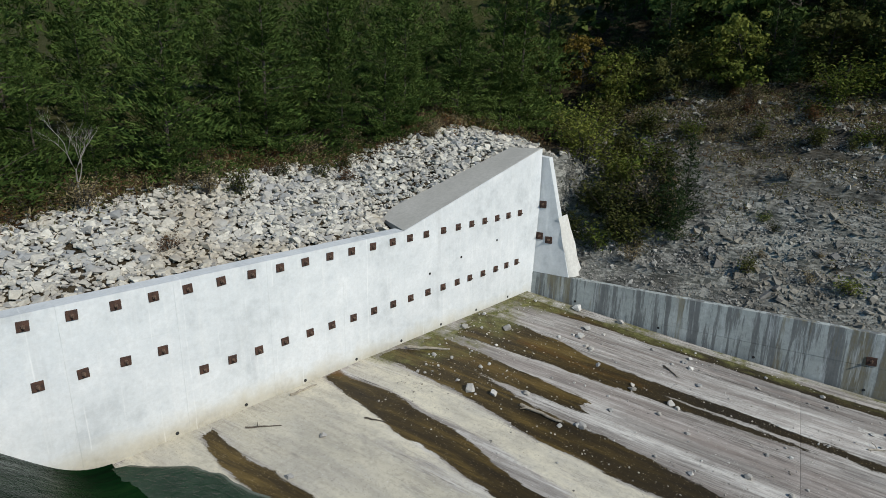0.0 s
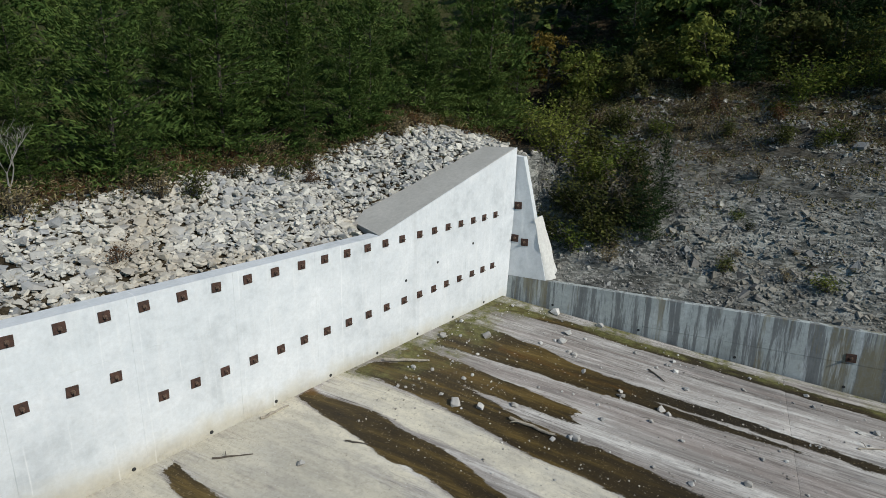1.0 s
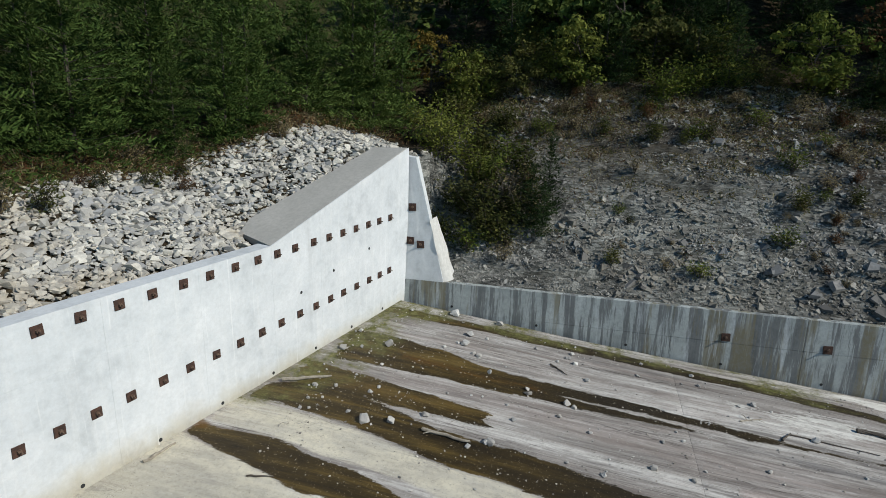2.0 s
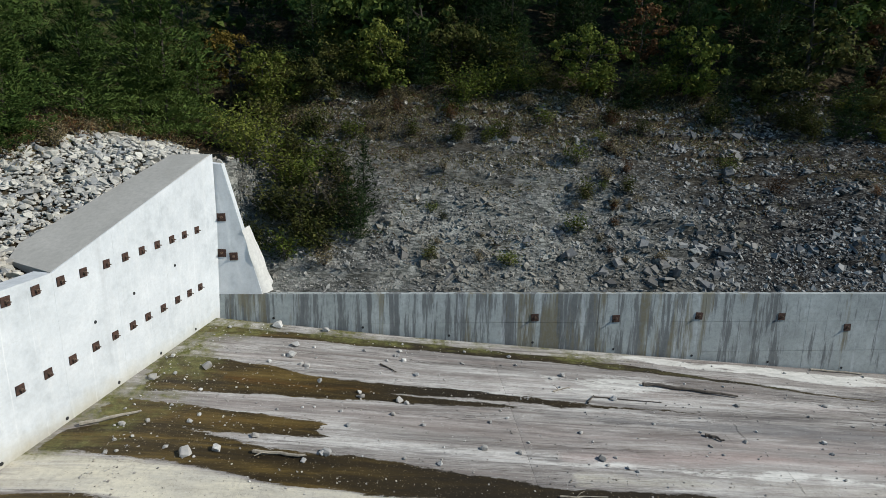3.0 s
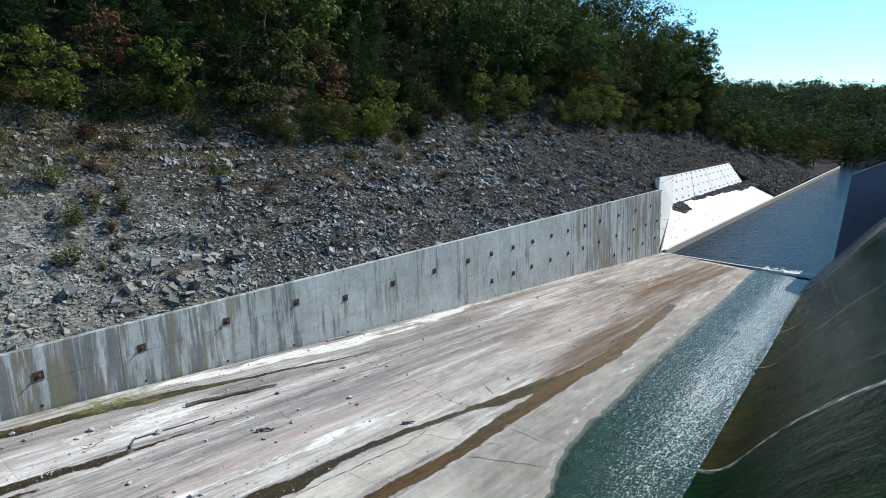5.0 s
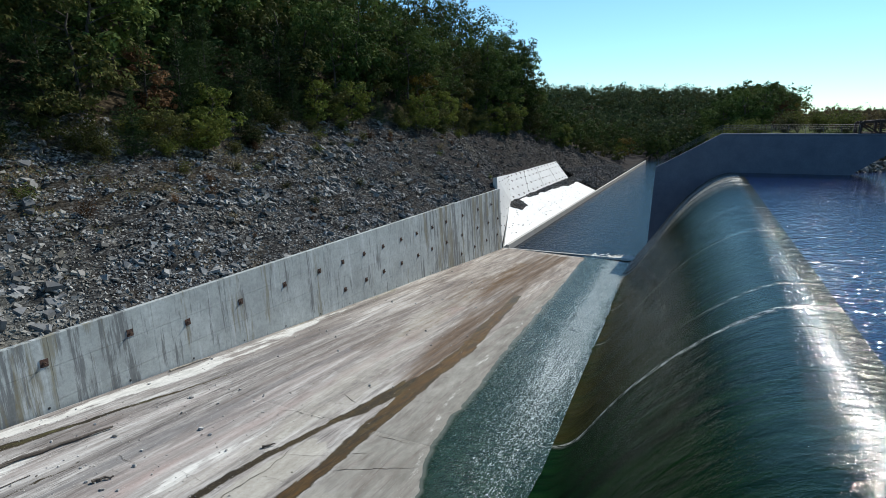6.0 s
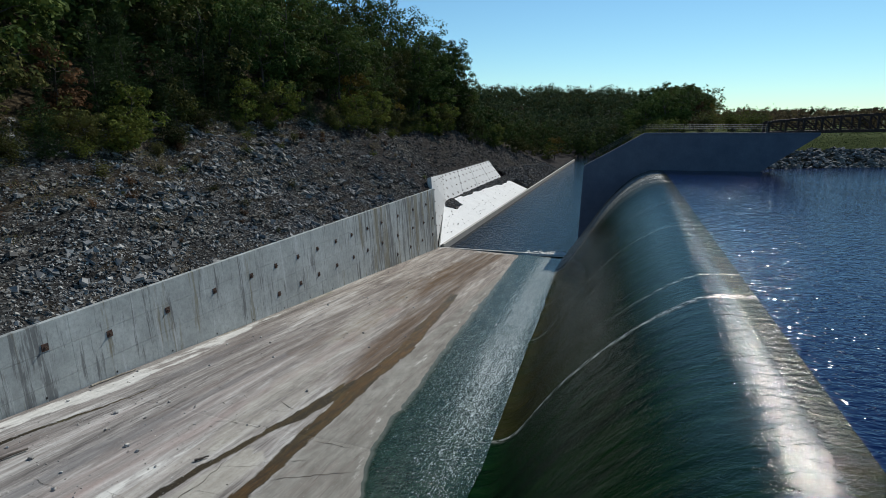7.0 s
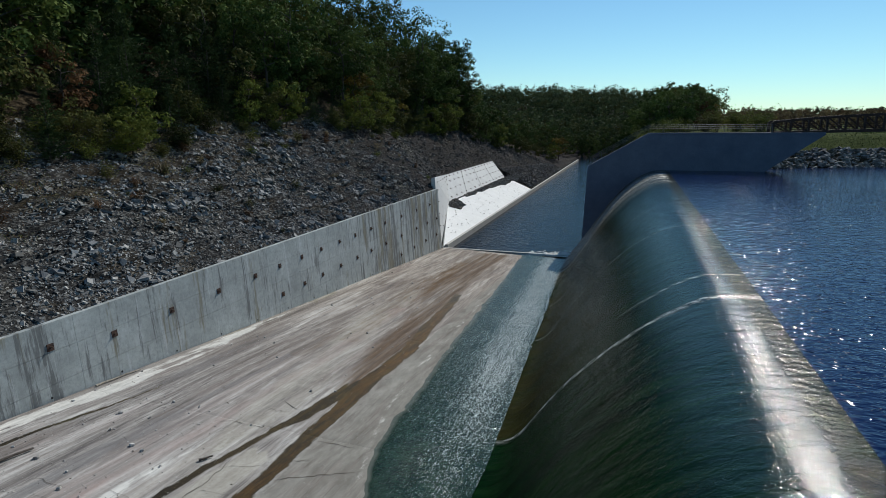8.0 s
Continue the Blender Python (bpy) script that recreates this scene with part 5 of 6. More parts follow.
for k in range(20):
    y = -5.2 + 4.05 * k
    ob = child("drain_hole", me, wall_grey, Matrix.Translation(grey_face(y, float(base_z(y)) + 0.14)) @ along(NG), "small dark drain hole")
for k in range(8):
    s = 1.6 + 2.3 * k
    p = end_point(s, 0)
    child("drain_hole", me, wall_white, Matrix.Translation((p[0], p[1], float(floor_z(p[0], p[1])) + 0.14)) @ along(N_END), "small dark drain hole")
for s, z in ((2.6, -0.4), (5.0, -0.75), (6.9, -1.1)):
    child("drain_hole", me, wall_white, Matrix.Translation(end_point(s, z)) @ along(N_END), "small dark drain hole")


# ---------------------------------------------------------------- stones
def hull_proto(seed, n, squash, jitter=0.25):
    """An angular stone: the hull of some points on a squashed ball. Vertices and triangles."""
    r = random.Random(seed)
    bm = bmesh.new()
    for k in range(n):
        v = Vector((r.gauss(0, 1), r.gauss(0, 1), r.gauss(0, 1))).normalized() * (1 + r.uniform(-jitter, jitter))
        # push towards a block so that faces are broad
        p = Vector((math.copysign(abs(v.x) ** 0.7, v.x), math.copysign(abs(v.y) ** 0.7, v.y), math.copysign(abs(v.z) ** 0.7, v.z)))
        bm.verts.new(Vector((p.x, p.y * r.uniform(0.75, 1.0), p.z * squash)) * 0.5)
    out = bmesh.ops.convex_hull(bm, input=bm.verts)
    bmesh.ops.delete(bm, geom=[v for v in bm.verts if not v.link_faces], context="VERTS")
    bmesh.ops.triangulate(bm, faces=bm.faces)
    bmesh.ops.recalc_face_normals(bm, faces=bm.faces)
    bm.verts.index_update()
    vs = np.array([v.co[:] for v in bm.verts])
    fs = np.array([[v.index for v in f.verts] for f in bm.faces])
    bm.free()
    return vs, fs


def plate_proto(seed, thick):
    """A flat shale plate with four uneven corners and a slightly smaller upper face. Vertices and triangles."""
    r = random.Random(seed)
    low, top = [], []
    for k in range(4):
        a = math.pi / 2 * k + r.uniform(-0.5, 0.5)
        d = r.uniform(0.38, 0.62)
        x, y = math.cos(a) * d, math.sin(a) * d * r.uniform(0.6, 0.9)
        low.append((x, y, -thick / 2))
        top.append((x * r.uniform(0.8, 1.0), y * r.uniform(0.8, 1.0), thick / 2 * r.uniform(0.6, 1.4)))
    fs = [(4, 5, 6), (4, 6, 7), (2, 1, 0), (3, 2, 0)]
    for k in range(4):
        q = (k + 1) % 4
        fs += [(k, q, q + 4), (k, q + 4, k + 4)]
    return np.array(low + top), np.array(fs)


def turns(rx, ry, rz):
    """Rotation matrices for arrays of angles in radians."""
    cx, sx, cy, sy, cz, sz = np.cos(rx), np.sin(rx), np.cos(ry), np.sin(ry), np.cos(rz), np.sin(rz)
    o, z = np.ones_like(rx), np.zeros_like(rx)
    X = np.stack([o, z, z, z, cx, -sx, z, sx, cx], -1).reshape(-1, 3, 3)
    Y = np.stack([cy, z, sy, z, o, z, -sy, z, cy], -1).reshape(-1, 3, 3)
    Z = np.stack([cz, -sz, z, sz, cz, z, z, z, o], -1).reshape(-1, 3, 3)
    return Z @ Y @ X


def scatter_mesh(name, protos, places, rots, sizes, mat):
    """All stones in one mesh."""
    V, F, base = [], [], 0
    pick = np.arange(len(places)) % len(protos)
    for k, (vs, fs) in enumerate(protos):
        sel = np.where(pick == k)[0]
        if not len(sel):
            continue
        v = np.einsum("nij,vj->nvi", rots[sel], vs) * sizes[sel][:, None, None] + places[sel][:, None, :]
        F.append((fs[None] + base + (np.arange(len(sel)) * len(vs))[:, None, None]).reshape(-1, 3))
        V.append(v.reshape(-1, 3))
        base += v.shape[0] * v.shape[1]
    return quick_mesh(name, np.concatenate(V), np.concatenate(F), mat)


def single(proto, mat, name):
    return quick_mesh(name, proto[0], proto[1], mat)


rng = np.random.default_rng(7)
CHIPS = [plate_proto(100 + k, 0.10 + 0.018 * k) for k in range(10)]
BLOCKS = [hull_proto(200 + k, 11, 0.42 + 0.035 * (k % 8), 0.18) for k in range(14)]
ROUND = [hull_proto(260 + k, 20, 0.7, 0.15) for k in range(8)]


def ground_at(x, y):
    """Height of the built ground, with its ledges."""
    z = hill_z(x, y)
    u = -26.4 - x
    b = behind_end(x, y)
    ue = u - hill_back(y)
    rocky = smooth01(ue, 0.2, 1.0) * (1 - smooth01(ue, 14, 22)) * (1 - smooth01(b, 0, 5))
    led = 0.55 * fbm(y * 0.18, u * 0.25, 3) + 0.30 * np.abs(fbm(y * 0.55 + u * 0.3, u * 0.9, 5)) + 0.16 * fbm(y * 1.6, u * 2.2, 8, 3) + terrace(y, u)
    z = z + rocky * led * (1 - smooth01(y, 120, 320))
    z = z + smooth01(u, 14, 24) * 0.7 * fbm(x * 0.15, y * 0.15, 11)
    return z + np.where((x > 12) & (y > 88), 0.25 * fbm(x * 0.3, y * 0.3, 21), 0)


def slope_turn(n, tilt, lie):
    """Turns for chips that lie on the cut slope, tilted about it."""
    base = turns(np.zeros(n), np.full(n, radians(lie)), np.zeros(n))
    return base @ turns(rng.normal(0, tilt, n), rng.normal(0, tilt, n), rng.uniform(0, 6.28, n))


# loose shale on the cut slope
def shale_field():
    n = 37000
    y = -7.5 + 83.5 * rng.random(n) ** 1.1
    u = rng.uniform(-0.2, 13.5, n)
    size = 0.11 + 0.17 * rng.random(n) ** 1.5 + 0.5 * rng.random(n) ** 13
    size *= np.clip(1.0 + 0.7 * fbm(y * 0.25, u * 0.35, 81), 0.55, 1.8) * np.interp(y, [0, 15, 60], [0.72, 0.92, 1.15])
    keep = 1.5 * fbm(y * 0.2, u * 0.3, 82) + rng.uniform(-0.5, 0.8, n) > 0.25 * smooth01(u, 7, 12) - 0.6
    y2 = rng.uniform(76, 235, 11000)
    u2 = rng.uniform(0.2, 12, 11000)
    s2 = 0.25 + 0.6 * rng.random(11000) ** 2.5
    far_back = np.interp(y2, [79, 79.6, 117, 163, 175, 290], [0, 0.5, 10.4, 11, 10, 0])
    y, u, size = np.r_[y[keep], y2], np.r_[u[keep], u2 + far_back], np.r_[size[keep], s2]
    x = -26.4 - u
    z = ground_at(x, y) + size * 0.09
    rot = slope_turn(len(x), 0.4, 24)
    return np.stack([x, y, z], 1), rot, size


places, rots, sizes = shale_field()
order = np.argsort(-(sizes - 0.004 * np.hypot(places[:, 0], places[:, 1])))
near, rest = order[:300], order[300:]
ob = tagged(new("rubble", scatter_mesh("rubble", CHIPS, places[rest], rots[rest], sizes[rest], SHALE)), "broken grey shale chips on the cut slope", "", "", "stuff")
ob.parent = ground
chip_meshes = [single(p, SHALE_PIECE, "shale_slab") for p in CHIPS]
for k, i in enumerate(near):
    m = Matrix.Translation(places[i]) @ Matrix(rots[i].tolist()).to_4x4() @ Matrix.Scale(float(sizes[i]) * 1.1, 4)
    child("shale_slab", chip_meshes[k % len(chip_meshes)], ground, m)

# fine chips that fill the slope between the larger ones
n = 52000
y = -7.3 + 80 * rng.random(n) ** 1.15
u = rng.uniform(0.05, 13.0, n)
ok = fbm(y * 0.3, u * 0.35, 85) + rng.uniform(-0.7, 0.9, n) + 0.05 * (7 - u) > -0.1
y, u = y[ok], u[ok]
size = rng.uniform(0.08, 0.20, len(y)) * (1 + 0.008 * np.clip(y, 0, 70))
x = -26.4 - u
P = np.stack([x, y, ground_at(x, y) + 0.015], 1)
FLAKES = [hull_proto(140 + k, 5, 0.22) for k in range(8)]
ob = tagged(new("grit", scatter_mesh("grit", FLAKES, P, slope_turn(len(y), 0.4, 26), size, SHALE)), "fine grey shale flakes", "", "", "stuff")
ob.parent = ground

# stone bank above the end wall
riprap = empty("riprap_bank", label="bank of pale angular limestone riprap", category="riprap", kind="structure")


def bank_limit(a):
    return np.interp(a, [-6, 0, 5, 10, 16, 22, 28, 40], [4.5, 6.2, 7.4, 8.2, 7.0, 5.4, 4.3, 3.6])


n = 25000
a, b = rng.uniform(-5, 33, n), rng.uniform(0.75, 10.5, n)
start = np.where(a < 8.2, np.interp(a, [-6, -0.3, 7.0, 8.2], [1.0, 1.95, 2.5, 1.6]), 0.75)
keep = (b < bank_limit(a) + rng.normal(0, 0.35, n)) & (b > start)
a, b = a[keep], b[keep]
x = CORNER.x + T_END.x * a - N_END.x * b
y = CORNER.y + T_END.y * a - N_END.y * b
ok = (x > -36.5)
x, y, b = x[ok], y[ok], b[ok]
size = rng.uniform(0.10, 0.25, len(x)) + 0.42 * rng.random(len(x)) ** 8
z = ground_at(x, y) + rng.uniform(-0.02, 0.13, len(x))
P = np.stack([x, y, z], 1)
R = turns(rng.normal(0, 0.3, len(x)), rng.normal(0, 0.3, len(x)), rng.uniform(0, 6.28, len(x)))
order = np.argsort(b + 3.0 * (size < 0.32))
near, rest = order[:300], order[300:]
ob = tagged(new("stones", scatter_mesh("stones", BLOCKS, P[rest], R[rest], size[rest], LIME)), "pale angular limestone blocks", "", "", "stuff")
ob.parent = riprap
block_meshes = [single(p, LIME_PIECE, "stone") for p in BLOCKS]
for k, i in enumerate(near):
    child("stone", block_meshes[k % len(block_meshes)], riprap, Matrix.Translation(P[i]) @ Matrix(R[i].tolist()).to_4x4() @ Matrix.Scale(float(size[i]), 4))

# stone bank of the lake below the bridge
shore_bank = empty("riprap_shore", label="grey riprap stones along the lake shore", category="riprap", kind="structure")
n = 2600
x = rng.uniform(11, 75, n)
d = rng.uniform(-1.5, 4.3, n)
y = np.interp(x, [7, 17, 26, 36, 60, 200], [86, 91, 95, 97.5, 108, 170]) + d
z = ground_at(x, y)
size = rng.uniform(0.45, 1.0, n)
R = turns(rng.uniform(-0.6, 0.6, n), rng.uniform(-0.6, 0.6, n), rng.uniform(0, 6.28, n))
P = np.stack([x, y, z + 0.08], 1)
order = np.argsort(x + 6 * (size < 0.6))
ob = tagged(new("stones", scatter_mesh("stones", BLOCKS, P[order[250:]], R[order[250:]], size[order[250:]], SHORE)), "grey shore stones", "", "", "stuff")
ob.parent = shore_bank
shore_meshes = [single(p, SHORE_PIECE, "stone") for p in BLOCKS]
for k, i in enumerate(order[:250]):
    child("stone", shore_meshes[k % len(block_meshes)], shore_bank, Matrix.Translation(P[i]) @ Matrix(R[i].tolist()).to_4x4() @ Matrix.Scale(float(size[i]), 4))

# debris on the apron
n = 9000
t, s = rng.random(n), rng.random(n) ** 1.3
keep = ((np.abs(t - 0.10) < 0.055 * (1 - 0.8 * s)) & (s < 0.55)) | ((t > 0.24) & (s < 0.12 + 0.72 * (t - 0.24) + 0.16 * fbm(t * 22, t * 0, 17)) & (fbm(t * 30, s * 6, 18) > -0.45))
t, s = t[keep], s[keep]
yy = 100 + t * 70
px = np.interp(yy, [80, 107, 160], [-25.6, -32.2, -32.2]) + s * 4.0
pz = np.interp(px, [-32.5, -25.1], [-8.1, -10.95])
ob = tagged(new("debris", scatter_mesh("debris", CHIPS, np.stack([px, yy, pz + 0.1], 1), turns(rng.normal(0, 0.4, len(px)), rng.normal(0, 0.4, len(px)), rng.uniform(0, 6, len(px))), rng.uniform(0.35, 0.95, len(px)), DEBRIS)), "dark shale debris heaped on the apron", "", "", "stuff")
ob.parent = apron

n = 4200
yy = rng.uniform(152, 238, n)
px = -25.6 - (1 - rng.random(n) ** 1.5) * np.interp(yy, [152, 170, 238], [9, 11, 5])
ob = tagged(new("debris", scatter_mesh("debris", CHIPS, np.stack([px, yy, ground_at(px, yy) + 0.1], 1), turns(rng.normal(0, 0.4, n), rng.normal(0.4, 0.4, n), rng.uniform(0, 6, n)), rng.uniform(0.35, 1.1, n), DEBRIS)), "dark shale debris fallen behind the curb", "", "", "stuff")
ob.parent = ground

n = 240
yy = 84 + 73 * rng.random(n) ** 0.7
px = -25.4 - rng.random(n) * np.interp(yy, [84, 107, 157], [0.6, 6.5, 6.5])
pz = np.interp(px, [-32.5, -25.1], [-8.1, -10.95])
ob = tagged(new("debris", scatter_mesh("debris", CHIPS, np.stack([px, yy, pz + 0.05], 1), turns(rng.normal(0, 0.2, n), rng.normal(0.3, 0.2, n), rng.uniform(0, 6, n)), 0.08 + 0.3 * rng.random(n) ** 3, DEBRIS)), "small dark shale chips strewn on the apron", "", "", "stuff")
ob.parent = apron

# loose stones on the slab
stone_meshes = [single(p, PEBBLE, "loose_stone") for p in ROUND]
spots = [(-17.1, 7.4, 0.30), (-17.3, 3.3, 0.26), (-20.0, -1.0, 0.34), (-21.95, 1.2, 0.24), (-21.1, -6.8, 0.40), (-22.6, -3.9, 0.42), (-23.5, -3.9, 0.36), (-21.9, -3.2, 0.26),
         (-25.2, -2.8, 0.34), (-16.5, -1.9, 0.34), (-18.5, 1.3, 0.22), (-17.1, -4.2, 0.26), (-16.3, -5.2, 0.30), (-18.1, -1.3, 0.20), (-21.3, 14.9, 0.24), (-18.9, 17.1, 0.22),
         (-22.8, 7.6, 0.26), (-21.1, 9.3, 0.30), (-20.8, -2.6, 0.24), (-23.1, 0.7, 0.22), (-25.2, -4.9, 0.5), (-24.2, 5.5, 0.2), (-10.9, -8.6, 0.24), (-9.0, -8.2, 0.22),
         (-16.0, -6.0, 0.42), (-16.5, -2.0, 0.26), (-19.9, 0.5, 0.3), (-20.1, -8.4, 0.34)]
r = random.Random(21)
for k in range(190):
    y = -8.6 + 30 * r.random() ** 1.7
    x = r.uniform(-25.0, -15.5) if y < 12 else r.uniform(-25, -17)
    if x > end_x(y) and y < -7.7 - (x + 25.5) * 0.28 + 0.3:
        continue
    spots.append((x, y, 0.06 + 0.16 * r.random() ** 2.5))
for k in range(60):
    spots.append((r.uniform(-25.3, -14), r.uniform(14, 60), 0.06 + 0.12 * r.random() ** 2))
for k, (x, y, s) in enumerate(spots):
    z = float(floor_z(x, y)) + s * 0.20
    ob = new("loose_stone", stone_meshes[k % 8])
    ob.matrix_basis = Matrix.Translation((x, y, z)) @ pose(0, 0, 0, r.uniform(-25, 25), r.uniform(-25, 25), r.uniform(0, 360)) @ Matrix.Scale(s, 4)
    tagged(ob, "pale grey angular stone lying on the slab", "stone", "loose stones on the slab")


# small pebbles and grit on the slab
n = 2600
y = -8.4 + 60 * rng.random(n) ** 1.6
x = np.where(rng.random(n) < 0.45, rng.choice([-24.6, -21.0, -20.2, -18.0, -16.2, -15.2], n) + rng.normal(0, 0.5, n), rng.uniform(-25.3, -13.0, n))
ok = (y > -7.4 - (x + 25.5) * 0.28) & (x > -25.3)
x, y = x[ok], y[ok]
size = 0.035 + 0.06 * rng.random(len(x)) ** 2
P = np.stack([x, y, floor_z(x, y) + size * 0.2], 1)
me = scatter_mesh("pebbles", CHIPS[:3] + BLOCKS[:4], P, turns(rng.normal(0, 0.2, len(x)), rng.normal(0, 0.2, len(x)), rng.uniform(0, 6.28, len(x))), size, PEBBLES)
tagged(new("pebbles", me), "small pale and dark pebbles strewn on the slab", "pebbles", "", "stuff")


def log_thing(name, a, b, rad, mat, label, fork=0):
    r = random.Random(hash((round(a[0] * 10), round(a[1] * 10))) & 0xFFFF)
    bm = bmesh.new()
    n = 7
    pts = []
    for k in range(n):
        t = k / (n - 1)
        x, y = a[0] + (b[0] - a[0]) * t, a[1] + (b[1] - a[1]) * t
        x += r.uniform(-1, 1) * rad * 0.55
        y += r.uniform(-1, 1) * rad * 0.55
        pts.append((x, y, float(floor_z(x, y)) + rad * (0.8 + 0.6 * r.random())))
    tube(bm, pts, [rad * (1 - 0.5 * k / (n - 1)) * r.uniform(0.85, 1.15) for k in range(n)], 7)
    ob = part(name, bm, mat)
    for k in range(fork):
        bm = bmesh.new()
        p = Vector(pts[2 + k % 4])
        q = p + Vector((r.uniform(-0.6, 0.6), r.uniform(-0.5, 0.5), 0.05))
        tube(bm, [p, (p + q) / 2 + Vector((0, 0, 0.06)), q], [rad * 0.5, rad * 0.4, rad * 0.2], 5)
        part("twig", bm, mat, ob)
    return tagged(ob, label, "driftwood")


for a, b, rad, mat, fork in [((-22.5, 11.2), (-22.0, 15.3), 0.09, DARKWOOD, 0), ((-18.9, 12.1), (-18.6, 12.7), 0.07, DARKWOOD, 0),
                             ((-16.3, -4.1), (-16.2, -2.5), 0.075, DRIFT, 1), ((-15.6, 17.1), (-15.35, 17.6), 0.06, DARKWOOD, 0), ((-20.65, 8.05), (-21.22, 8.5), 0.05, DARKWOOD, 0), ((-21.2, 8.5), (-21.1, 11.4), 0.03, DARKWOOD, 0), ((-25.3, 21.2), (-25.2, 24.0), 0.06, DRIFT, 0),
                             ((-15.1, 5.3), (-15.2, 6.9), 0.03, DRIFT, 2), ((-21.4, 6.8), (-21.9, 7.7), 0.03, DRIFT, 2), ((-22.6, -0.3), (-22.0, 0.4), 0.035, DARKWOOD, 3),
                             ((-9.9, -11.0), (-10.6, -10.1), 0.03, DARKWOOD, 1), ((-12.4, -8.1), (-12.6, -7.4), 0.03, DARKWOOD, 0), ((-12.0, -11.05), (-13.0, -10.75), 0.06, DRIFT, 0),
                             ((-17.1, -9.5), (-17.9, -8.0), 0.07, DRIFT, 0)]:
    log_thing("driftwood", a, b, rad, mat, "bare weathered branch lying on the slab" if mat is DRIFT else "dark wet branch lying on the slab", fork)


# ---------------------------------------------------------------- plants
def leaf_cloud(name, centres, normals, sizes, mat, aspect=0.6, r=None, along=None, tri=True):
    """Many small leaves round the given centres: pointed blades, or bent quads where they are seen close."""
    n = len(centres)
    g = r or rng
    d = normals + g.normal(0, 0.34, (n, 3))
    d /= np.linalg.norm(d, axis=1)[:, None] + 1e-9
    a = np.cross(d, g.normal(0, 1, (n, 3))) if along is None else along
    a = a / (np.linalg.norm(a, axis=1)[:, None] + 1e-9)
    b = np.cross(d, a)
    b /= np.linalg.norm(b, axis=1)[:, None] + 1e-9
    s = sizes[:, None]
    c = centres
    if tri:
        blade = np.stack([c - a * s * 0.5 - b * s * aspect * 0.5, c - a * s * 0.5 + b * s * aspect * 0.5, c + a * s * 0.55], 1)
        return quick_mesh(name, blade.reshape(-1, 3), np.arange(3 * n).reshape(-1, 3), mat)
    quad = np.stack([c - a * s * 0.5, c + b * s * aspect * 0.5 - d * s * 0.08, c + a * s * 0.5, c - b * s * aspect * 0.5 - d * s * 0.08], 1)
    return quick_mesh(name, quad.reshape(-1, 3), np.arange(4 * n).reshape(-1, 4), mat)


def ball_points(g, n, radius, squash=0.75):
    v = g.normal(0, 1, (n, 3))
    v /= np.linalg.norm(v, axis=1)[:, None]
    rr = radius * (0.55 + 0.5 * g.random(n) ** 0.5)
    return v * rr[:, None] * np.array([1, 1, squash]), v


def broadleaf(seed, height, spread, mat, leaves, leaf, label, trunk=BARK, low=0.28):
    """A tapered trunk with limbs and a crown of leaf clumps with gaps."""
    r, g = random.Random(seed), np.random.default_rng(seed)
    ob = empty("tree", label=label, category="tree")
    bm = bmesh.new()
    h = height
    pts = [(0, 0, -0.5)]
    for k in range(1, 7):
        pts.append((r.uniform(-0.18, 0.18) * k * 0.5, r.uniform(-0.18, 0.18) * k * 0.5, h * 0.85 * k / 6))
    tube(bm, pts, [h * 0.018 * (1 - 0.8 * k / 6) for k in range(7)], 7)
    tips = [Vector(pts[-1])]
    for k in range(13):
        t = r.uniform(low, 0.9)
        i = min(5, int(t * 6))
        p = Vector(pts[i]).lerp(Vector(pts[i + 1]), t * 6 - i)
        ang = k * 2.4 + r.uniform(-0.4, 0.4)
        reach = spread * (0.5 + 0.6 * math.sin(math.pi * min(1, (t - low * 0.6) / (1.05 - low * 0.6)))) * r.uniform(0.6, 1.05)
        q = p + Vector((math.cos(ang) * reach, math.sin(ang) * reach, h * r.uniform(0.03, 0.14)))
        mid = p.lerp(q, 0.5) + Vector((0, 0, h * 0.02))
        tube(bm, [p, mid, q], [h * 0.006, h * 0.004, h * 0.0015], 5)
        tips.append(q)
        if r.random() < 0.7:
            tips.append(mid + Vector((r.uniform(-0.5, 0.5), r.uniform(-0.5, 0.5), r.uniform(0.1, 0.6))))
    part("trunk", bm, trunk, ob)
    C, N = [], []
    heads = []
    for tip in tips:    # each limb carries a spray of small dense heads
        for k in range(3):
            heads.append(tip + Vector((r.gauss(0, 1), r.gauss(0, 1), r.gauss(0.2, 0.7))) * spread * 0.2)
    per = leaves // len(heads)
    for head in heads:
        p, v = ball_points(g, per, spread * r.uniform(0.13, 0.25), 0.7)
        C.append(p + np.array(head[:]))
        N.append(v + np.array([0, 0, 0.45]))
    C, N = np.concatenate(C), np.concatenate(N)
    child("crown", leaf_cloud("crown", C, N, leaf * g.uniform(0.6, 1.4, len(C)), mat, 0.85, g), ob)
    return ob


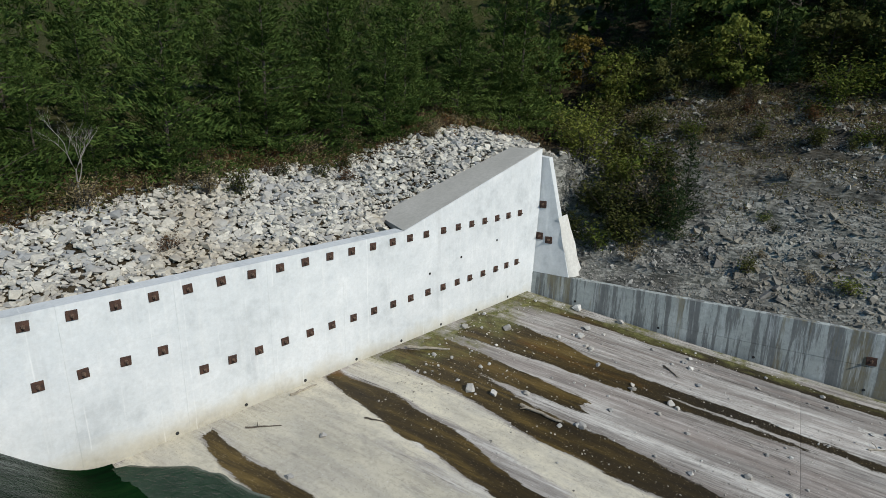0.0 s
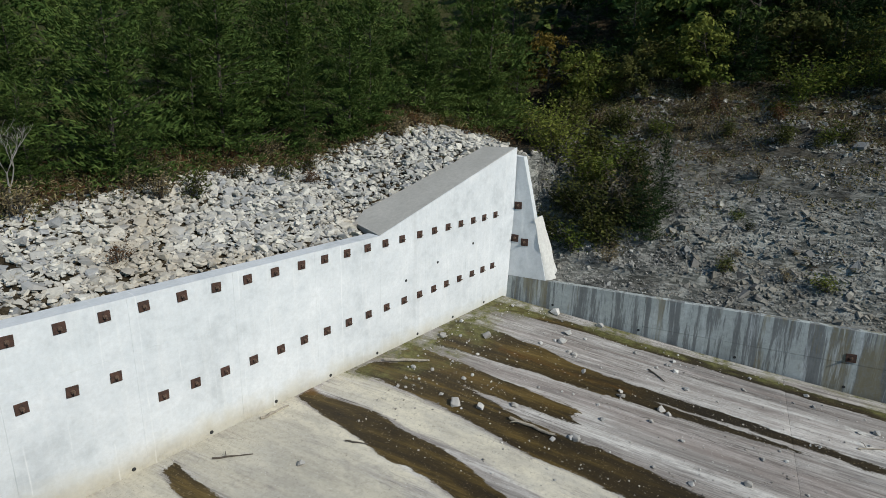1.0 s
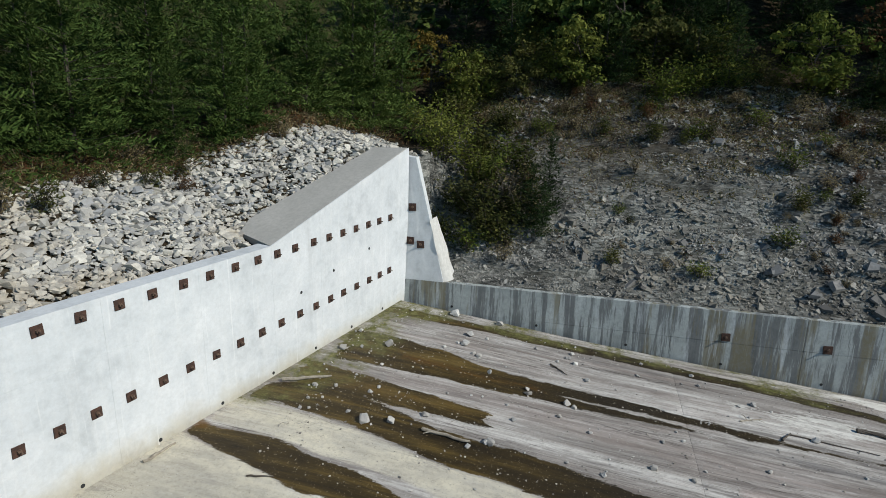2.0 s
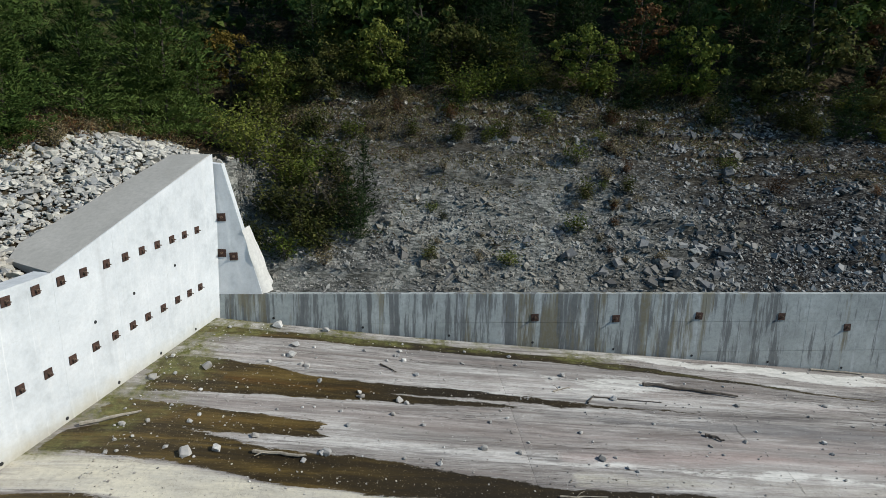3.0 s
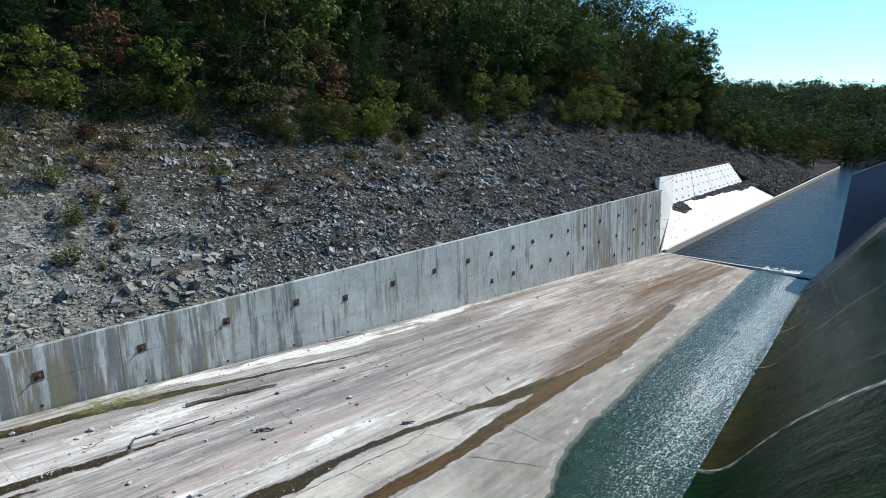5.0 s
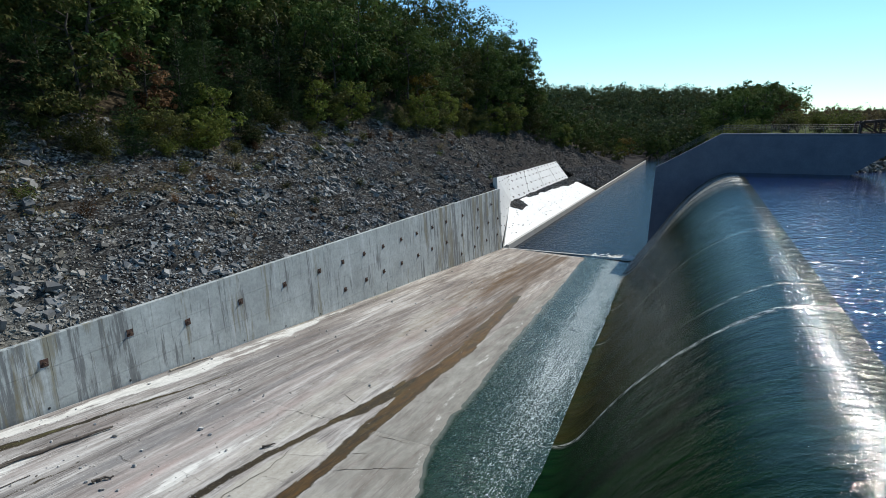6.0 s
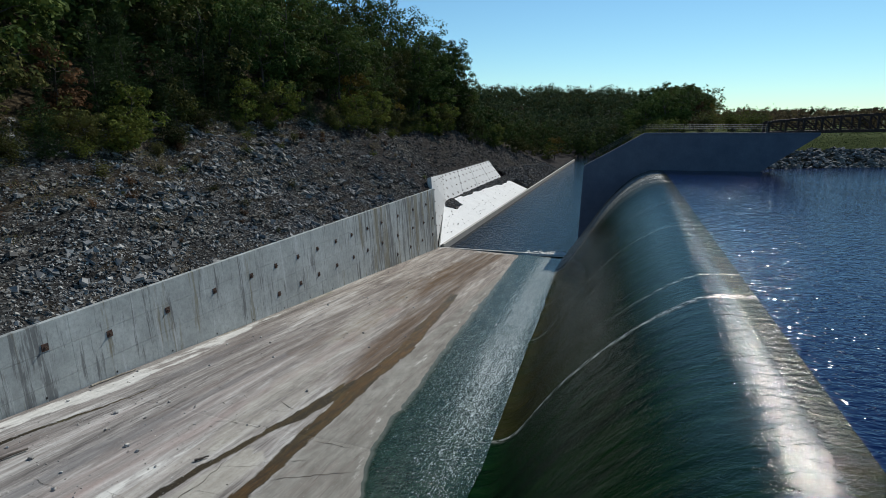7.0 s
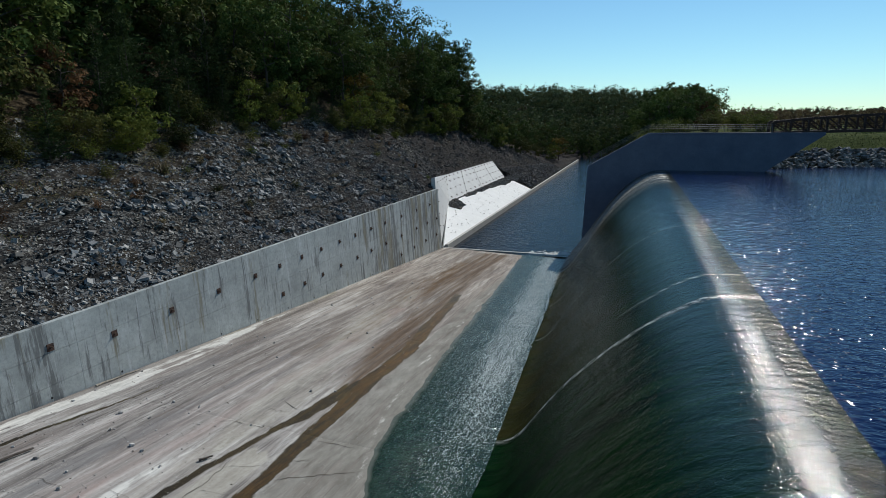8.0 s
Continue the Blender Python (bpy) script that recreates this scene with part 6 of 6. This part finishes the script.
def cedar(seed, height, spread, leaves, label, mat=CEDAR, blade=0.19):
    """A dense cone of layered drooping sprays, down to the ground."""
    r, g = random.Random(seed), np.random.default_rng(seed)
    ob = empty("tree", label=label, category="tree")
    bm = bmesh.new()
    tube(bm, [(0, 0, -0.4), (0.05, 0, height * 0.5), (0, 0.05, height * 0.9)], [height * 0.011, height * 0.007, 0.01], 6)
    arms = 150
    ang_0 = r.uniform(0, 6.28)
    C, N, A = [], [], []
    for k in range(arms):
        t = 0.01 + 0.97 * ((k + r.random()) / arms) ** 1.15
        reach = spread * ((1 - t) ** 0.62 * 0.95 + 0.05) * r.choice((0.5, 0.75, 0.9, 1.05, 1.3)) * (0.8 + 0.35 * math.sin(ang_0 + k * 0.11))
        ang = k * 2.39996 + r.uniform(-0.3, 0.3)
        rise = r.uniform(0.1, 0.55)
        d = np.array([math.cos(ang), math.sin(ang), rise])
        side = np.array([-math.sin(ang), math.cos(ang), 0])
        base = np.array([0, 0, t * height])
        m = max(14, int(leaves / arms * (0.4 + 1.2 * (1 - t))))
        s = 0.08 + 0.95 * g.random(m) ** 0.7
        w = (0.10 + 0.20 * np.sin(np.pi * np.clip(s, 0, 1))) * reach
        p = base + d * (s * reach)[:, None] + side * (g.normal(0, 0.6, m) * w)[:, None]
        p[:, 2] += g.normal(0, 0.07, m) - 0.22 * reach * s ** 2
        C.append(p)
        N.append(np.tile(d * 0.5 + np.array([0, 0, 0.6]), (m, 1)))
        A.append(d * 0.8 + side * g.normal(0, 0.55, m)[:, None] + np.array([0, 0, 0.45]) * g.normal(0.5, 1, m)[:, None])
        if k % 5 == 0 and t < 0.7:
            tube(bm, [Vector(base), Vector(base + d * reach * 0.7)], [0.02, 0.006], 4)
    part("trunk", bm, BARK, ob)
    C, N, A = np.concatenate(C), np.concatenate(N), np.concatenate(A)
    child("crown", leaf_cloud("crown", C, N, blade * g.uniform(0.6, 1.5, len(C)), mat, 0.3, g, A), ob)
    return ob


def shrub(seed, height, spread, mat, leaves, leaf, label, stems=9, name="shrub"):
    r, g = random.Random(seed), np.random.default_rng(seed)
    ob = empty(name, label=label, category="shrub")
    bm = bmesh.new()
    C, N = [], []
    for k in range(stems):
        ang, out = r.uniform(0, 6.28), spread * r.uniform(0.2, 1.0)
        top = Vector((math.cos(ang) * out, math.sin(ang) * out, height * r.uniform(0.55, 1.0)))
        tube(bm, [(0, 0, -0.15), top * 0.5 + Vector((0, 0, height * 0.1)), top], [0.02, 0.013, 0.005], 3)
        m = leaves // stems
        s = 0.35 + 0.65 * g.random(m)
        p = np.array(top[:]) * s[:, None] + g.normal(0, spread * 0.2, (m, 3))
        C.append(p)
        N.append(np.tile([0, 0, 0.7], (m, 1)))
    part("stem", bm, BARK, ob)
    C, N = np.concatenate(C), np.concatenate(N)
    C[:, 2] = np.abs(C[:, 2])
    child("foliage", leaf_cloud("foliage", C, N, leaf * g.uniform(0.6, 1.4, len(C)), mat, 0.6, g), ob)
    return ob


def bare_tree(seed, height, label, mat=PALEBARK):
    r = random.Random(seed)
    ob = empty("tree", label=label, category="tree")
    bm = bmesh.new()

    def grow(p, d, length, rad, depth):
        pts, q = [p], p
        for k in range(3):
            d = (d + Vector((r.uniform(-0.2, 0.2), r.uniform(-0.2, 0.2), r.uniform(-0.02, 0.12)))).normalized()
            q = q + d * length / 3
            pts.append(q)
        tube(bm, pts, [rad, rad * 0.85, rad * 0.7, rad * 0.5], 5)
        if depth:
            for k in range(3):
                dd = (d + Vector((r.uniform(-0.8, 0.8), r.uniform(-0.8, 0.8), r.uniform(-0.1, 0.5)))).normalized()
                grow(pts[r.choice((2, 3))], dd, length * r.uniform(0.5, 0.75), rad * 0.5, depth - 1)

    grow(Vector((0, 0, -0.3)), Vector((r.uniform(-0.2, 0.2), 0.1, 1)), height * 0.5, height * 0.014, 4)
    part("trunk", bm, mat, ob)
    return ob


def plant(proto_list, spots, r, lean=4.0):
    """Set copies of the prototypes at (x, y, scale); the first use moves the prototype itself."""
    for k, (x, y, s) in enumerate(spots):
        p = proto_list[r.randrange(len(proto_list))]
        z = float(ground_at(np.array([x]), np.array([y]))[0])
        m = pose(x, y, z - 0.05, r.uniform(-lean, lean), r.uniform(-lean, lean), r.uniform(0, 360)) @ Matrix.Diagonal((s, s, s * r.uniform(0.88, 1.12), 1))
        if p.get("set"):
            made = copy_thing(p, m)
            made.scale = m.to_scale()
        else:
            p.matrix_basis = m
            p["set"] = 1


r = random.Random(77)
CEDARS = [cedar(300 + k, 6.2 + 0.8 * k, 2.7, 8800, "dense green cedar among others above the stone bank") for k in range(4)]
DARKS = [cedar(310 + k, 7.2 + 0.6 * k, 2.6, 3700, "green cedar in the hillside wood, shade put into its leaf colour", SHADECEDAR, 0.24) for k in range(3)]
GREENS = [broadleaf(400, 11, 3.8, GREEN, 3000, 0.29, "tall leafy green tree on the hillside", BARK, 0.1),
          broadleaf(401, 12, 4.0, GREEN, 3000, 0.29, "tall leafy green tree on the hillside", BARK, 0.14),
          broadleaf(402, 10, 3.6, OLIVE, 2900, 0.28, "olive green tree turning in autumn", BARK, 0.1),
          broadleaf(404, 11, 3.7, GREEN, 2900, 0.29, "tall leafy green tree on the hillside", BARK, 0.15)]
TALLS = [broadleaf(430, 17, 5.4, GREEN, 4800, 0.33, "tall leafy green tree on the hill by the channel", BARK, 0.1),
         broadleaf(431, 16, 5.2, OLIVE, 4600, 0.32, "tall olive tree on the hill by the channel", BARK, 0.1),
         broadleaf(432, 18, 5.2, GREEN, 4800, 0.33, "tall leafy green tree on the hill by the channel", BARK, 0.14)]
BRIGHT = [broadleaf(410, 5.5, 2.4, LIMELEAF, 2000, 0.24, "young yellow-green tree at the edge of the wood", BARK, 0.08),
          broadleaf(411, 6, 2.5, LIMELEAF, 2200, 0.25, "young yellow-green tree at the edge of the wood", BARK, 0.08),
          broadleaf(412, 5, 2.3, OLIVE, 2000, 0.23, "young olive tree at the edge of the wood", BARK, 0.08)]
AUTUMN = [broadleaf(420, 8, 2.8, GOLD, 1900, 0.26, "golden autumn tree on the hillside", BARK, 0.12),
          broadleaf(421, 7, 2.6, RUSSET, 1800, 0.26, "russet autumn tree on the hillside", BARK, 0.12)]
SHRUBS = [shrub(500, 1.3, 0.8, OLIVE, 520, 0.12, "low olive green shrub on the slope"),
          shrub(501, 1.1, 0.8, RUSSET, 480, 0.11, "low russet shrub on the slope"),
          shrub(502, 1.2, 0.9, LIMELEAF, 500, 0.12, "low yellow-green shrub on the slope"),
          shrub(503, 1.4, 0.9, STRAW, 480, 0.10, "dry brown weeds on the slope", 14),
          shrub(504, 0.9, 0.6, STRAW, 380, 0.09, "dry brown weeds on the slope", 16)]
BUSH = [shrub(510, 2.6, 1.6, LIMELEAF, 1500, 0.17, "thick yellow-green bush at the foot of the slope", 18),
        shrub(511, 2.2, 1.5, OLIVE, 1400, 0.165, "thick olive bush at the foot of the slope", 18)]


def wood_mass(name, spots, tall, mat, label, per, leaf, wide=0.36, aspect=0.7):
    """Closed wood behind the nearer trees: one cloud of leaf clumps."""
    g = np.random.default_rng(len(spots) + per)
    P = np.array(spots)
    n = len(P)
    h = P[:, 2] * tall
    z = ground_at(P[:, 0], P[:, 1])
    lumps = 12
    t = (np.arange(lumps) + g.random((n, lumps))) / lumps
    w = np.sin(np.pi * np.clip(t * 0.8 + 0.16, 0, 1)) ** 0.7 * g.uniform(0.45, 1.0, (n, lumps))
    ang = g.uniform(0, 6.28, (n, lumps))
    heads = np.stack([P[:, 0, None] + np.cos(ang) * w * (h * wide)[:, None], P[:, 1, None] + np.sin(ang) * w * (h * wide)[:, None], z[:, None] + (0.12 + 0.85 * t) * h[:, None]], -1)
    each = per // lumps
    v = g.normal(0, 1, (n, lumps, each, 3))
    v /= np.linalg.norm(v, axis=3)[..., None]
    c = heads[:, :, None, :] + v * (h * 0.088)[:, None, None, None] * g.uniform(0.6, 1.15, (n, lumps, 1, 1)) * g.uniform(0.6, 1.05, (n, lumps, each, 1)) * np.array([1, 1, 0.75])
    per = lumps * each
    me = leaf_cloud(name, c.reshape(-1, 3), v.reshape(-1, 3) + np.array([0, 0, 0.5]), leaf * g.uniform(0.6, 1.5, n * per), mat, aspect, g)
    return tagged(new(name, me), label, "woodland", "", "stuff")


def bank_xy(a, b):
    return CORNER.x + T_END.x * a - N_END.x * b, CORNER.y + T_END.y * a - N_END.y * b


# cedars above the stone bank
spots, mass = [], []
for row in range(7):
    for k in range(21):
        a = -9 + k * 2.5 + r.uniform(-1.0, 1.0)
        b = float(bank_limit(a)) + 1.2 + row * 2.6 + r.uniform(-0.6, 0.6) + 0.02 * max(0, a - 20) ** 2
        spot = (*bank_xy(a, b), r.choice((0.6, 0.8, 0.95, 1.1, 1.25)) * r.uniform(0.9, 1.1) * (0.92 - 0.03 * row))
        (spots if row < 2 else mass).append(spot)
plant(CEDARS, spots, r, 2)
wood_mass("cedar_wood", mass, 9.0, CEDAR, "closed dark cedars behind the first rows", 1080, 0.26, 0.27, 0.32)
mass = [(*bank_xy(-14 + 4.2 * k + r.uniform(-1.2, 1.2), 20 + 4 * (k % 4) + r.uniform(-2, 2)), r.uniform(0.95, 1.3)) for k in range(26)]
wood_mass("hill_wood", mass, 12.0, GREEN, "leafy wood behind the cedars", 1760, 0.19)


# hillside wood: an uneven edge, then closed rows
def tree_edge(y):
    return float(np.interp(y, [-8, 0, 9, 18, 30, 37, 50, 72, 82, 130, 170, 260], [10.0, 12.5, 13.0, 12.0, 9.2, 9.6, 12.2, 11.5, 9.0, 8.5, 8, 9]))


def step_back(y):
    return float(np.interp(y, [79, 79.6, 117, 163, 175, 290], [0, 0.25, 10.1, 10.8, 10, 0]))


edge_spots, wood, talls, dark, autumn, under, mass, mass2 = [], [], [], [], [], [], [], []
y = -12.0
while y < 172:
    e = tree_edge(y) + step_back(y)
    tall = float(np.interp(y, [-12, 40, 65, 85, 105, 130, 165, 172], [0.85, 1.0, 1.1, 1.1, 1.12, 1.3, 1.75, 1.75]))
    for row in range(11):
        u = e + 0.9 + row * 2.9 + r.uniform(-1.1, 1.1)
        spot = (-26.4 - u, y + r.uniform(-1.5, 1.5), r.uniform(0.8, 1.15) * tall)
        q = r.random()
        if row == 0:
            (edge_spots if q < 0.6 else dark).append((spot[0], spot[1], spot[2] * (0.9 if q < 0.6 else 0.62)))
        elif row < 3:
            if q < (0.88 if 18 < y < 48 else 0.5) and y < 70:
                dark.append(spot)
            elif q > 0.965:
                autumn.append((spot[0], spot[1], spot[2] * 0.75))
            elif y > 80:
                talls.append((spot[0], spot[1], spot[2] * 0.68))
            else:
                wood.append(spot)
        else:
            (mass if q < 0.7 else mass2).append(spot)
    for k in range(2):
        under.append((-26.4 - e - r.uniform(-0.3, 3.2), y + r.uniform(-2, 2), r.uniform(0.55, 1.15)))
    y += 3.4 if y < 60 else 4.9
plant(BRIGHT, edge_spots, r)
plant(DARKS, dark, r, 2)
plant(GREENS, wood, r)
plant(TALLS, talls, r)
plant(AUTUMN, autumn, r)
plant(BUSH, under, r)
# wood that closes the downstream end of the hill
for k in range(150):
    y = r.uniform(168, 325)
    u = float(np.interp(y, [168, 200, 250, 290], [21, 17, 9, 3])) + 45 * r.random() ** 1.5
    (mass if k % 3 else mass2).append((-26.4 - u, y, r.uniform(0.8, 1.2)))
for k in range(26):
    mass.append((r.uniform(-30, 2), r.uniform(322, 345), r.uniform(0.7, 1.1)))
wood_mass("hill_wood", mass, 12.5, GREEN, "closed green wood higher on the hillside", 408, 0.52)
wood_mass("hill_wood", mass2, 11.5, OLIVE, "olive trees turning in the hillside wood", 408, 0.50)

# thick undergrowth at the upstream end of the hillside wood
plant(BUSH, [(-26.4 - r.uniform(11.5, 22), r.uniform(-8, 9), r.uniform(0.8, 1.3)) for k in range(22)], r)
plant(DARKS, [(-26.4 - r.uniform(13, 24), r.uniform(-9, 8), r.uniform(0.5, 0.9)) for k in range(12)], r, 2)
# bushes behind the wing wall
plant(BUSH, [(-28.6, -4.2, 0.95), (-29.8, -5.6, 1.0), (-29.6, -3.0, 0.95), (-31.4, -4.6, 1.05), (-31.2, -7.0, 1.1), (-33.3, -5.6, 1.0), (-33.5, -8.2, 1.1), (-28.4, -6.6, 0.8), (-35, -4.0, 0.9), (-35.6, -7.0, 1.0)], r)
plant(DARKS, [(-29.4, -2.0, 0.42), (-30.2, -1.3, 0.48), (-29.0, -1.4, 0.36)], r, 2)
plant([SHRUBS[0], SHRUBS[2], SHRUBS[3]], [(-28.4, -3.2, 1.3), (-29.6, -2.6, 1.4), (-31.0, -2.4, 1.5), (-28.0, -5.0, 1.2), (-30.6, -3.4, 1.7), (-32.4, -2.8, 1.6), (-29.2, -4.6, 1.9), (-31.8, -5.2, 2.0), (-33.2, -3.8, 1.8)], r, 3)
# tufts of dry grass over the upper cut
n = 46000
y, u = rng.uniform(-6, 80, n), rng.uniform(1.5, 14, n)
ok = fbm(y * 0.22, u * 0.3, 91) + 0.09 * (u - 9) + 0.25 * (y < 8) - 0.004 * y + 0.25 * fbm(y * 1.3, u * 1.3, 92) > 0.05
y, u = y[ok], u[ok]
x = -26.4 - u
C = np.stack([x, y, ground_at(x, y) + 0.12], 1)
half = int(len(C) * 0.72)
for mat, sel in ((STRAW, slice(0, half)), (OLIVE, slice(half, None))):
    me = leaf_cloud("slope_grass", C[sel], np.tile([0.9, 0, 0.1], (len(C[sel]), 1)), rng.uniform(0.09, 0.26, len(C[sel])), mat, 0.24)
    tagged(new("slope_grass", me), "dry tufts of grass on the cut slope" if mat is STRAW else "sparse green weeds on the cut slope", "grass", "", "stuff")
# rough brown and olive weeds in the upper part near the end wall
n = 42000
y, u = -6 + 44 * rng.random(n) ** 1.3, rng.uniform(2.0, 13.5, n)
ok = fbm(y * 0.35, u * 0.45, 95) + 0.10 * (u - 6.5) - 0.012 * y + rng.uniform(-0.25, 0.25, n) > 0.0
y, u = y[ok], u[ok]
x = -26.4 - u
C = np.stack([x, y, ground_at(x, y) + rng.uniform(0.05, 0.45, len(x))], 1)
cut = np.searchsorted(np.linspace(0, 1, len(C)), [0.42, 0.75])
for mat, sel, label in ((STRAW, slice(0, cut[0]), "dry straw weeds on the upper slope"), (OLIVE, slice(cut[0], cut[1]), "olive weeds on the upper slope"), (RUSSET, slice(cut[1], None), "russet weeds on the upper slope")):
    me = leaf_cloud("slope_grass", C[sel], np.tile([0.9, 0, 0.1], (len(C[sel]), 1)), rng.uniform(0.1, 0.3, len(C[sel])), mat, 0.16)
    tagged(new("slope_grass", me), label, "grass", "", "stuff")
# shrubs and weeds on the cut
spots = []
for k in range(76):
    y = -6 + 90 * r.random() ** 1.5
    u = tree_edge(y) - 0.3 - abs(r.gauss(0, 2.8))
    if u > 0.8:
        spots.append((-26.4 - u, y, r.uniform(0.5, 1.1)))
for k in range(30):
    spots.append((-26.4 - r.uniform(0.6, 9), -5 + 60 * r.random() ** 1.3, r.uniform(0.3, 0.75)))
for y, u, s in ((12.5, 6.4, 1.2), (11.0, 5.2, 1.0), (13.5, 5.6, 0.9), (4.0, 8.5, 1.0), (10.0, 3.2, 0.9), (14, 1.6, 0.8), (6, 1.4, 0.8)):
    spots.append((-26.4 - u, y, s))
for k in range(16):     # a weedy gully down the cut
    u = r.uniform(1.2, 9)
    spots.append((-26.4 - u, 11.6 + 0.12 * u + r.gauss(0, 0.8), r.uniform(0.4, 0.85)))
plant(SHRUBS, spots, r)
# weeds along the top of the stone bank
WEEDS = [shrub(520, 1.2, 0.8, STRAW, 520, 0.10, "dry brown weeds at the edge of the stones", 18), shrub(521, 1.1, 0.9, OLIVE, 480, 0.11, "rough green weeds at the edge of the stones", 14),
         shrub(522, 0.9, 0.7, RUSSET, 420, 0.09, "reddish dry weeds at the edge of the stones", 16)]
spots = []
for k in range(56):
    a = r.uniform(-5, 36)
    b = float(bank_limit(a)) + r.uniform(-0.6, 2.4)
    spots.append((CORNER.x + T_END.x * a - N_END.x * b, CORNER.y + T_END.y * a - N_END.y * b, r.uniform(0.5, 1.05)))
for a, b, s in ((8, 6.8, 0.9), (9.5, 7.2, 0.8), (16.5, 2.3, 0.7), (7.0, 5.9, 0.8), (13.5, 6.2, 1.0), (12.4, 6.0, 1.0), (18, 6.0, 1.0)):
    spots.append((CORNER.x + T_END.x * a - N_END.x * b, CORNER.y + T_END.y * a - N_END.y * b, s))
plant(WEEDS, spots, r)
n = 16000
a = rng.uniform(-6, 38, n)
b = bank_limit(a) + rng.normal(0.9, 0.9, n)
x, y = CORNER.x + T_END.x * a - N_END.x * b, CORNER.y + T_END.y * a - N_END.y * b
C = np.stack([x, y, ground_at(x, y) + rng.uniform(0.05, 0.55, n)], 1)
for mat, sel in ((STRAW, slice(0, 6000)), (OLIVE, slice(6000, 10500)), (RUSSET, slice(10500, None))):
    me = leaf_cloud("bank_grass", C[sel], np.tile([0.5, 0.9, 0.1], (len(C[sel]), 1)), rng.uniform(0.08, 0.26, len(C[sel])), mat, 0.22)
    tagged(new("bank_grass", me), "rough dry grass and weeds above the stone bank", "grass", "", "stuff")
# pale dead tree at the bank
dead = bare_tree(61, 3.3, "leaning bare pale dead tree before the cedars")
x, y = -10.1, -18.9
dead.matrix_basis = pose(x, y, float(ground_at(np.array([x]), np.array([y]))[0]), 4, 10, 0)
bald = bare_tree(62, 15.0, "bare grey tree standing out of the wood", BARK)
x, y = -64.5, 150.0
bald.matrix_basis = pose(x, y, float(ground_at(np.array([x]), np.array([y]))[0]) + 4, 0, 0, 0) @ Matrix.Scale(1.25, 4)

# trees beyond the abutment
plant(BUSH, [(r.uniform(-1, 22), r.uniform(108, 120), r.uniform(1.2, 1.7)) for k in range(14)], r)
plant(GREENS, [(y * r.uniform(0.015, 0.115), y, r.uniform(0.66, 0.9)) for y in [r.uniform(118, 158) for k in range(26)]], r)
plant(GREENS, [(-26.4 - step_back(y) - r.uniform(6, 13), y, r.uniform(0.45, 0.8)) for y in [172 + 6.5 * k for k in range(14)]], r)
plant(AUTUMN, [(13, 125, 0.7), (17, 150, 0.8), (-29.5, 262, 1.3), (-47, 150, 0.9)], r)
plant(BRIGHT, [(-45, 180, 1.4), (-42, 196, 1.4), (-38, 214, 1.3), (-35, 232, 1.3), (-31, 250, 1.2)], r)
wood_mass("valley_wood", [(r.uniform(-3, 17), r.uniform(165, 260), r.uniform(0.7, 1.05)) for k in range(90)], 12.0, GREEN, "green trees of the valley beyond the abutment", 360, 0.6)


def far_wood(name, n, xr, yr, tall, mat, label, per=46, leaf=1.5):
    g = np.random.default_rng(len(name) + n)
    x, y = g.uniform(*xr, n), g.uniform(*yr, n)
    z = hill_z(x, y)
    h = g.uniform(*tall, n)
    lumps = max(4, per // 12)
    each = per // lumps
    q = g.normal(0, 1, (n, lumps, 3))
    q /= np.linalg.norm(q, axis=2)[..., None]
    heads = np.stack([x, y, z + h * 0.50], 1)[:, None, :] + q * (h * 0.36)[:, None, None] * np.array([1.0, 1.0, 1.15])
    v = g.normal(0, 1, (n, lumps, each, 3))
    v /= np.linalg.norm(v, axis=3)[..., None]
    c = heads[:, :, None, :] + v * (h * 0.13)[:, None, None, None] * g.uniform(0.6, 1.05, (n, lumps, each, 1))
    per = lumps * each
    me = leaf_cloud(name, c.reshape(-1, 3), v.reshape(-1, 3) + np.array([0, 0, 0.4]), leaf * g.uniform(0.6, 1.5, n * per), mat, 0.8, g)
    return tagged(new(name, me), label, "woodland", "", "stuff")


far_wood("far_wood", 900, (-190, 46), (345, 545), (11, 19), FARLEAF, "far wooded ridge across the valley, dark green", 144, 1.05)
far_wood("far_wood", 300, (-150, 44), (335, 540), (10, 16), OLIVE, "scattered olive trees of the far wooded ridge", 132, 1.1)
far_wood("far_wood", 700, (70, 520), (300, 560), (3, 5.5), FARLEAF, "low far wood beyond the lake", 48, 1.2)
far_wood("far_brush", 520, (17, 330), (150, 300), (3, 5.5), RUSSET, "thin reddish-brown brush beyond the knoll", 96, 0.42)
far_wood("far_brush", 260, (15, 70), (128, 170), (2.5, 4.5), BRUSH, "dull brown and olive brush beyond the knoll", 120, 0.34)
# grass on the knoll
n = 16000
x, y = rng.uniform(16, 62, n), rng.uniform(92, 122, n)
z = ground_at(x, y)
ok = z > 2.6
C = np.stack([x, y, z + 0.1], 1)[ok]
tagged(new("grass", leaf_cloud("grass", C, np.tile([1.0, 0, 0.2], (len(C), 1)), rng.uniform(0.12, 0.28, len(C)), GREEN, 0.45)), "short rough grass on the knoll", "grass", "", "stuff")
for p in bpy.data.objects:
    if "set" in p:
        del p["set"]
